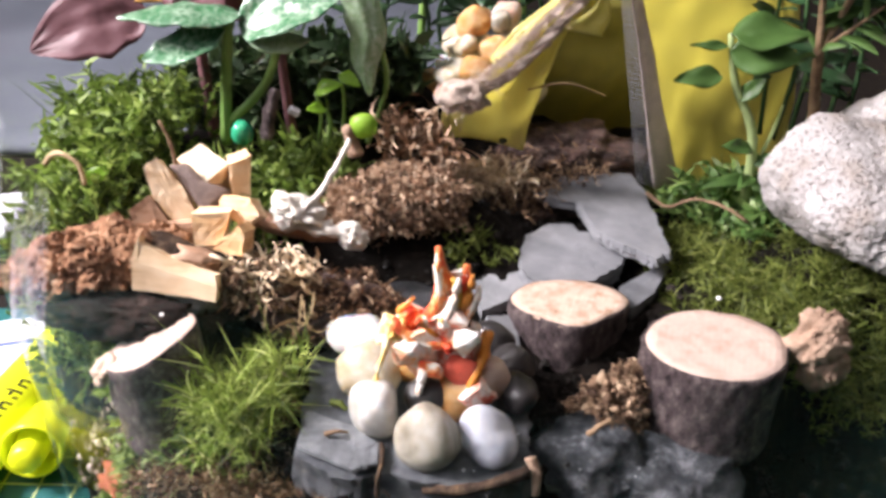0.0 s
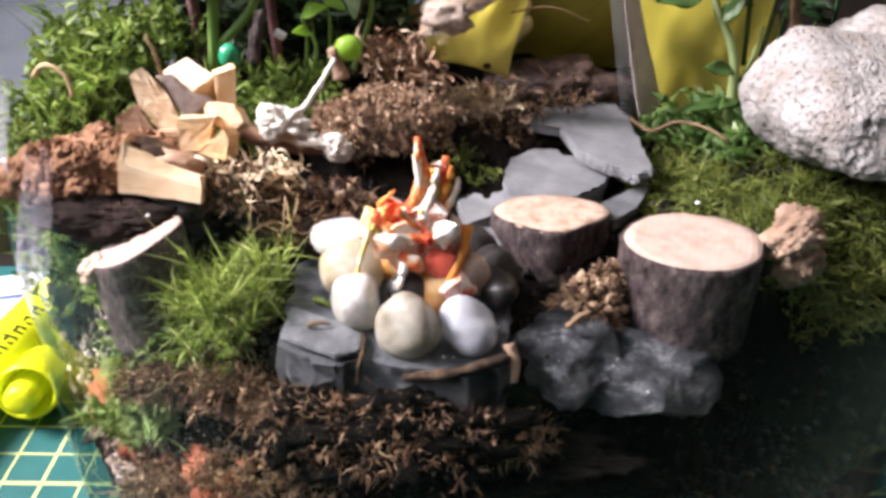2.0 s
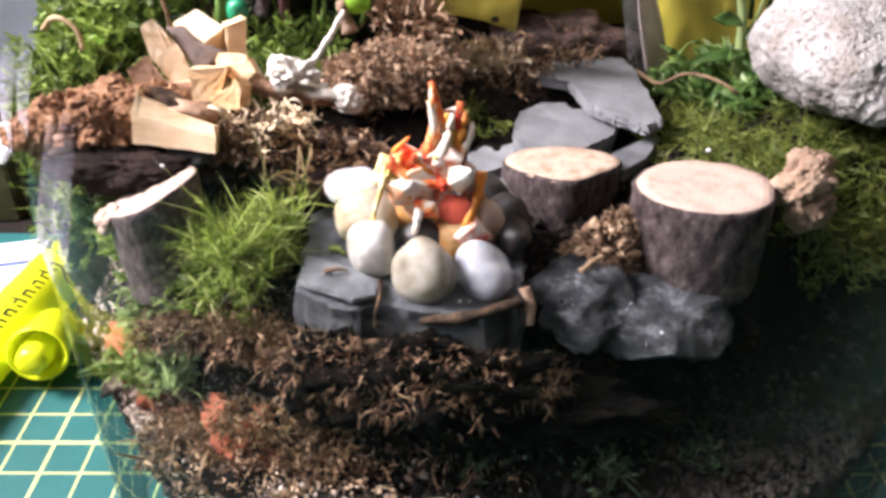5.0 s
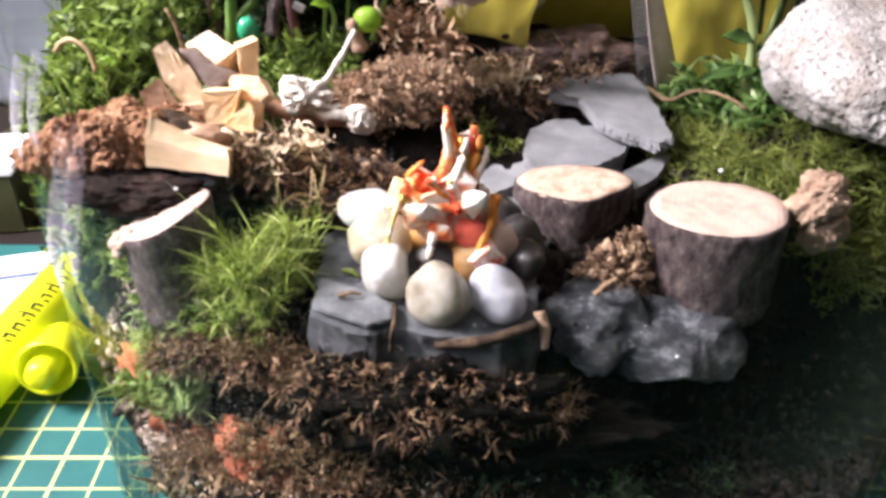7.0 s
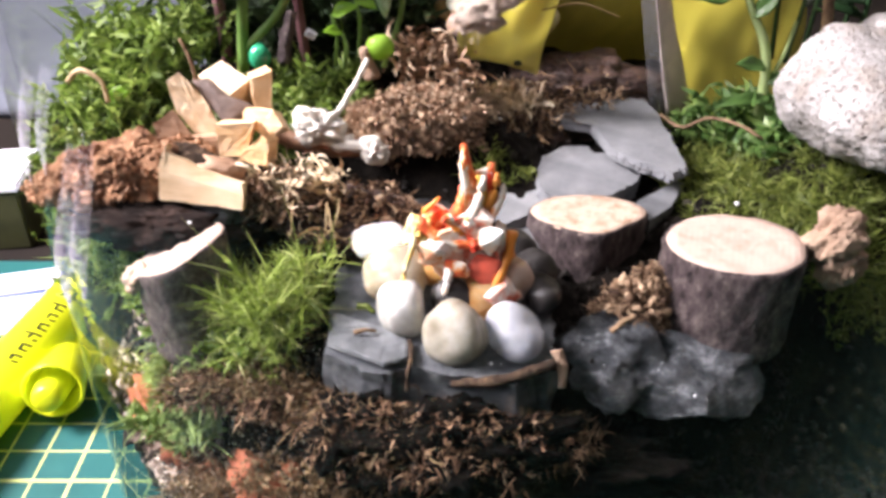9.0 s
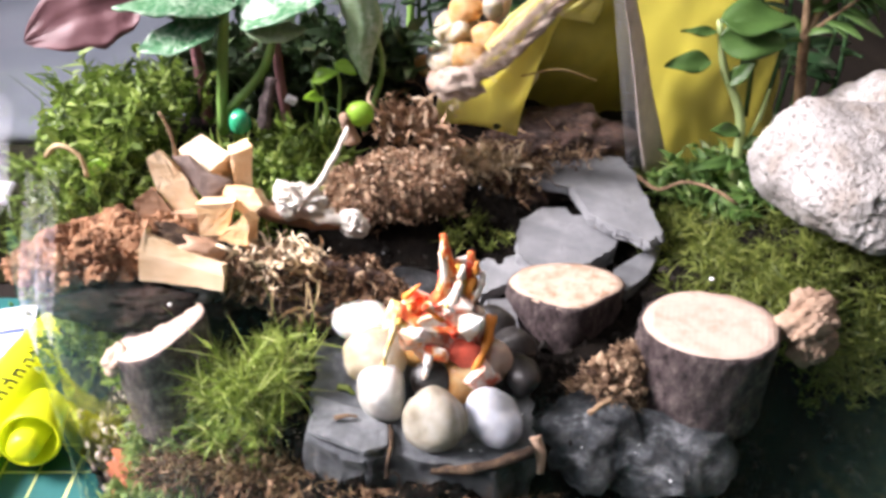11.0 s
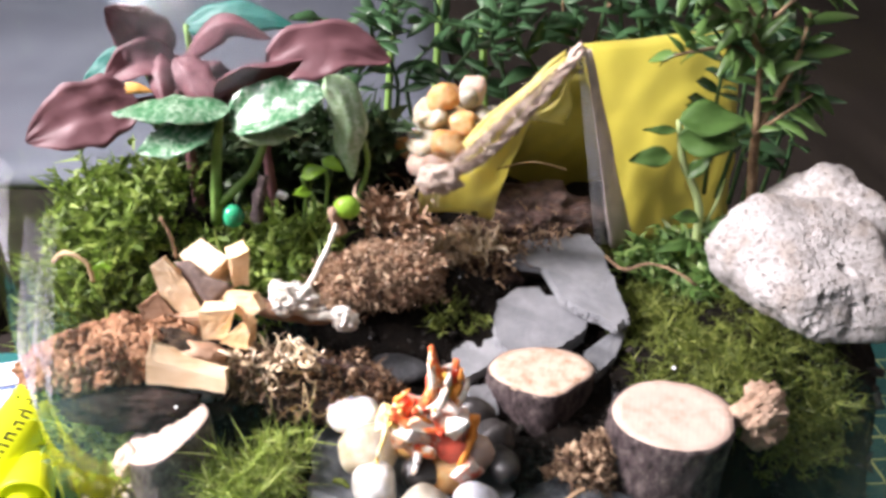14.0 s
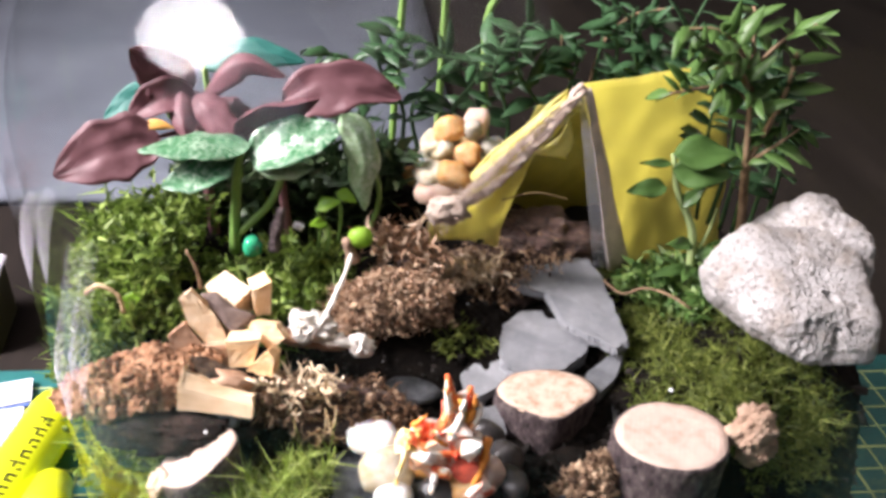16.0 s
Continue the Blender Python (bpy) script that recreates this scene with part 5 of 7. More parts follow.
    blaze = earthy("red_blotched_chalk", [(0.34, (0.7, 0.05, 0.03)), (0.45, (0.8, 0.2, 0.12)), (0.52, (0.86, 0.62, 0.5)), (0.62, (0.88, 0.84, 0.8))], 380, 900, 0.5, 0.0003, 0.5)
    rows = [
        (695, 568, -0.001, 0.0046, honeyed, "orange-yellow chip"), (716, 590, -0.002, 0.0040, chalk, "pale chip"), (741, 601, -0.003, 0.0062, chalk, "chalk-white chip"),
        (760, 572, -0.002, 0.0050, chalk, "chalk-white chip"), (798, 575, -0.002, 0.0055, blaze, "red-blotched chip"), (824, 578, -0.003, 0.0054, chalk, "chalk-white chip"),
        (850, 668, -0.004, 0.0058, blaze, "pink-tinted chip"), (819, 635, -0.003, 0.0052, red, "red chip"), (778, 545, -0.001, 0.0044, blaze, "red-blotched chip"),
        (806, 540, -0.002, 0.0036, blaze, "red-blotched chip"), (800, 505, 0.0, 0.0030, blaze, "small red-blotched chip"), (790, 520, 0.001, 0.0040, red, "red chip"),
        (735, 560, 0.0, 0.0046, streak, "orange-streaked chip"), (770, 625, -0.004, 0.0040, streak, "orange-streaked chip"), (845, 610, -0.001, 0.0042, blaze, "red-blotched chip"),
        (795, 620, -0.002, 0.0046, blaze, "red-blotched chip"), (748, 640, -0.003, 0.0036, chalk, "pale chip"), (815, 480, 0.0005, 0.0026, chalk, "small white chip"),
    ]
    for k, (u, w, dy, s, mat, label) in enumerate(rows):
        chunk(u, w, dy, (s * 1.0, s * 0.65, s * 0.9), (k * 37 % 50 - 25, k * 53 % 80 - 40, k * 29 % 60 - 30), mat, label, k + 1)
    # thin painted wisps all round the pile
    rng = random.Random(31)
    mats = ((streak, "red and yellow wisp"), (honeyed, "pale yellow wisp"), (orange, "orange wisp"), (streak, "red and yellow wisp"), (chalk, "pale wisp"), (red, "red wisp"))
    for k in range(15):
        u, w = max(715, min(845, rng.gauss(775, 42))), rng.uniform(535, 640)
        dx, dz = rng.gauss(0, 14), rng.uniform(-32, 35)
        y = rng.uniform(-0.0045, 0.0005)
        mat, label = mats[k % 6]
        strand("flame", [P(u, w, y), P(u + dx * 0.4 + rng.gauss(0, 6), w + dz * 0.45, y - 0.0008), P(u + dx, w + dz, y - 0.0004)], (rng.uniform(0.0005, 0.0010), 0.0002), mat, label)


# ---- moss and soil litter ----
def scatter(rng, n, cx, cy, rx, ry, keep=None):
    out = []
    while len(out) < n:
        a, r = rng.uniform(0, 2 * math.pi), math.sqrt(rng.random())
        x, y = cx + rx * r * math.cos(a), cy + ry * r * math.sin(a)
        if math.hypot(x - JAR.x, y - JAR.y) < 0.0855 and (keep is None or keep(x, y)):
            out.append((x, y, ground(x, y)))
    return np.array(out)


def moss_patch(name, seed, spots, height, width, mat, label, stems, per_stem, spread, lean=0.35, bend=0.35, reach=(0.25, 1.0), leaf=0.35, tuft=0.0, per_tuft=9, keep=None):
    """Stems with many small leaves: spots are (x, y, rx, ry, share, lift); tuft: how wide the stems bunch together."""
    rng = np.random.default_rng(seed)
    roots, dirs, lens, wid = [], [], [], []
    total = sum(s[4] for s in spots)
    for cx, cy, rx, ry, share, lift in spots:
        base = scatter(rng, int(stems * share / total), cx, cy, rx, ry, keep)
        n = len(base)
        tall = np.ones(n)
        fan = np.zeros((n, 2))
        if tuft:
            heads = base[: max(1, n // per_tuft)]
            pick = rng.integers(0, len(heads), n)
            off = rng.normal(size=(n, 2)) * tuft
            base = heads[pick].copy()
            base[:, :2] += off
            base[:, 2] = [ground(*q) for q in base[:, :2]]
            tall = rng.uniform(0.5, 1.15, len(heads))[pick] * np.exp(-0.25 * (off ** 2).sum(axis=1) / tuft ** 2)
            fan = off / tuft * 0.28
        up = np.column_stack([rng.normal(size=n) * lean + fan[:, 0], rng.normal(size=n) * lean - 0.15 + fan[:, 1], np.ones(n)])
        up /= np.linalg.norm(up, axis=1, keepdims=True)
        h = height * rng.uniform(0.65, 1.15, n) * tall
        base[:, 2] += lift - 0.001
        for k in range(per_stem):
            u = reach[0] + (reach[1] - reach[0]) * (k + rng.random(n)) / per_stem
            out = rng.normal(size=(n, 3))
            out[:, 2] *= 0.4
            out /= np.linalg.norm(out, axis=1, keepdims=True)
            roots.append(base + up * (h * u)[:, None])
            dirs.append(out * spread + up * 0.8)
            lens.append(h * leaf * rng.uniform(0.7, 1.2, n))
            wid.append(width * rng.uniform(0.7, 1.3, n))
        roots.append(base)
        dirs.append(up)
        lens.append(h * reach[1])
        wid.append(np.full(n, width * 0.8))
    me = ribbons(np.concatenate(roots), np.concatenate(dirs), np.concatenate(lens), np.concatenate(wid), bend, rng, name)
    return solo(name, me, mat, (0, 0, 0), label, "moss", kind="stuff")


def curly_clump(name, seed, spots, mat, label, length, width, cat="dry moss", lift=0.05, out=0.02):
    """Felted crumbly dry moss over a lumpy mound: short frills, a few sticking out. spots: x, y, z, rx, ry, rz, count."""
    rng = np.random.default_rng(seed)
    spots = [(x, y, ground(x, y) + 0.001 if z is None else z, *rest) for x, y, z, *rest in spots]
    V, F = [], []
    segs = 6
    at = 0
    for x, y, z, rx, ry, rz, n in spots:
        d = rng.normal(size=(n, 3))
        d[:, 2] = np.abs(d[:, 2]) * 0.9 - 0.25
        d /= np.linalg.norm(d, axis=1, keepdims=True)
        k = 0.72 + 0.3 * rng.random((n, 1))
        # a lumpy outline at two scales, so that the mound breaks into crumbs
        lumps = np.array([1 + 0.42 * noise.noise(Vector(p) * 2.1 + Vector((seed, 0, 0))) + 0.36 * noise.noise(Vector(p) * 6.0 + Vector((0, seed, 0))) for p in d])[:, None]
        p = np.array([x, y, z]) + d * np.array([rx, ry, rz]) * k * lumps
        way = np.cross(d, rng.normal(size=(n, 3)))
        way /= np.linalg.norm(way, axis=1, keepdims=True) + 1e-9
        way = way + d * (lift * rng.random((n, 1)) + (rng.random((n, 1)) < out) * 1.2)
        L = length * rng.uniform(0.3, 1.2, (n, 1)) * (1 + 0.8 * (rng.random((n, 1)) < 0.06))
        w = width * rng.uniform(0.4, 1.5, (n, 1))
        side = np.cross(way, d + 0.8 * rng.normal(size=(n, 3)))
        side /= np.linalg.norm(side, axis=1, keepdims=True) + 1e-9
        turn = rng.normal(size=(n, 3)) + d * rng.normal(size=(n, 1)) * 1.5
        turn /= np.linalg.norm(turn, axis=1, keepdims=True) + 1e-9
        turn *= rng.uniform(0.4, 1.2, (n, 1))
        pts = []
        for i in range(segs + 1):
            pts.append(p)
            way = way + np.cross(turn, way) * 0.85 + rng.normal(size=(n, 3)) * 0.25
            way /= np.linalg.norm(way, axis=1, keepdims=True) + 1e-9
            p = p + way * L / segs
        verts = np.zeros((n, 2 * segs + 2, 3))
        for i, q in enumerate(pts):
            ww = w * (0.35 + 0.65 * math.sin(math.pi * (i + 0.6) / (segs + 1.2))) * 0.5
            verts[:, 2 * i], verts[:, 2 * i + 1] = q - side * ww, q + side * ww
        m = 2 * segs + 2
        V.append(verts.reshape(-1, 3))
        F += [tuple(at + b + o for o in (2 * i, 2 * i + 1, 2 * i + 3, 2 * i + 2)) for b in range(0, n * m, m) for i in range(segs)]
        at += n * m
    me = bpy.data.meshes.new(name)
    me.from_pydata(np.concatenate(V).tolist(), [], F)
    return solo(name, me, mat, (0, 0, 0), label, cat, kind="stuff")


def rosettes(name, seed, blobs, mat, label, length, width, per=6, cat="dry moss", open_out=0.7):
    """Dry sphagnum: small broad-leaved heads crowded over lumpy mounds. blobs: x, y, z, rx, ry, rz, heads."""
    rng = np.random.default_rng(seed)
    roots, dirs, lens, wid = [], [], [], []
    for x, y, z, rx, ry, rz, n in blobs:
        d = rng.normal(size=(n, 3))
        d[:, 2] = np.abs(d[:, 2]) - 0.3
        d /= np.linalg.norm(d, axis=1, keepdims=True)
        lumps = np.array([1 + 0.38 * noise.noise(Vector(p) * 2.3 + Vector((seed, 0, 0))) + 0.30 * noise.noise(Vector(p) * 5.5 + Vector((0, seed, 0))) for p in d])[:, None]
        p = np.array([x, y, z]) + d * np.array([rx, ry, rz]) * lumps * (0.8 + 0.24 * rng.random((n, 1)))
        size = rng.uniform(0.5, 1.3, n)
        for k in range(per):
            way = d * open_out + rng.normal(size=(n, 3)) * 0.75
            roots.append(p + rng.normal(size=(n, 3)) * 0.00015)
            dirs.append(way)
            lens.append(length * size * rng.uniform(0.5, 1.2, n))
            wid.append(width * size * rng.uniform(0.6, 1.4, n))
    me = ribbons(np.concatenate(roots), np.concatenate(dirs), np.concatenate(lens), np.concatenate(wid), 0.5, rng, name, 3, 0.16)
    return solo(name, me, mat, (0, 0, 0), label, cat, kind="stuff")


def level(x, y):
    """Above the bank before the glass."""
    return ground(x, y) > 0.0765


def mosses():
    beside = [(-0.0350, 0.0880, 0.0080, 0.0060, 6, 0.0005), (-0.0315, 0.0925, 0.0030, 0.0050, 2, 0.0), (-0.0400, 0.0900, 0.0040, 0.0030, 1, 0.0)]
    moss_patch("star_moss", 1, beside, 0.0112, 0.00028, M_STAR,
               "spiky yellow-green star moss tufts beside the slate slab", 190, 42, 0.34, 0.26, 0.55, (0.25, 1.0), 0.46, 0.0011, 14, keep=lambda x, y: level(x, y) and x < -0.0282)
    moss_patch("spent_moss", 5, beside, 0.0066, 0.0003, M_SPENT,
               "brown withered moss low among the green tufts", 60, 22, 0.6, 0.5, 0.5, (0.2, 1.0), 0.5, 0.0016, 8, keep=level)
    moss_patch("moss", 2, [(-0.060, 0.136, 0.018, 0.016, 5, 0.001), (-0.066, 0.150, 0.012, 0.016, 4, 0.006), (-0.037, 0.140, 0.014, 0.012, 4, 0.001), (-0.028, 0.150, 0.016, 0.010, 3.4, 0.001), (-0.070, 0.122, 0.008, 0.012, 3, 0.0), (-0.072, 0.142, 0.006, 0.012, 4, 0.009), (-0.071, 0.128, 0.006, 0.009, 4, 0.008)],
               0.0150, 0.0009, M_MOSS, "bright green leafy moss thick behind the firewood", 1150, 18, 0.95, 0.4, 0.35, (0.2, 1.0), 0.22, 0.0036, 14)
    moss_patch("moss", 3, [(-0.059, 0.099, 0.006, 0.005, 3, 0.0), (-0.050, 0.0895, 0.005, 0.003, 2, 0.0), (-0.042, 0.0860, 0.005, 0.003, 2, 0.0), (-0.066, 0.106, 0.006, 0.006, 2, 0.0)],
               0.0058, 0.0009, M_MOSS, "low green moss along the glass", 260, 14, 0.9, 0.4, 0.3, (0.2, 1.0), 0.3, keep=level)
    moss_patch("moss", 4, [(0.050, 0.112, 0.010, 0.010, 4, 0.0), (0.048, 0.128, 0.009, 0.010, 3, 0.0), (0.055, 0.106, 0.008, 0.005, 2, 0.0), (0.058, 0.14, 0.012, 0.010, 2, 0.0), (0.066, 0.110, 0.010, 0.006, 4, 0.0), (0.073, 0.108, 0.008, 0.004, 2, 0.001), (0.080, 0.112, 0.006, 0.006, 2, 0.0), (0.055, 0.155, 0.012, 0.010, 2, 0.0), (0.062, 0.121, 0.012, 0.008, 4, 0.0), (0.076, 0.118, 0.009, 0.008, 3, 0.0), (0.044, 0.142, 0.007, 0.008, 2, 0.0)],
               0.0050, 0.00032, M_FINE, "fine olive-green moss carpet beside the rock", 2000, 13, 0.9, 0.5, 0.8, (0.1, 1.0), 0.6, 0.0022, 12)
    moss_patch("spent_moss", 6, [(-0.030, 0.0755, 0.012, 0.006, 5, -0.001), (-0.044, 0.0765, 0.008, 0.006, 2, 0.0)],
               0.0058, 0.0006, M_SPENT, "brown withered moss and fibres in front of the slab", 300, 13, 0.95, 0.7, 0.6, (0.1, 1.0), 0.5, 0.002, 14)
    # Near-black leaf colour carries the shade below the plum leaves.
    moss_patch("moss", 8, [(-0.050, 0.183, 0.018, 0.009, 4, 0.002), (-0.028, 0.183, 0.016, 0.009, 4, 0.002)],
               0.0215, 0.0026, M_SHADE, "greenery under the plum leaves, its shade put into dark leaf colours", 210, 20, 0.95, 0.25, 0.4, (0.1, 1.0), 0.2)
    moss_patch("moss", 9, [(0.060, 0.148, 0.010, 0.006, 4, 0.0), (0.054, 0.152, 0.008, 0.004, 2, 0.0)], 0.0120, 0.0013, M_LEAF, "fresh green seedlings crowded before the tent", 70, 14, 0.95, 0.4, 0.4, (0.2, 1.0), 0.32)
    moss_patch("moss", 7, [(0.0045, 0.1310, 0.007, 0.003, 2, 0.0)], 0.0036, 0.0004, M_FINE, "thin dark green moss between slates and mound", 26, 12, 0.8, 0.6, 0.5, (0.1, 1.0), 0.6)
    bm = bmesh.new()
    lump(bm, (0, 0, 0), (0.0130, 0.0075, 0.0062), 41, 0.3, 1.6, 5, 0.12)
    solo("moss_mound", bm, M_WETSOIL, (-0.0115, 0.1390, 0.0945), "brown peaty mound before the tent", "soil", "", (0, 3, 0))
    bm = bmesh.new()
    lump(bm, (0, 0, 0), (0.0240, 0.0150, 0.0060), 47, 0.3, 3.0, 6, 0.10)
    solo("wet_soil", bm, M_WETSOIL, (0.0085, 0.1600, 0.0866), "glossy wet red-brown soil at the tent mouth", "soil", "", (0, -4, 6))
    bm = bmesh.new()
    lump(bm, (0, 0, 0), (0.0170, 0.0120, 0.0062), 49, 0.3, 3.0, 6, 0.10)
    solo("wet_soil", bm, M_WETSOIL, (0.0270, 0.1700, 0.0930), "dark brown soil banked up inside the tent", "soil")
    rosettes("dry_moss", 11, [(-0.0125, 0.1375, 0.0965, 0.0118, 0.0072, 0.0066, 3600), (-0.0185, 0.1350, 0.0945, 0.0066, 0.0050, 0.0048, 1200), (-0.0050, 0.1375, 0.0955, 0.0060, 0.0050, 0.0050, 700)], M_DRY,
             "crumbly dry brown sphagnum moss heaped before the tent", 0.0010, 0.00036, 6)
    rosettes("dry_moss", 21, [(-0.0120, 0.1372, 0.0960, 0.0120, 0.0076, 0.0060, 2600)], M_BROWNMOSS,
             "darker damp moss within the brown heap", 0.0010, 0.00040, 5)
    curly_clump("dry_moss", 17, [(-0.0128, 0.1465, 0.1050, 0.0018, 0.0014, 0.0060, 150), (-0.0070, 0.1460, 0.1055, 0.0022, 0.0014, 0.0052, 170), (-0.0035, 0.1450, 0.1030, 0.0024, 0.0016, 0.0040, 120)], M_DRY, "upright brown frills of dry moss by the flap", 0.0056, 0.0008, lift=1.2, out=0.25)
    curly_clump("dry_moss", 12, [(0.0062, 0.1500, 0.0955, 0.0052, 0.0030, 0.0026, 130), (0.0110, 0.1505, 0.0960, 0.0030, 0.0020, 0.0020, 45), (0.0015, 0.1500, 0.0960, 0.0030, 0.0020, 0.0020, 40)], M_STRAW, "pale dry moss sprigs at the tent mouth", 0.0058, 0.0009, lift=1.5, out=0.3)
    rosettes("dry_moss", 16, [(0.0080, 0.1500, 0.0905, 0.0100, 0.0070, 0.0026, 60), (0.0260, 0.1640, 0.0950, 0.0120, 0.0060, 0.0030, 60)], M_BROWNMOSS, "dry brown litter at the tent mouth", 0.0020, 0.0005)
    bm = bmesh.new()
    lump(bm, (0, 0, 0), (0.0125, 0.0065, 0.0062), 43, 0.3, 1.5, 5, 0.12)
    solo("peat_clod", bm, M_WETSOIL, (-0.0235, 0.1075, 0.0915), "dark peaty clod under the pale moss", "soil")
    rosettes("dry_moss", 13, [(-0.0205, 0.1065, 0.0925, 0.0100, 0.0058, 0.0056, 800)], M_BANK, "dark brown moss hanging over the peaty clod", 0.0011, 0.0004, 5)
    rosettes("dry_moss", 22, [(-0.0335, 0.1045, 0.0975, 0.0066, 0.0036, 0.0050, 420)], M_BROWNMOSS, "brown dry moss packed against the split log", 0.0016, 0.0004, 6, open_out=0.9)
    curly_clump("dry_moss", 14, [(-0.0315, 0.1035, 0.1010, 0.0026, 0.0018, 0.0014, 60), (-0.0265, 0.1040, 0.1015, 0.0030, 0.0018, 0.0014, 50), (-0.0360, 0.1045, 0.1020, 0.0024, 0.0016, 0.0014, 30)], M_STRAW, "pale straw-coloured dry moss tuft by the firewood", 0.0052, 0.0007, lift=1.3, out=0.25)
    rosettes("dry_moss", 15, [(0.0228, 0.0915, 0.0842, 0.0050, 0.0044, 0.0040, 1000), (0.0262, 0.0935, 0.0882, 0.0030, 0.0026, 0.0034, 500)], M_BROWNMOSS, "brown dry moss tuft between stump and slate", 0.0010, 0.00034, 6)
    curly_clump("dry_moss", 16, [(0.012, 0.152, 0.0935, 0.010, 0.006, 0.0025, 350), (0.0160, 0.1580, 0.0945, 0.0150, 0.0070, 0.0022, 500)], M_BROWNMOSS, "dry brown litter at the tent mouth", 0.0034, 0.0004)
    curly_clump("dry_moss", 18, [(-0.0300, 0.0775, None, 0.0110, 0.0045, 0.0036, 1500), (-0.0430, 0.0810, None, 0.0070, 0.0040, 0.0032, 900), (-0.0150, 0.0755, None, 0.0080, 0.0030, 0.0036, 500), (-0.0220, 0.0740, None, 0.0100, 0.0040, 0.0040, 500), (-0.0400, 0.0855, None, 0.0080, 0.0040, 0.0040, 900), (-0.0320, 0.0825, None, 0.0080, 0.0036, 0.0040, 900), (-0.0240, 0.0795, None, 0.0070, 0.0036, 0.0040, 700), (-0.0490, 0.0880, None, 0.0060, 0.0036, 0.0036, 600)], M_SPENT, "tangled brown fibres in front of the slab", 0.0024, 0.00026, lift=0.5, out=0.08)


def front_fibres():
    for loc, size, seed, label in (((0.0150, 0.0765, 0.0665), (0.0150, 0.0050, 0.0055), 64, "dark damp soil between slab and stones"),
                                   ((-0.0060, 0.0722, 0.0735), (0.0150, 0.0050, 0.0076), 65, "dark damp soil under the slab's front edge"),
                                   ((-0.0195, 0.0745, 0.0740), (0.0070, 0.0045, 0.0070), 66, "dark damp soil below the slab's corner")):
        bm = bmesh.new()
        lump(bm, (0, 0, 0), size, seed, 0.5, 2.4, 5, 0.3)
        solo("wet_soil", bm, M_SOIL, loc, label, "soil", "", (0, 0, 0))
    # Moss given the dark leaf colour to stand for the front bank's shade.
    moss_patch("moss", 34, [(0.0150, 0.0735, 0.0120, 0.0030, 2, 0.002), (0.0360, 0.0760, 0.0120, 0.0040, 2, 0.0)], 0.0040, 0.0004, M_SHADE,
               "moss on the front bank, its shade put into dark green", 130, 12, 0.9, 0.6, 0.6, (0.1, 1.0), 0.5, 0.0018, 10)
    rosettes("dry_moss", 35, [(-0.0060, 0.0722, 0.0740, 0.0145, 0.0050, 0.0074, 620), (-0.0195, 0.0745, 0.0745, 0.0072, 0.0046, 0.0070, 360), (0.0090, 0.0750, 0.0720, 0.0070, 0.0035, 0.0050, 200)], M_BANK,
             "brown rootlets and moss hanging before the slab", 0.0014, 0.00028, 6)
    curly_clump("dry_moss", 36, [(-0.0060, 0.0715, 0.0765, 0.0130, 0.0045, 0.0056, 90), (-0.0195, 0.0735, 0.0770, 0.0070, 0.0040, 0.0052, 70)], M_SPENT,
                "loose brown rootlets before the slab", 0.0048, 0.0002, lift=0.5, out=0.08)
    rosettes("brown_moss", 37, [(-0.0395, 0.0850, 0.0745, 0.0075, 0.0034, 0.0036, 420), (-0.0310, 0.0815, 0.0745, 0.0075, 0.0034, 0.0036, 420), (-0.0470, 0.0870, 0.0720, 0.0050, 0.0030, 0.0034, 260), (-0.0230, 0.0785, 0.0745, 0.0065, 0.0030, 0.0034, 260)], M_BANK,
             "frilly reddish-brown moss along the front bank", 0.0019, 0.0004, 5, "moss")
    moss_patch("moss", 33, [(-0.0545, 0.0905, 0.0035, 0.0030, 3, 0.006), (-0.0500, 0.0880, 0.0035, 0.0025, 3, 0.005), (-0.0455, 0.0862, 0.0030, 0.0020, 2, 0.004)], 0.0062, 0.0008, M_SOFT,
               "soft pale green moss against the glass", 170, 14, 0.9, 0.5, 0.4, (0.2, 1.0), 0.34)
    curly_clump("dry_moss", 19, [(-0.0265, 0.0750, None, 0.0100, 0.0042, 0.0040, 420), (-0.0350, 0.0760, None, 0.0070, 0.0040, 0.0036, 330), (-0.0180, 0.0725, None, 0.0070, 0.0036, 0.0034, 240), (-0.0090, 0.0725, None, 0.0080, 0.0030, 0.0030, 160), (0.0020, 0.0715, None, 0.0080, 0.0030, 0.0026, 90), (-0.0440, 0.0830, None, 0.0070, 0.0035, 0.0034, 330)], M_BANK,
                "loose reddish-brown fibres on the front soil", 0.0026, 0.00026, lift=0.4, out=0.06)
    curly_clump("straw_litter", 27, [(-0.0330, 0.0700, None, 0.0120, 0.0050, 0.0030, 160), (-0.0180, 0.0660, None, 0.0120, 0.0040, 0.0030, 150), (-0.0470, 0.0800, None, 0.0060, 0.0040, 0.0030, 90), (-0.0040, 0.0640, None, 0.0100, 0.0030, 0.0026, 80)], M_FROND,
                "pale straw bits lying on the bank behind the glass", 0.0020, 0.00036, "litter", lift=0.2, out=0.02)


def loose_fronds():
    """Longer pale curls standing out of the dry moss."""
    for seed, blobs, label in (
            (29, [(-0.0225, 0.1045, 0.0945, 0.0095, 0.0052, 0.0050, 22)], "long pale curls on the small moss heap"),):
        curly_clump("dry_moss", seed, blobs, M_FROND, label, 0.0065, 0.00036, lift=0.8, out=0.25)


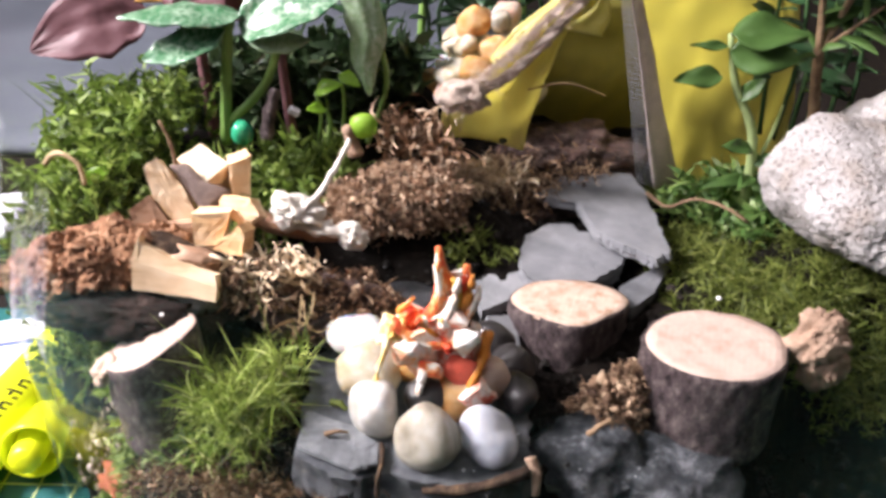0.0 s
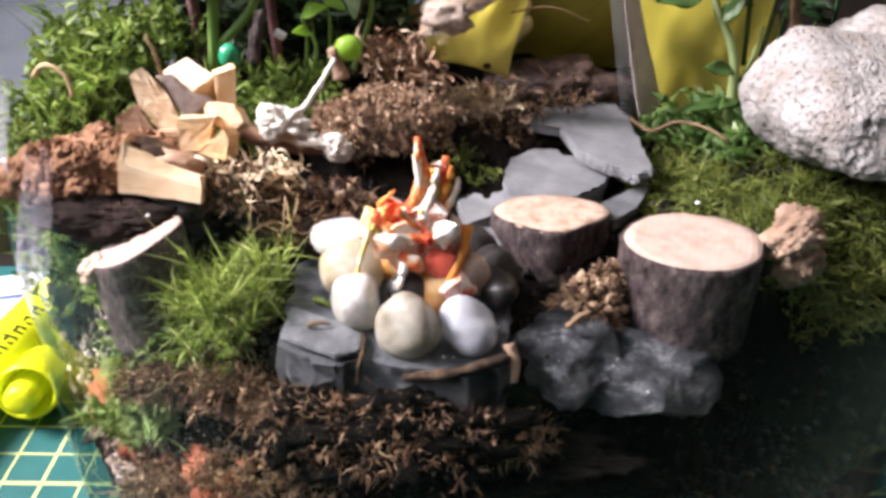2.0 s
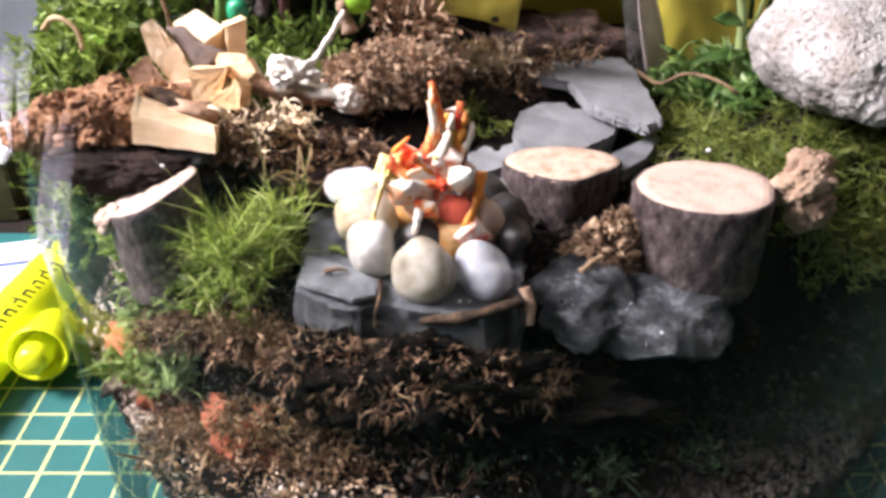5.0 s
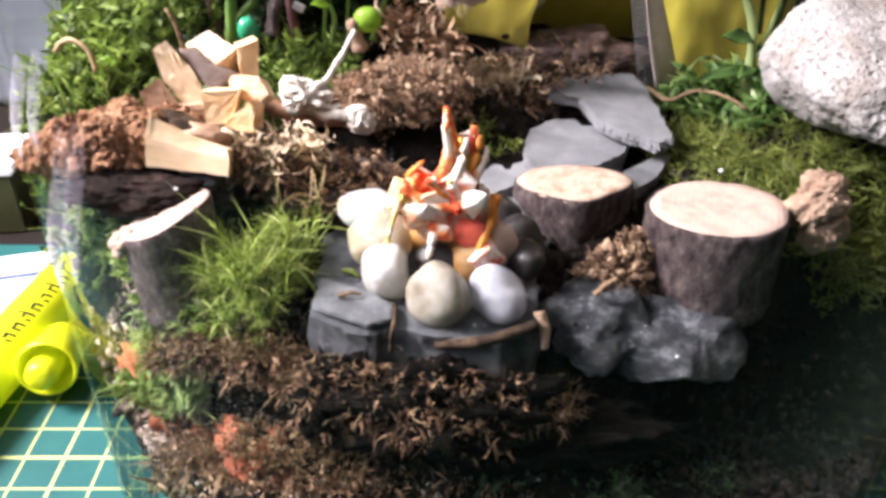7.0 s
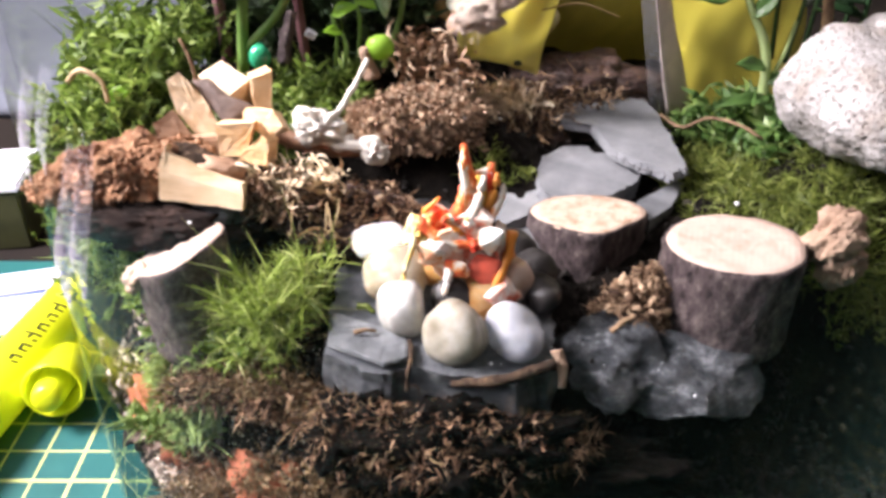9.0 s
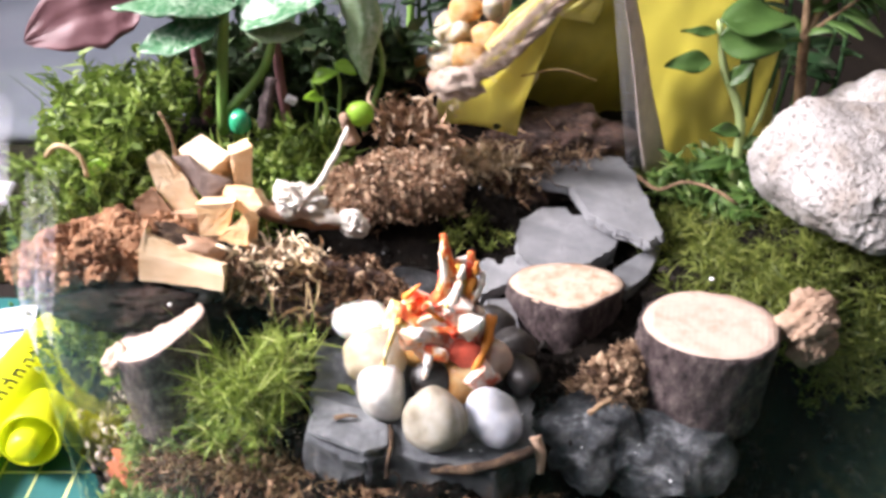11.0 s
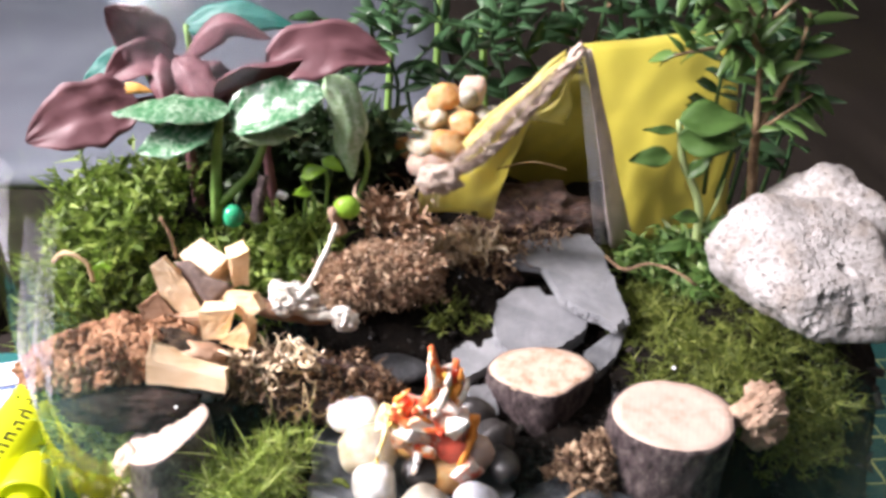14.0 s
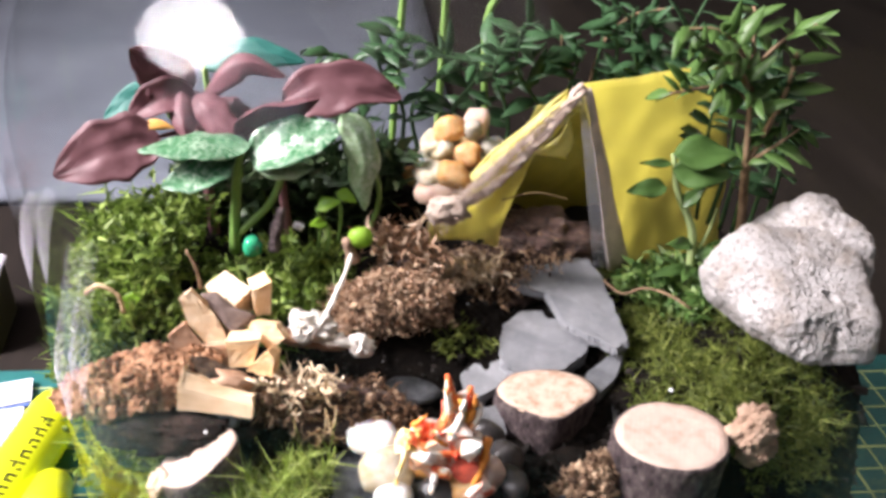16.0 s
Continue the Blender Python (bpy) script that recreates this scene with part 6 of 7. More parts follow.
def litter():
    rng = np.random.default_rng(5)
    # brown crumbs caught in the dry moss
    out = []
    for cx, cy, cz, rx, ry, rz, n in ((-0.0120, 0.1365, 0.0960, 0.0125, 0.0075, 0.0062, 420), (-0.0205, 0.1065, 0.0920, 0.0115, 0.0064, 0.0058, 160), (0.0238, 0.0925, 0.0850, 0.0056, 0.0048, 0.0048, 160), (0.0080, 0.1560, 0.0890, 0.0180, 0.0120, 0.0056, 260)):
        d = rng.normal(size=(n, 3))
        d[:, 2] = np.abs(d[:, 2])
        d /= np.linalg.norm(d, axis=1, keepdims=True)
        out.append(np.array([cx, cy, cz]) + d * np.array([rx, ry, rz]) * rng.uniform(0.9, 1.04, (n, 1)))
    out = np.concatenate(out)
    me = grains(out, 0.0002 + 0.0008 * rng.random(len(out)) ** 2.5, rng, "moss_crumbs")
    solo("moss_crumbs", me, M_BROWNMOSS, (0, 0, 0), "brown crumbs caught in the dry moss", "soil", kind="stuff")
    pts = scatter(rng, 3000, JAR.x, JAR.y - 0.03, 0.080, 0.052)
    pts[:, 2] += rng.uniform(-0.0002, 0.0006, len(pts))
    me = grains(pts, 0.0002 + 0.0008 * rng.random(len(pts)) ** 2.2, rng, "soil_crumbs")
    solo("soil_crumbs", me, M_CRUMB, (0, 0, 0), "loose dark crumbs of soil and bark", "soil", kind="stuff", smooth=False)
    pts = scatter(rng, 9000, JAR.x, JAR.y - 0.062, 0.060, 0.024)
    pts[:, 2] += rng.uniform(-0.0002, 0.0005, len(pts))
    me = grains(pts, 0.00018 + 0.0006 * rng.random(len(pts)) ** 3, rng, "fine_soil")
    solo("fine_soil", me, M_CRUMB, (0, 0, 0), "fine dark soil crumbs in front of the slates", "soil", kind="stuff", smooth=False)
    # soil pressed against the glass
    n = 7000
    a = rng.uniform(-2.9, -0.2, n)
    top = np.array([ground(JAR.x + 0.0866 * math.cos(q), JAR.y + 0.0866 * math.sin(q)) for q in a]) - 0.0005
    z = 0.008 + (top - 0.008) * rng.random(n)
    r = np.array([soil_radius(v) for v in z]) - 0.0001
    pts = np.column_stack([JAR.x + r * np.cos(a), JAR.y + r * np.sin(a), z])
    me = grains(pts, rng.uniform(0.0003, 0.0012, n) * (1 + 0.8 * (rng.random(n) < 0.06)), rng, "pressed_soil")
    solo("pressed_soil", me, M_CRUMB, (0, 0, 0), "layered soil crumbs pressed against the glass", "soil", kind="stuff", smooth=False)
    n = 800
    a = rng.uniform(-2.75, -1.55, n)
    z = 0.035 + 0.016 * np.sin(a * 2.2 + 1.1) + 0.009 * rng.normal(size=n)
    z = np.clip(z, 0.008, [ground(JAR.x + 0.0866 * math.cos(q), JAR.y + 0.0866 * math.sin(q)) - 0.0005 for q in a])
    r = np.array([soil_radius(v) for v in z])
    pts = np.column_stack([JAR.x + r * np.cos(a), JAR.y + r * np.sin(a), z])
    me = grains(pts, rng.uniform(0.0003, 0.0011, n), rng, "grit_layer")
    solo("grit_layer", me, M_GRAVEL, (0, 0, 0), "band of pale grit in the soil behind the glass", "gravel", kind="stuff", smooth=False)
    # terracotta crumbs behind the glass
    rp = random.Random(8)
    for x, y, size, label in ((-0.0572, 0.0930, (0.0062, 0.0030, 0.0036), "long reddish terracotta shard behind the glass"), (-0.0530, 0.0888, (0.0040, 0.0026, 0.0030), "reddish terracotta shard behind the glass"),
                              (-0.0386, 0.0795, (0.0040, 0.0026, 0.0030), "pale orange terracotta crumb in the bank"), (-0.0342, 0.0768, (0.0036, 0.0024, 0.0026), "orange terracotta crumb in the bank"),
                              (-0.0375, 0.0760, (0.0030, 0.0020, 0.0022), "dark orange terracotta crumb in the bank"), (-0.0300, 0.0745, (0.0022, 0.0018, 0.0016), "small terracotta crumb in the bank"),
                              (-0.0455, 0.0830, (0.0022, 0.0016, 0.0016), "small terracotta crumb in the bank"), (-0.0310, 0.0780, (0.0018, 0.0014, 0.0014), "small terracotta crumb in the bank")):
        bm = bmesh.new()
        lump(bm, (0, 0, 0), size, rp.randint(0, 99), 0.6, 1.9, 4, 0.32)
        lift = 0.35 if x < -0.05 else 1.1
        flatten(bm, rp, 4, 0.5, 0.8)
        solo("terracotta_crumb", bm, M_BRICK, (x, y, ground(x, y) + size[2] * lift), label, "crumb", "terracotta crumbs", (rp.uniform(-20, 20), rp.uniform(10, 30), math.degrees(math.atan2(y - JAR.y, x - JAR.x)) + 90))
    n = 11000
    a = rng.uniform(-2.66, -1.40, n)
    r = np.array([soil_radius(0.055) - abs(q) * 0.0075 for q in rng.normal(size=n)])
    x, y = JAR.x + r * np.cos(a), JAR.y + r * np.sin(a)
    keep = rng.random(n) < np.clip((-1.75 - a) * 1.8, 0.04, 1.0)
    pts = np.array([(u, v, ground(u, v) + 0.0002) for u, v in zip(x[keep], y[keep])])
    me = grains(pts, 0.00015 + 0.00055 * rng.random(len(pts)) ** 3, rng, "grit")
    solo("grit", me, M_GRAVEL, (0, 0, 0), "pale pinkish grit strewn along the jar's front wall", "gravel", kind="stuff", smooth=False)
    # rusty soil heap: one crumbling body, lower towards the glass
    bm = bmesh.new()
    lump(bm, (0, 0, 0), (0.0150, 0.0072, 0.0082), 53, 0.3, 1.6, 6, 0.0)
    for v in bm.verts:
        d = v.co.normalized()
        v.co.z *= 0.72 + 0.28 * max(-1.0, min(1.0, v.co.x / 0.012))
        v.co += d * (0.0020 * wobble(v.co, 260, 1) + 0.0011 * wobble(v.co, 640, 2) + 0.0006 * wobble(v.co, 1500, 3))
    spots = [tuple(v.co) for v in bm.verts if v.co.z > -0.002]
    solo("rusty_soil_heap", bm, M_RUST, (-0.0620, 0.1085, 0.0985), "heap of crumbly rust-brown soil beside the firewood", "soil", "", (0, -8, 0))
    P0 = np.array(spots)[rng.integers(0, len(spots), 4200)] + np.array([-0.0620, 0.1085, 0.0985])
    P0[:, 2] += (P0[:, 0] + 0.0620) * 0.14
    me = grains(P0, 0.00012 + 0.0007 * rng.random(len(P0)) ** 3, rng, "rusty_crumbs")
    solo("rusty_crumbs", me, M_RUST, (0, 0, 0), "loose rust-brown crumbs on the soil heap", "soil", kind="stuff", smooth=False)
    # tan lump by the thick stump
    bm = bmesh.new()
    lump(bm, (-0.0008, 0, 0.0012), (0.0042, 0.0030, 0.0050), 57, 0.4, 1.5, 5, 0.18)
    lump(bm, (0.0022, -0.0004, -0.0026), (0.0036, 0.0028, 0.0040), 59, 0.4, 1.5, 5, 0.18)
    solo("bark_lump", bm, M_LUMP, (0.0545, 0.0945, 0.0958), "tan crumbly bark lump beside the thick stump", "bark", "", (0, 18, 0))


# Pale opaque beads strewn at random to give wet surfaces their white sparkles.
def strew_glints():
    rng = np.random.default_rng(21)
    spots = [(x, y, ground(x, y) + 0.0008) for x, y, _ in scatter(rng, 45, JAR.x - 0.024, JAR.y - 0.056, 0.034, 0.026)]
    spots += [(rng.uniform(-0.022, 0.008), rng.uniform(0.077, 0.104), 0.0862) for _ in range(12)]
    spots += [(rng.uniform(0.014, 0.030), rng.uniform(0.074, 0.090), 0.0830) for _ in range(8)]
    spots += [(rng.uniform(-0.022, 0.010), rng.uniform(0.128, 0.136), 0.0985 + rng.uniform(-0.003, 0.003)) for _ in range(10)]
    bm = bmesh.new()
    for k, p in enumerate(spots):
        q = 0.00012 + 0.00022 * rng.random() ** 2
        bmesh.ops.create_icosphere(bm, subdivisions=2, radius=q, matrix=Matrix.Translation(p))
    solo("glint_beads", bm, plain("pale_glint", (0.7, 0.73, 0.75), 0.04, 0.02, 100, 1.0), (0, 0, 0), "tiny pale beads added as glints on wet soil and slate", "drop", kind="stuff")


def sticks():
    def stick(name, pts, r0, r1, mat, label, cat, n=16):
        bm = bmesh.new()
        sp = spline(pts, n)
        tube(bm, sp, [r0 + (r1 - r0) * i / (n - 1) for i in range(n)], 8)
        for v in bm.verts:
            v.co += Vector((wobble(v.co, 700, 1), wobble(v.co, 700, 2), wobble(v.co, 700, 3))) * r0 * 0.35
        return solo(name, bm, mat, (0, 0, 0), label, cat)
    stick("twig", [(-0.0060, 0.0758, 0.0838), (-0.0015, 0.0746, 0.0850), (0.0035, 0.0748, 0.0862), (0.0085, 0.0765, 0.0868)], 0.0007, 0.0009, M_DARKBARK, "brown twig lying along the slab's front edge", "twig")
    stick("twig", [(0.0090, 0.0782, 0.0880), (0.0098, 0.0770, 0.0858), (0.0100, 0.0758, 0.0830)], 0.0009, 0.0006, M_LUMP, "pale stub of straw by the slab", "twig")
    stick("leaf_bit", [(-0.0205, 0.0822, 0.0878), (-0.0188, 0.0824, 0.0881), (-0.0172, 0.0828, 0.0876)], 0.0004, 0.0002, M_STICK, "curled brown leaf scrap on the slab", "leaf")
    stick("leaf_bit", [(-0.0205, 0.0900, 0.0868), (-0.0190, 0.0893, 0.0872), (-0.0178, 0.0884, 0.0868)], 0.0006, 0.0003, M_FINE, "scrap of green moss on the slab", "leaf")
    stick("leaf_bit", [(-0.0122, 0.0815, 0.0866), (-0.0120, 0.0785, 0.0868), (-0.0124, 0.0755, 0.0856), (-0.0125, 0.0748, 0.0830)], 0.0004, 0.0003, M_DARKBARK, "brown rootlet hanging over the slab's edge", "leaf")
    stick("twig", [(0.0185, 0.0845, 0.0865), (0.0195, 0.084, 0.0885), (0.0215, 0.0845, 0.0895)], 0.0005, 0.0004, M_STICK, "tiny twig on the front slate", "twig")
    stick("twig", [(0.0400, 0.1485, 0.0945), (0.0435, 0.1440, 0.0935), (0.0480, 0.1420, 0.0965), (0.0530, 0.1385, 0.0968), (0.0575, 0.1355, 0.0950)], 0.0004, 0.0003, M_STICK, "thin bent brown rootlet on the moss", "twig")
    stick("twig", [(-0.0385, 0.1430, 0.1070), (-0.0375, 0.1440, 0.1120), (-0.0362, 0.1450, 0.1165)], 0.0014, 0.0011, M_BARK, "short dark brown stick standing in moss", "twig")
    stick("twig", [(-0.0515, 0.1270, 0.1080), (-0.0520, 0.1275, 0.1125), (-0.0535, 0.1280, 0.1165)], 0.0004, 0.0003, M_STICK, "thin dark stalk behind the firewood", "twig")
    # white root with its stalk
    t = thing("dried_root", (-0.0275, 0.1190, 0.1030), "white dried root tangle with a slender stalk", "root")

    def strand(name, pts, r0, r1, label=""):
        bm = bmesh.new()
        sp = spline(pts, 16)
        tube(bm, sp, [r0 + (r1 - r0) * i / 15 for i in range(16)], 8)
        for v in bm.verts:
            v.co += Vector((wobble(v.co, 600, 1), wobble(v.co, 600, 2), wobble(v.co, 600, 3))) * r0 * 0.5
        part(name, bm, M_ROOT, t, label)
    for k, (c, r) in enumerate((((-0.0014, 0.0, 0.0010), (0.0038, 0.0022, 0.0026)), ((0.0084, -0.0015, -0.0030), (0.0022, 0.0014, 0.0016)))):
        bm = bmesh.new()
        lump(bm, c, r, 91 + k, 0.5, 2.2, 5, 0.4)
        part("knot", bm, M_ROOT, t, "knotted white root mass")
    strand("stalk", [(0.0005, 0.001, 0.0015), (0.0025, 0.006, 0.003), (0.0050, 0.012, 0.0058), (0.0062, 0.017, 0.0072)], 0.0006, 0.0005, "slender pale stalk")
    strand("root", [(-0.0045, 0.002, 0.004), (-0.0048, 0.000, 0.001), (-0.003, -0.001, -0.0015), (-0.001, 0, -0.001)], 0.0010, 0.0012)
    strand("root", [(-0.0038, 0.001, 0.003), (-0.0015, -0.001, 0.0025), (0.001, -0.0005, 0.0012), (0.003, 0.0, 0.0005)], 0.0011, 0.0012)
    strand("root", [(-0.002, 0, -0.001), (0.001, -0.001, -0.0016), (0.0042, -0.0015, -0.0018), (0.0072, -0.0015, -0.0022)], 0.0013, 0.0009)
    strand("root", [(0.0060, -0.001, -0.0015), (0.0085, -0.0015, -0.001), (0.0098, -0.0015, -0.003), (0.0092, -0.002, -0.0052)], 0.0010, 0.0006)
    strand("root", [(0.0055, -0.001, -0.0012), (0.0068, -0.002, -0.0032), (0.0085, -0.002, -0.0038), (0.0095, -0.002, -0.0024)], 0.0008, 0.0007)
    strand("root", [(-0.0035, -0.0005, 0.0005), (-0.001, -0.0015, 0.001), (0.0005, -0.001, 0.0030), (0.002, 0, 0.0035)], 0.0008, 0.0006)
    strand("root", [(-0.0050, 0.001, 0.0035), (-0.0030, -0.0012, 0.0045), (-0.0012, -0.0015, 0.0030), (-0.0022, -0.0012, 0.0008)], 0.0007, 0.0005)
    strand("root", [(-0.0012, -0.001, 0.0002), (0.0012, -0.002, 0.0006), (0.0028, -0.0015, -0.0008), (0.0048, -0.001, -0.0004)], 0.0007, 0.0006)
    strand("root", [(0.0062, -0.0015, -0.0030), (0.0075, -0.0022, -0.0046), (0.0100, -0.002, -0.0046), (0.0106, -0.0015, -0.0030)], 0.0006, 0.0004)
    stick("bark_strip", [(-0.0365, 0.1205, 0.1022), (-0.0320, 0.1190, 0.1008), (-0.0250, 0.1185, 0.0998), (-0.0170, 0.1205, 0.0990)], 0.0017, 0.0011, M_REDTWIG, "smooth reddish-tan bark strip under the white root", "bark")
    # hanging fibres
    rng = random.Random(6)
    for k in range(6):
        x, y = -0.031 + rng.uniform(-0.004, 0.010), 0.1005 + rng.uniform(-0.001, 0.001)
        z = 0.0985 + rng.uniform(-0.002, 0.002)
        dx, dz = rng.uniform(-0.007, 0.007), rng.uniform(0.004, 0.008)
        stick("rootlet", [(x, y, z), (x + dx * 0.15, y - 0.002, z - dz * 0.5), (x + dx * 0.5, y - 0.002, z - dz * 0.9), (x + dx, y - 0.001, z - dz * 0.85)], 0.00014, 0.00008, M_PALE, "thin pale rootlet hanging over the dark clod", "root", 12)
    stick("rootlet", [(-0.072, 0.122, 0.1105), (-0.069, 0.121, 0.1130), (-0.0655, 0.120, 0.1115), (-0.0645, 0.119, 0.1080)], 0.0005, 0.0004, M_PALE, "pale dry stem bent in the moss", "root")


def sprouts():
    def ball(loc, r, mat, label, name, cat, sq=(1, 1, 1)):
        bm = bmesh.new()
        lump(bm, (0, 0, 0), (r * sq[0], r * sq[1], r * sq[2]), 71, 0.08, 1.0, 3)
        solo(name, bm, mat, loc, label, cat)
    # rounded bright leaf on a short stub
    t = thing("sprout", (-0.0205, 0.1430, 0.1040), "bright green rounded sprout leaf on a tan stub", "plant")
    bm = bmesh.new()
    tube(bm, spline([(-0.0005, 0, 0), (-0.0012, 0, 0.003), (-0.0020, -0.001, 0.0062)], 8), [0.0018, 0.0016, 0.0014, 0.0013, 0.0013, 0.0012, 0.0012, 0.001], 9)
    part("stub", bm, M_LUMP, t, "tan woody stub")
    bm = bmesh.new()
    lump(bm, (0.0012, 0, 0.0062), (0.0028, 0.0020, 0.0026), 3, 0.1, 1.0, 3)
    part("leaf", bm, M_SPROUT, t)
    t = thing("sprout", (-0.0665, 0.1235, 0.1070), "small yellow-green seedling leaf at the soil heap", "plant")
    bm = bmesh.new()
    leaf_into(bm, (0, 0, -0.001), (0.75, -0.1, 0.65), (0.1, -0.8, 0.5), 0.0055, 0.0030, 0.6, 0.2)
    part("leaf", bm, M_SPROUT, t)
    for k, (x, y, z, s, ax) in enumerate(((-0.0290, 0.1480, 0.1150, 0.0058, (0.6, -0.2, 0.35)), (-0.0245, 0.1500, 0.1180, 0.0050, (0.5, -0.3, -0.1)), (-0.0270, 0.1465, 0.1120, 0.0045, (-0.4, -0.4, 0.2)))):
        t = thing("sprout", (x, y, 0.104), "light green young leaf rising from moss", "plant")
        bm = bmesh.new()
        tube(bm, spline([(0, 0.001, 0), (0.0008, 0.0005, (z - 0.104) * 0.6), (0, 0, z - 0.104)], 8), 0.0004, 6)
        part("stem", bm, M_STEM, t)
        bm = bmesh.new()
        leaf_into(bm, (0, 0, z - 0.104), ax, (0, -0.6, 0.8), s, s * 0.62, 0.4, 0.25, 0.03, k)
        part("leaf", bm, M_SPROUT, t)
    ball((-0.0430, 0.1430, 0.1080), 0.0022, M_BEAD, "glossy green glass bead in the moss", "glass_bead", "bead", (1, 1, 1.2))
    bm = bmesh.new()
    box(bm, -0.0011, -0.0006, -0.0008, 0.0011, 0.0006, 0.0008)
    bmesh.ops.bevel(bm, geom=bm.edges[:], offset=0.0002, segments=1, affect="EDGES")
    solo("white_fleck", bm, M_PAPER, (-0.0330, 0.1450, 0.1120), "tiny white fleck caught in the moss", "fleck", "", (20, 30, 10), smooth=False)
    for x, y, z, r in ((-0.047, 0.0975, 0.0972, 0.0007), (0.0335, 0.0850, 0.0812, 0.0007), (-0.0060, 0.0795, 0.0868, 0.0006), (0.0425, 0.1065, 0.0965, 0.0009)):
        bm = bmesh.new()
        lump(bm, (0, 0, 0), (r * 0.5, r * 0.5, r * 0.4), 5, 0.1, 1, 2)
        solo("water_drop", bm, plain("wet_bead", (0.75, 0.78, 0.8), 0.05, 0.02, 100, 1.0), (x, y, z), "bright droplet of water", "drop", "water drops")


# ---- tent ----
def sheet_mesh(corner, nu, nv, thick, sag, seed, crease=0.0005):
    """A sheet between four corners (a, b along the top, c, d along the bottom), with sag and creases."""
    a, b, c, d = (Vector(p) for p in corner)
    nrm = (b - a).cross(c - a).normalized()
    bm = bmesh.new()
    V = []
    for i in range(nu + 1):
        u = i / nu
        row = []
        for j in range(nv + 1):
            v = j / nv
            p = (a * (1 - u) + b * u) * (1 - v) + (c * (1 - u) + d * u) * v
            p += nrm * (sag * math.sin(math.pi * u) * math.sin(math.pi * v * 0.9 + 0.2) + crease * wobble((u * 3, v * 3, 0), 1.4, seed) + crease * 0.8 * abs(wobble((u * 2 + v * 3, v - u, 0), 1.9, seed + 4)))
            row.append(p)
        V.append(row)
    A = [[bm.verts.new(p + nrm * thick / 2) for p in r] for r in V]
    B = [[bm.verts.new(p - nrm * thick / 2) for p in r] for r in V]
    for i in range(nu):
        for j in range(nv):
            bm.faces.new((A[i][j], A[i + 1][j], A[i + 1][j + 1], A[i][j + 1]))
            bm.faces.new((B[i][j], B[i][j + 1], B[i + 1][j + 1], B[i + 1][j]))
    for i in range(nu):
        for j in (0, nv):
            bm.faces.new((A[i][j], B[i][j], B[i + 1][j], A[i + 1][j]))
    for j in range(nv):
        for i in (0, nu):
            bm.faces.new((A[i][j], A[i][j + 1], B[i][j + 1], B[i][j]))
    bmesh.ops.recalc_face_normals(bm, faces=bm.faces)
    return bm


def rail_sheet(left, right, nu, nv, thick, seed, crease=0.0006, sag=0.0):
    """A sheet stretched between two curved edges."""
    A, B = spline(left, nv + 1), spline(right, nv + 1)
    nrm = (B[0] - A[-1]).cross(A[0] - B[-1]).normalized()
    bm = bmesh.new()
    V = []
    for i in range(nu + 1):
        u = i / nu
        row = []
        for j in range(nv + 1):
            v = j / nv
            k = crease * (wobble((u * 3, v * 4, 0), 1.3, seed) + 0.7 * abs(wobble((u * 4 + v * 2, v * 3 - u, 1), 1.5, seed + 4))) + sag * math.sin(math.pi * u)
            row.append(A[j].lerp(B[j], u) + nrm * k)
        V.append(row)
    top = [[bm.verts.new(p + nrm * thick / 2) for p in r] for r in V]
    low = [[bm.verts.new(p - nrm * thick / 2) for p in r] for r in V]
    for i in range(nu):
        for j in range(nv):
            bm.faces.new((top[i][j], top[i + 1][j], top[i + 1][j + 1], top[i][j + 1]))
            bm.faces.new((low[i][j], low[i][j + 1], low[i + 1][j + 1], low[i + 1][j]))
    for i in range(nu):
        for j in (0, nv):
            bm.faces.new((top[i][j], low[i][j], low[i + 1][j], top[i + 1][j]))
    for j in range(nv):
        for i in (0, nu):
            bm.faces.new((top[i][j], top[i][j + 1], low[i][j + 1], low[i][j]))
    bmesh.ops.recalc_face_normals(bm, faces=bm.faces)
    return bm


def rope(bm, pts, r, n=60, turns=0.16):
    """Loose three-ply twine of uneven thickness."""
    sp = spline(pts, n)
    for ph in (0, 2.1, 4.2):
        out = []
        for i, p in enumerate(sp):
            d = (sp[min(i + 1, n - 1)] - sp[max(i - 1, 0)]).normalized()
            a = d.cross(Vector((0.2, 0.9, 0.3))).normalized()
            b = d.cross(a)
            t = i * turns + ph + 1.2 * wobble((i * 0.21, ph, 0), 1, 3)
            k = r * (0.5 + 0.35 * wobble((i * 0.17, 0, ph), 1, 5))
            out.append(p + (a * math.cos(t) + b * math.sin(t)) * k)
        tube(bm, out, [r * (0.62 + 0.3 * wobble((i * 0.3, ph, 1), 1, 7)) for i in range(n)], 7)


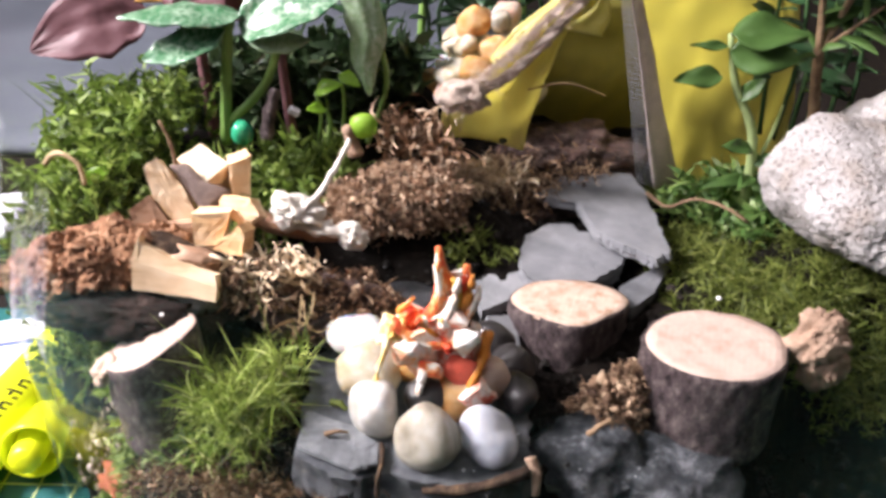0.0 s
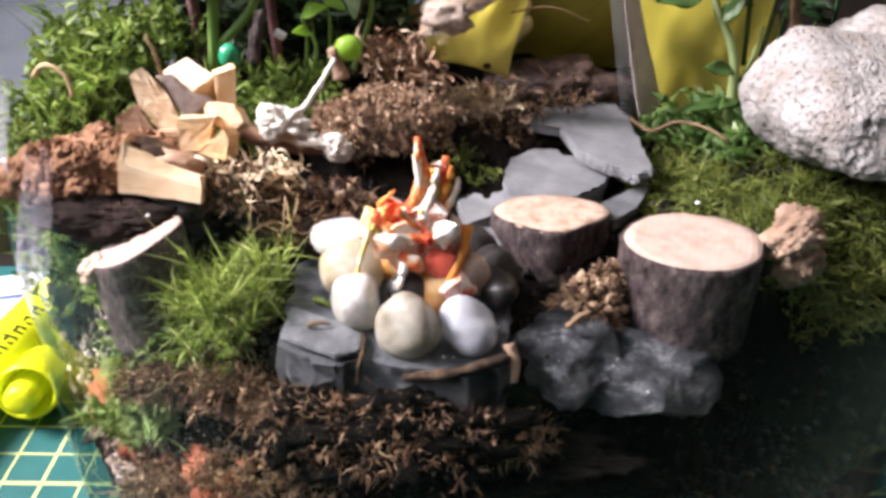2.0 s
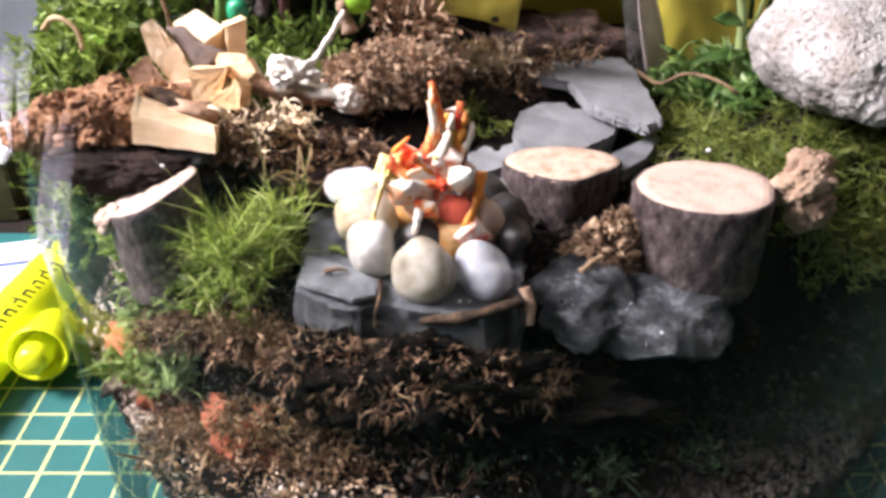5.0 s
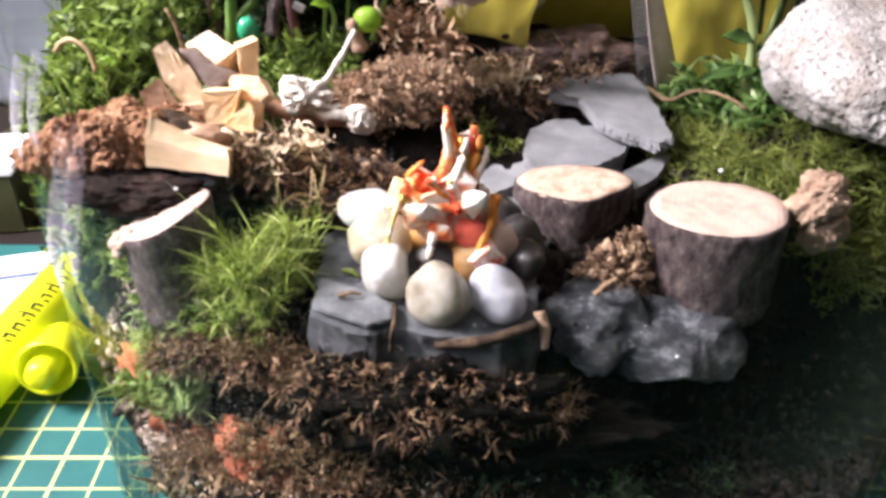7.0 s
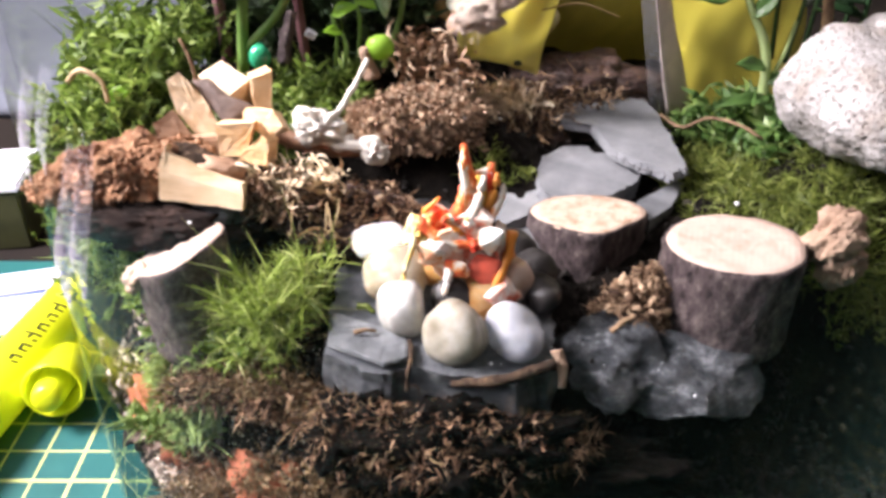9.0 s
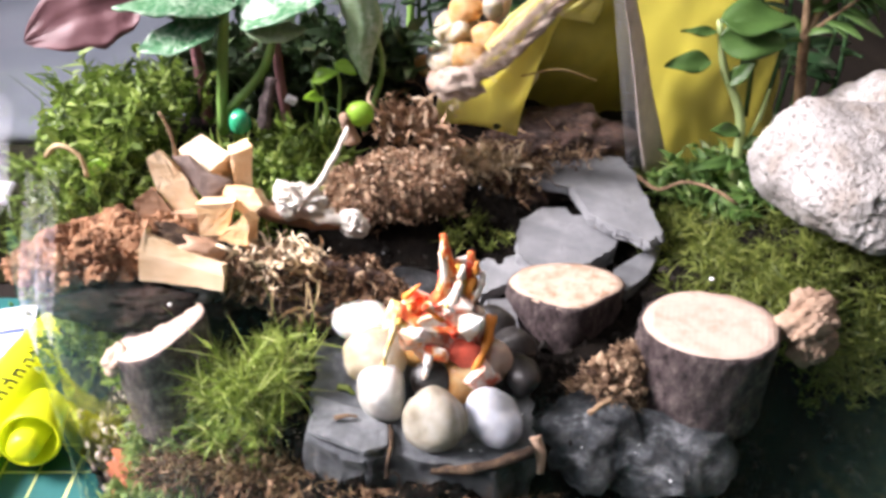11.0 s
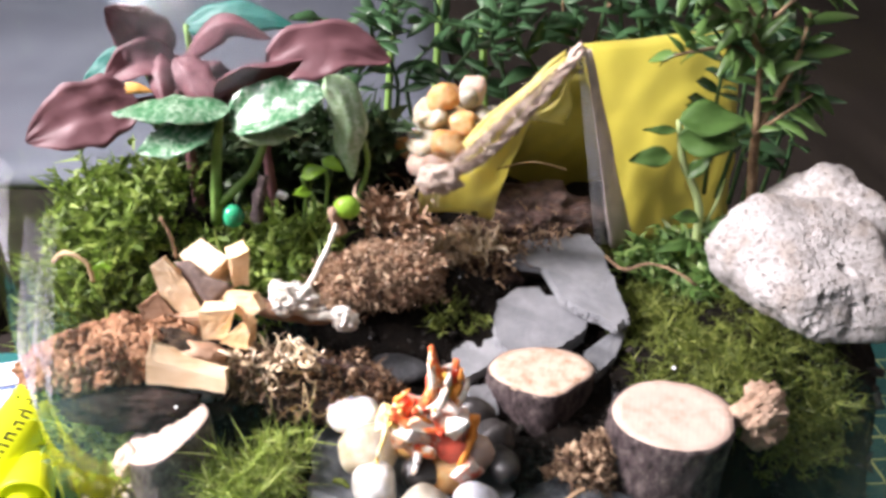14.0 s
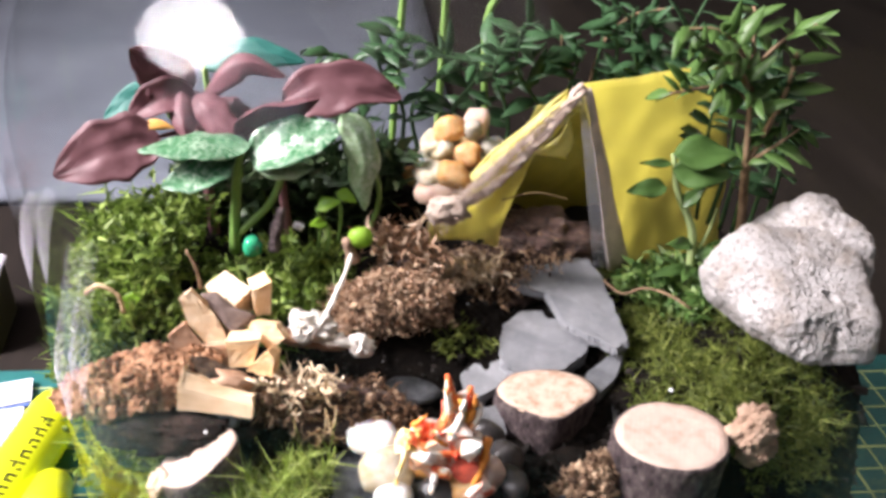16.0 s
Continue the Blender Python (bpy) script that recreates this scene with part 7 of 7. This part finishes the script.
def tent():
    t = thing("toy_tent", (0.03, 0.165, 0.09), "small yellow plastic tent with its flap tied open", "tent")

    def loc(p):
        return Vector(p) - Vector((0.03, 0.165, 0.09))
    apex, ridge = (0.0282, 0.150, 0.1440), (0.0780, 0.1850, 0.1375)
    part("side_panel", sheet_mesh([loc(apex), loc(ridge), loc((0.0480, 0.1645, 0.0880)), loc((0.0805, 0.1710, 0.0870))], 24, 24, 0.0003, 0.0014, 3, 0.0018), M_TENT, t, "taut glossy yellow side")
    # The far end is dark olive by its colour, in place of shade.
    part("side_panel", sheet_mesh([loc((0.0260, 0.1800, 0.1270)), loc((0.0680, 0.1860, 0.1240)), loc((0.0120, 0.1850, 0.0860)), loc((0.0520, 0.1960, 0.0840))], 24, 20, 0.0003, -0.001, 5, 0.0012), M_TENT_SHADED, t, "far end of the yellow tent, its shade coloured in as dark olive")
    flap = part("flap", rail_sheet([loc(p) for p in ((0.0264, 0.1495, 0.1425), (0.0182, 0.1480, 0.1335), (0.0112, 0.1478, 0.1262), (0.0040, 0.1472, 0.1190), (-0.0034, 0.1468, 0.1128), (-0.0040, 0.1465, 0.1070))],
                                   [loc(p) for p in ((0.0290, 0.1510, 0.1385), (0.0236, 0.1500, 0.1330), (0.0196, 0.1500, 0.1276), (0.0168, 0.1505, 0.1200), (0.0150, 0.1525, 0.1105), (0.0130, 0.1545, 0.1015))], 16, 28, 0.0003, 9, 0.0011, -0.0012), M_TENT, t, "yellow flap folded aside")
    part("flap_edge", rail_sheet([loc(p) for p in ((0.0252, 0.1508, 0.1425), (0.0170, 0.1512, 0.1344), (0.0098, 0.1510, 0.1272), (0.0052, 0.1505, 0.1220))],
                                 [loc(p) for p in ((0.0250, 0.1500, 0.1410), (0.0172, 0.1490, 0.1325), (0.0105, 0.1490, 0.1255), (0.0060, 0.1485, 0.1210))], 8, 18, 0.0003, 4, 0.0010), M_TENT, t, "yellow turned-back edge behind the twine")
    part("tab", rail_sheet([loc(p) for p in ((0.0252, 0.1478, 0.1374), (0.0236, 0.1470, 0.1335), (0.0178, 0.1468, 0.1292))],
                           [loc(p) for p in ((0.0262, 0.1480, 0.1352), (0.0268, 0.1474, 0.1312), (0.0256, 0.1472, 0.1280))], 6, 10, 0.0003, 6, 0.0006), M_TENT, t, "crumpled yellow tab at the flap")
    bm = bmesh.new()
    rope(bm, [loc(p) for p in ((0.0280, 0.1490, 0.1440), (0.0225, 0.1480, 0.1360), (0.0150, 0.1470, 0.1265), (0.0080, 0.1465, 0.1195), (0.0010, 0.1455, 0.1155), (-0.0034, 0.1452, 0.1128))], 0.00105, 90, 0.3)
    twine = part("twine", bm, M_TWINE, t, "frayed brown twine along the flap")
    rng = np.random.default_rng(3)
    n = 3600
    u = rng.random(n)[:, None] ** 0.7
    p = (1 - u) * np.array(loc((0.0275, 0.1485, 0.1430))) + u * np.array(loc((-0.0020, 0.1450, 0.1138)))
    part("fray", ribbons(p + rng.normal(size=(n, 3)) * (0.0003 + 0.0008 * u ** 3), rng.normal(size=(n, 3)) + np.array([0.5, 0, 0.4]), 0.0005 + 0.0026 * rng.random(n) ** 3, 0.00012, 0.5, rng, "fray"), M_TWINE, twine, "loose fibres of the twine", kind="stuff")
    bm = bmesh.new()
    lump(bm, loc((0.0002, 0.1448, 0.1162)), (0.0044, 0.0020, 0.0030), 77, 0.5, 1.9, 4, 0.2)
    part("frayed_end", bm, M_TWINE, twine, "thick frayed end of the twine")
    bm = bmesh.new()
    lump(bm, loc((0.0088, 0.1500, 0.1048)), (0.0009, 0.0004, 0.0007), 3, 0.05, 1.0, 2)
    part("eyelet", bm, M_INK, flap, "small dark eyelet")
    part("edging", sheet_mesh([loc((0.0286, 0.1493, 0.1425)), loc((0.0300, 0.1500, 0.1430)), loc((0.0458, 0.1612, 0.0885)), loc((0.0522, 0.1646, 0.0885))], 5, 24, 0.0005, 0.0006, 2, 0.0007), M_TAPE, t, "pinkish frayed edging")
    # netting that hangs inside the edge
    a, b, c, d = (loc(p) for p in ((0.0272, 0.1500, 0.1425), (0.0290, 0.1497, 0.1425), (0.0405, 0.1590, 0.0920), (0.0464, 0.1620, 0.0890)))
    bm = bmesh.new()
    for i in range(9):
        u = i / 8
        tube(bm, [a * (1 - u) + b * u, (a * (1 - u) + b * u) * 0.5 + (c * (1 - u) + d * u) * 0.5, c * (1 - u) + d * u], 0.000045, 4)
    for j in range(46):
        v = j / 45
        tube(bm, [a * (1 - v) + c * v, b * (1 - v) + d * v], 0.000045, 4)
    part("netting", bm, M_NET, t, "fine grey netting")
    bm = bmesh.new()
    tube(bm, spline([loc(p) for p in ((0.0130, 0.1500, 0.1160), (0.0210, 0.1520, 0.1168), (0.0300, 0.1560, 0.1130))], 12), 0.00022, 5)
    part("thread", bm, M_PALE, t, "pale thread across the tent mouth")


# ---- plants ----
def plant(name, base, label, stems, leaves, leaf_mat, stem_mat):
    """stems: lists of points with two radii; leaves: base, direction, normal, length, width, curl."""
    t = thing(name, base, label, "plant")
    B = Vector(base)
    for pts, r0, r1 in stems:
        bm = bmesh.new()
        sp = spline([Vector(p) - B for p in pts], 14)
        tube(bm, sp, [r0 + (r1 - r0) * i / 13 for i in range(14)], 8)
        part("stem", bm, stem_mat, t)
    for k, (p, ax, nm, L, W, curl) in enumerate(leaves):
        bm = bmesh.new()
        leaf_into(bm, Vector(p) - B, ax, nm, L, W, curl, 0.22, 0.045, k * 1.7, rows=15, cols=9)
        part("leaf", bm, leaf_mat, t)
    return t


def leafy(name, base, label, stems, leaves, stem_mat):
    """stems: points and two radii; leaves: midrib, side, width, cup, twist, material, label."""
    t = thing(name, base, label, "plant")
    B = Vector(base)
    for pts, r0, r1 in stems:
        bm = bmesh.new()
        sp = spline([Vector(p) - B for p in pts], 14)
        tube(bm, sp, [r0 + (r1 - r0) * i / 13 for i in range(14)], 8)
        part("stem", bm, stem_mat, t)
    for k, (spine, side, width, cup, twist, mat, words) in enumerate(leaves):
        bm = bmesh.new()
        blade(bm, [Vector(p) - B for p in spine], side, width, cup, 0.07, k * 3 + 1, twist=twist, ragged=0.10)
        part("leaf", bm, mat, t, words)
    return t


def variegated():
    leafy("variegated_plant", (-0.0475, 0.1490, 0.1050), "low plant with silvery-veined green leaves",
          [([(-0.0480, 0.1490, 0.1030), (-0.0468, 0.1490, 0.1150), (-0.0450, 0.1492, 0.1285)], 0.0013, 0.0010),
           ([(-0.0475, 0.1490, 0.1070), (-0.0390, 0.1488, 0.1160), (-0.0350, 0.1485, 0.1265)], 0.0010, 0.0008)],
          [([(-0.0425, 0.1500, 0.1290), (-0.0540, 0.1490, 0.1302), (-0.0655, 0.1480, 0.1284)], (0.0, 0.95, 0.16), 0.0105, -0.2, 0, M_VARIEG, ""),
           ([(-0.0455, 0.1490, 0.1268), (-0.0535, 0.1470, 0.1236), (-0.0612, 0.1455, 0.1212)], (0.2, 0.8, 0.55), 0.0090, 0.15, 0, M_VARIEG, ""),
           ([(-0.0430, 0.1490, 0.1270), (-0.0335, 0.1478, 0.1308), (-0.0232, 0.1475, 0.1338)], (-0.1, 0.75, 0.62), 0.0118, -0.25, 0, M_VARIEG, ""),
           ([(-0.0415, 0.1480, 0.1268), (-0.0360, 0.1460, 0.1255), (-0.0290, 0.1450, 0.1262)], (-0.1, 0.5, 0.35), 0.0050, 0.3, 20, M_PALELEAF, "pale leaf turned to its underside")],
          M_STEM)


def pale_leaf():
    leafy("drooping_leaf", (-0.0200, 0.1480, 0.1060), "pale green drooping leaf twisted on a thin stalk",
          [([(-0.0190, 0.1490, 0.1040), (-0.0150, 0.1490, 0.1180), (-0.0190, 0.1480, 0.1310), (-0.0222, 0.1472, 0.1365)], 0.0006, 0.0005)],
          [([(-0.0232, 0.1470, 0.1375), (-0.0200, 0.1462, 0.1335), (-0.0185, 0.1460, 0.1275), (-0.0192, 0.1465, 0.1210), (-0.0183, 0.1470, 0.1148)], (1.0, 0.25, 0.3), 0.0074, 0.3, 35, M_PALELEAF, "")],
          M_STEM)


def plum_plant():
    leafy("plum_plant", (-0.0560, 0.1680, 0.1000), "plum-red leafy plant at the back of the jar",
          [([(-0.0560, 0.1690, 0.0960), (-0.0565, 0.1685, 0.1150), (-0.0565, 0.1670, 0.1340)], 0.0014, 0.0010),
           ([(-0.0565, 0.1680, 0.1220), (-0.0600, 0.1630, 0.1260), (-0.0645, 0.1580, 0.1270)], 0.0007, 0.0005),
           ([(-0.0370, 0.1640, 0.0970), (-0.0380, 0.1630, 0.1150), (-0.0370, 0.1605, 0.1335)], 0.0012, 0.0008)],
          [([(-0.0632, 0.1580, 0.1272), (-0.0745, 0.1550, 0.1250), (-0.0855, 0.1530, 0.1198)], (0.1, 0.45, 0.85), 0.0145, 0.1, 0, M_RED, ""),
           ([(-0.0575, 0.1665, 0.1338), (-0.0628, 0.1660, 0.1395), (-0.0688, 0.1650, 0.1446)], (0.7, 0.25, 0.7), 0.0118, 0.15, 0, M_RED, ""),
           ([(-0.0560, 0.1660, 0.1332), (-0.0630, 0.1640, 0.1340), (-0.0708, 0.1615, 0.1296)], (0.0, 0.5, 0.85), 0.0085, 0.45, 10, M_RED, ""),
           ([(-0.0590, 0.1655, 0.1350), (-0.0585, 0.1605, 0.1318), (-0.0572, 0.1565, 0.1268)], (1.0, 0.1, 0.1), 0.0062, 0.7, 0, M_RED, "folded young leaf"),
           ([(-0.0550, 0.1660, 0.1330), (-0.0495, 0.1650, 0.1396), (-0.0435, 0.1650, 0.1422), (-0.0355, 0.1650, 0.1388)], (0.0, 0.6, 0.8), 0.0062, 0.5, 0, M_RED, ""),
           ([(-0.0562, 0.1640, 0.1345), (-0.0510, 0.1600, 0.1312), (-0.0445, 0.1570, 0.1262)], (0.5, 0.5, 0.7), 0.0080, 0.3, 0, M_RED, ""),
           ([(-0.0460, 0.1585, 0.1275), (-0.0408, 0.1555, 0.1342), (-0.0345, 0.1540, 0.1372), (-0.0280, 0.1530, 0.1386)], (0.3, 0.35, -0.85), 0.0092, 0.6, 30, M_RED, "leaf rolled up along its edge"),
           ([(-0.0362, 0.1600, 0.1340), (-0.0280, 0.1600, 0.1378), (-0.0195, 0.1600, 0.1392), (-0.0102, 0.1600, 0.1362)], (0.0, 0.5, 0.85), 0.0122, -0.2, 0, M_RED, ""),
           ([(-0.0540, 0.1680, 0.1300), (-0.0490, 0.1660, 0.1290), (-0.0425, 0.1640, 0.1300)], (0.0, 0.6, 0.75), 0.0090, 0.2, 0, M_RED, "")],
          M_RED)
    leafy("teal_leaf_plant", (-0.0560, 0.1850, 0.0960), "blue-green broad leaves in shade behind the plum plant",
          [([(-0.0560, 0.1850, 0.0940), (-0.0565, 0.1840, 0.1180), (-0.0570, 0.1830, 0.1360)], 0.0010, 0.0007),
           ([(-0.0560, 0.1850, 0.1080), (-0.0640, 0.1820, 0.1180), (-0.0690, 0.1800, 0.1295)], 0.0008, 0.0005)],
          [([(-0.0575, 0.1830, 0.1352), (-0.0455, 0.1820, 0.1388), (-0.0325, 0.1815, 0.1368)], (0.0, 0.5, 0.85), 0.0075, 0.1, 0, M_TEAL, ""),
           ([(-0.0690, 0.1800, 0.1312), (-0.0755, 0.1785, 0.1270), (-0.0815, 0.1770, 0.1215)], (0.4, 0.4, 0.8), 0.0060, 0.1, 0, M_TEAL, "")],
          M_STEM)
    bm = bmesh.new()
    blade(bm, [(0, 0, 0), (0.0035, -0.0004, 0.0005), (0.0070, 0, -0.0006)], (0, 0.6, 0.8), 0.0024, 0.2, 0.1, 5, rows=9, cols=5)
    t = thing("fallen_leaf", (-0.0672, 0.1592, 0.1294), "withered orange leaf lying on the plum plant", "leaf")
    part("leaf", bm, M_WITHER, t)


def shrub(name, base, label, limbs, count, size, mat, seed, stem_mat=None, droop=0.1):
    """A woody shrub: limbs as point lists, with small leaves set along their outer parts."""
    t = thing(name, base, label, "shrub")
    B = Vector(base)
    rng = random.Random(seed)
    for li, (pts, r0, r1, n0, n1) in enumerate(limbs):
        bm = bmesh.new()
        sp = spline([Vector(p) - B for p in pts], 20)
        tube(bm, sp, [r0 + (r1 - r0) * i / 19 for i in range(20)], 8)
        part("branch", bm, stem_mat or M_STICK, t)
        made = max(3, int(count * (n1 - n0)))
        for k in range(made):
            u = n0 + (n1 - n0) * (k + rng.random()) / made
            i = min(18, int(u * 19))
            p = sp[i].lerp(sp[i + 1], u * 19 - i)
            d = (sp[i + 1] - sp[i]).normalized()
            out = Vector((rng.gauss(0, 1), rng.gauss(-0.25, 0.9), rng.gauss(0, 0.4)))
            out = (out - d * out.dot(d)).normalized()
            ax = out + d * 0.55 - Vector((0, 0, droop))
            L = size * rng.uniform(0.6, 1.25)
            bm = bmesh.new()
            leaf_into(bm, p, ax, Vector((rng.gauss(0, 0.3), -0.55, 0.85)), L, L * rng.uniform(0.24, 0.38), rng.uniform(0.1, 0.7), 0.3, 0.0, k, rows=6, cols=3)
            part("leaf", bm, mat, t)
    return t


def shrubs():
    shrub("shrub", (0.0725, 0.1500, 0.0950), "small woody shrub with narrow green leaves beside the tent", [
        ([(0.0725, 0.1500, 0.0940), (0.0720, 0.1495, 0.1080), (0.0700, 0.1500, 0.1200), (0.0690, 0.1500, 0.1260)], 0.0013, 0.0010, 0.9, 1.0),
        ([(0.0690, 0.1500, 0.1255), (0.0670, 0.1510, 0.1380), (0.0655, 0.1530, 0.1500), (0.0640, 0.1550, 0.1600)], 0.0008, 0.0004, 0.1, 1.0),
        ([(0.0690, 0.1500, 0.1255), (0.0730, 0.1520, 0.1340), (0.0760, 0.1540, 0.1420), (0.0770, 0.1560, 0.1500)], 0.0009, 0.0004, 0.35, 1.0),
        ([(0.0665, 0.1510, 0.1420), (0.0610, 0.1520, 0.1480), (0.0560, 0.1530, 0.1510), (0.0520, 0.1530, 0.1520)], 0.0005, 0.0003, 0.2, 1.0),
        ([(0.0660, 0.1520, 0.1480), (0.0720, 0.1530, 0.1540), (0.0790, 0.1540, 0.1570)], 0.0005, 0.0003, 0.2, 1.0),
        ([(0.0668, 0.1510, 0.1400), (0.0640, 0.1490, 0.1450), (0.0600, 0.1480, 0.1490), (0.0570, 0.1480, 0.1500)], 0.0005, 0.0003, 0.1, 1.0),
        ([(0.0668, 0.1510, 0.1400), (0.0600, 0.1500, 0.1440), (0.0530, 0.1495, 0.1436), (0.0470, 0.1490, 0.1425)], 0.0005, 0.0003, 0.15, 1.0),
        ([(0.0662, 0.1515, 0.1450), (0.0600, 0.1500, 0.1530), (0.0540, 0.1495, 0.1565), (0.0470, 0.1490, 0.1565)], 0.0005, 0.0003, 0.15, 1.0),
        ([(0.0690, 0.1500, 0.1255), (0.0735, 0.1490, 0.1300), (0.0790, 0.1490, 0.1350)], 0.0005, 0.0003, 0.3, 1.0),
    ], 17, 0.0082, M_LEAF, 3)
    plant("seedling", (0.0605, 0.1480, 0.0930), "pale-stemmed seedling with broad leaves before the yellow tent",
          [([(0.0610, 0.1470, 0.0920), (0.0590, 0.1470, 0.1085), (0.0535, 0.1480, 0.1190), (0.0502, 0.1475, 0.1290)], 0.0012, 0.0006), ([(0.0600, 0.1470, 0.1000), (0.0625, 0.1470, 0.1080), (0.0640, 0.1480, 0.1150)], 0.0005, 0.0003)],
          [((0.0500, 0.1470, 0.1290), (1.0, -0.1, 0.1), (0.0, -0.55, 0.85), 0.0145, 0.0085, 0.2),
           ((0.0505, 0.1465, 0.1260), (0.9, -0.3, 0.0), (0.0, -0.9, 0.45), 0.0125, 0.0080, 0.15),
           ((0.0505, 0.1480, 0.1205), (-1.0, -0.1, -0.05), (0.0, -0.7, 0.7), 0.0095, 0.0046, 0.1),
           ((0.0545, 0.1475, 0.1160), (0.6, -0.3, 0.8), (-0.4, -0.7, 0.5), 0.0070, 0.0034, 0.2),
           ((0.0595, 0.1465, 0.1060), (-0.8, -0.4, 0.3), (0.2, -0.6, 0.8), 0.0080, 0.0036, 0.4),
           ((0.0600, 0.1465, 0.1030), (0.9, -0.4, 0.35), (0.0, -0.6, 0.8), 0.0085, 0.0036, 0.4),
           ((0.0605, 0.1465, 0.0990), (-0.9, -0.3, 0.15), (0.0, -0.6, 0.8), 0.0110, 0.0030, 0.7),
           ((0.0605, 0.1465, 0.0980), (0.7, -0.6, 0.2), (0.0, -0.5, 0.85), 0.0095, 0.0032, 0.6),
           ((0.0600, 0.1460, 0.1000), (-0.4, -0.8, 0.35), (0.0, -0.5, 0.85), 0.0090, 0.0032, 0.6),
           ((0.0505, 0.1478, 0.1265), (-1.0, 0.0, 0.02), (0.0, -0.7, 0.7), 0.0075, 0.0020, 0.05)],
          M_LEAF, M_PALESTEM)
    rng = random.Random(12)
    limbs = []
    for k in range(11):
        x = -0.024 + k * 0.0076
        y = 0.196 + rng.uniform(-0.004, 0.006)
        limbs.append(([(x, y, 0.098), (x + rng.uniform(-0.004, 0.004), y, 0.118), (x + rng.uniform(-0.008, 0.008), y - 0.002, 0.132), (x + rng.uniform(-0.012, 0.014), y - 0.003, 0.140 + rng.uniform(-0.004, 0.004))], 0.0007, 0.0003, 0.25, 1.0))
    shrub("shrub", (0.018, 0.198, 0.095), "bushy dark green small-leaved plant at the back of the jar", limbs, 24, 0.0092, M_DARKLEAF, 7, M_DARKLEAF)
    shrub("shrub", (0.060, 0.192, 0.095), "spreading twigs with small green leaves behind the tent", [
        ([(0.046, 0.200, 0.094), (0.044, 0.199, 0.120), (0.046, 0.198, 0.138), (0.052, 0.196, 0.146), (0.062, 0.194, 0.149)], 0.0007, 0.0003, 0.55, 1.0),
        ([(0.044, 0.199, 0.118), (0.036, 0.198, 0.132), (0.034, 0.197, 0.140)], 0.0005, 0.0003, 0.4, 1.0)], 16, 0.0085, M_DARKLEAF, 9)
    limbs = []
    for k in range(8):
        x = 0.046 + k * 0.0036
        y = 0.200 - 0.0024 * k + rng.uniform(-0.003, 0.003)
        limbs.append(([(x, y, 0.096), (x + rng.uniform(-0.003, 0.003), y, 0.120), (x + rng.uniform(-0.006, 0.004), y - 0.002, 0.140), (x + rng.uniform(-0.012, 0.004), y - 0.003, 0.152 + rng.uniform(-0.006, 0.006))], 0.0007, 0.0003, 0.15, 1.0))
    for k in range(6):
        x, y = 0.0700 + 0.0022 * k, 0.1690 - 0.0026 * k
        limbs.append(([(x, y, 0.100), (x + rng.uniform(-0.002, 0.001), y, 0.118), (x + rng.uniform(-0.003, 0.001), y, 0.134), (x + rng.uniform(-0.006, 0.0), y - 0.001, 0.144 + rng.uniform(-0.004, 0.006))], 0.0006, 0.0003, 0.2, 1.0))
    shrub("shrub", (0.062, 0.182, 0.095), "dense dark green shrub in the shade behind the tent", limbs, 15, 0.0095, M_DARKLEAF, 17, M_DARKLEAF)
    t = thing("tall_stems", (0.012, 0.216, 0.095), "tall light green stems rising at the back", "plant")
    for pts in (((-0.010, 0.216, 0.094), (-0.0085, 0.216, 0.125), (-0.0070, 0.215, 0.150), (-0.0060, 0.214, 0.185)), ((0.020, 0.216, 0.094), (0.0165, 0.216, 0.135), (0.0205, 0.215, 0.150), (0.0265, 0.214, 0.185)), ((0.004, 0.217, 0.094), (0.0045, 0.216, 0.135), (0.0050, 0.215, 0.185))):
        bm = bmesh.new()
        tube(bm, spline([Vector(p) - Vector((0.012, 0.216, 0.095)) for p in pts], 14), 0.0011, 8)
        part("stem", bm, M_STEM, t)


stones()
pumice_rocks()
stumps()
firewood()
campfire()
tent()
variegated()
pale_leaf()
plum_plant()
shrubs()
sticks()
sprouts()
front_fibres()
loose_fronds()
litter()
strew_glints()
mosses()
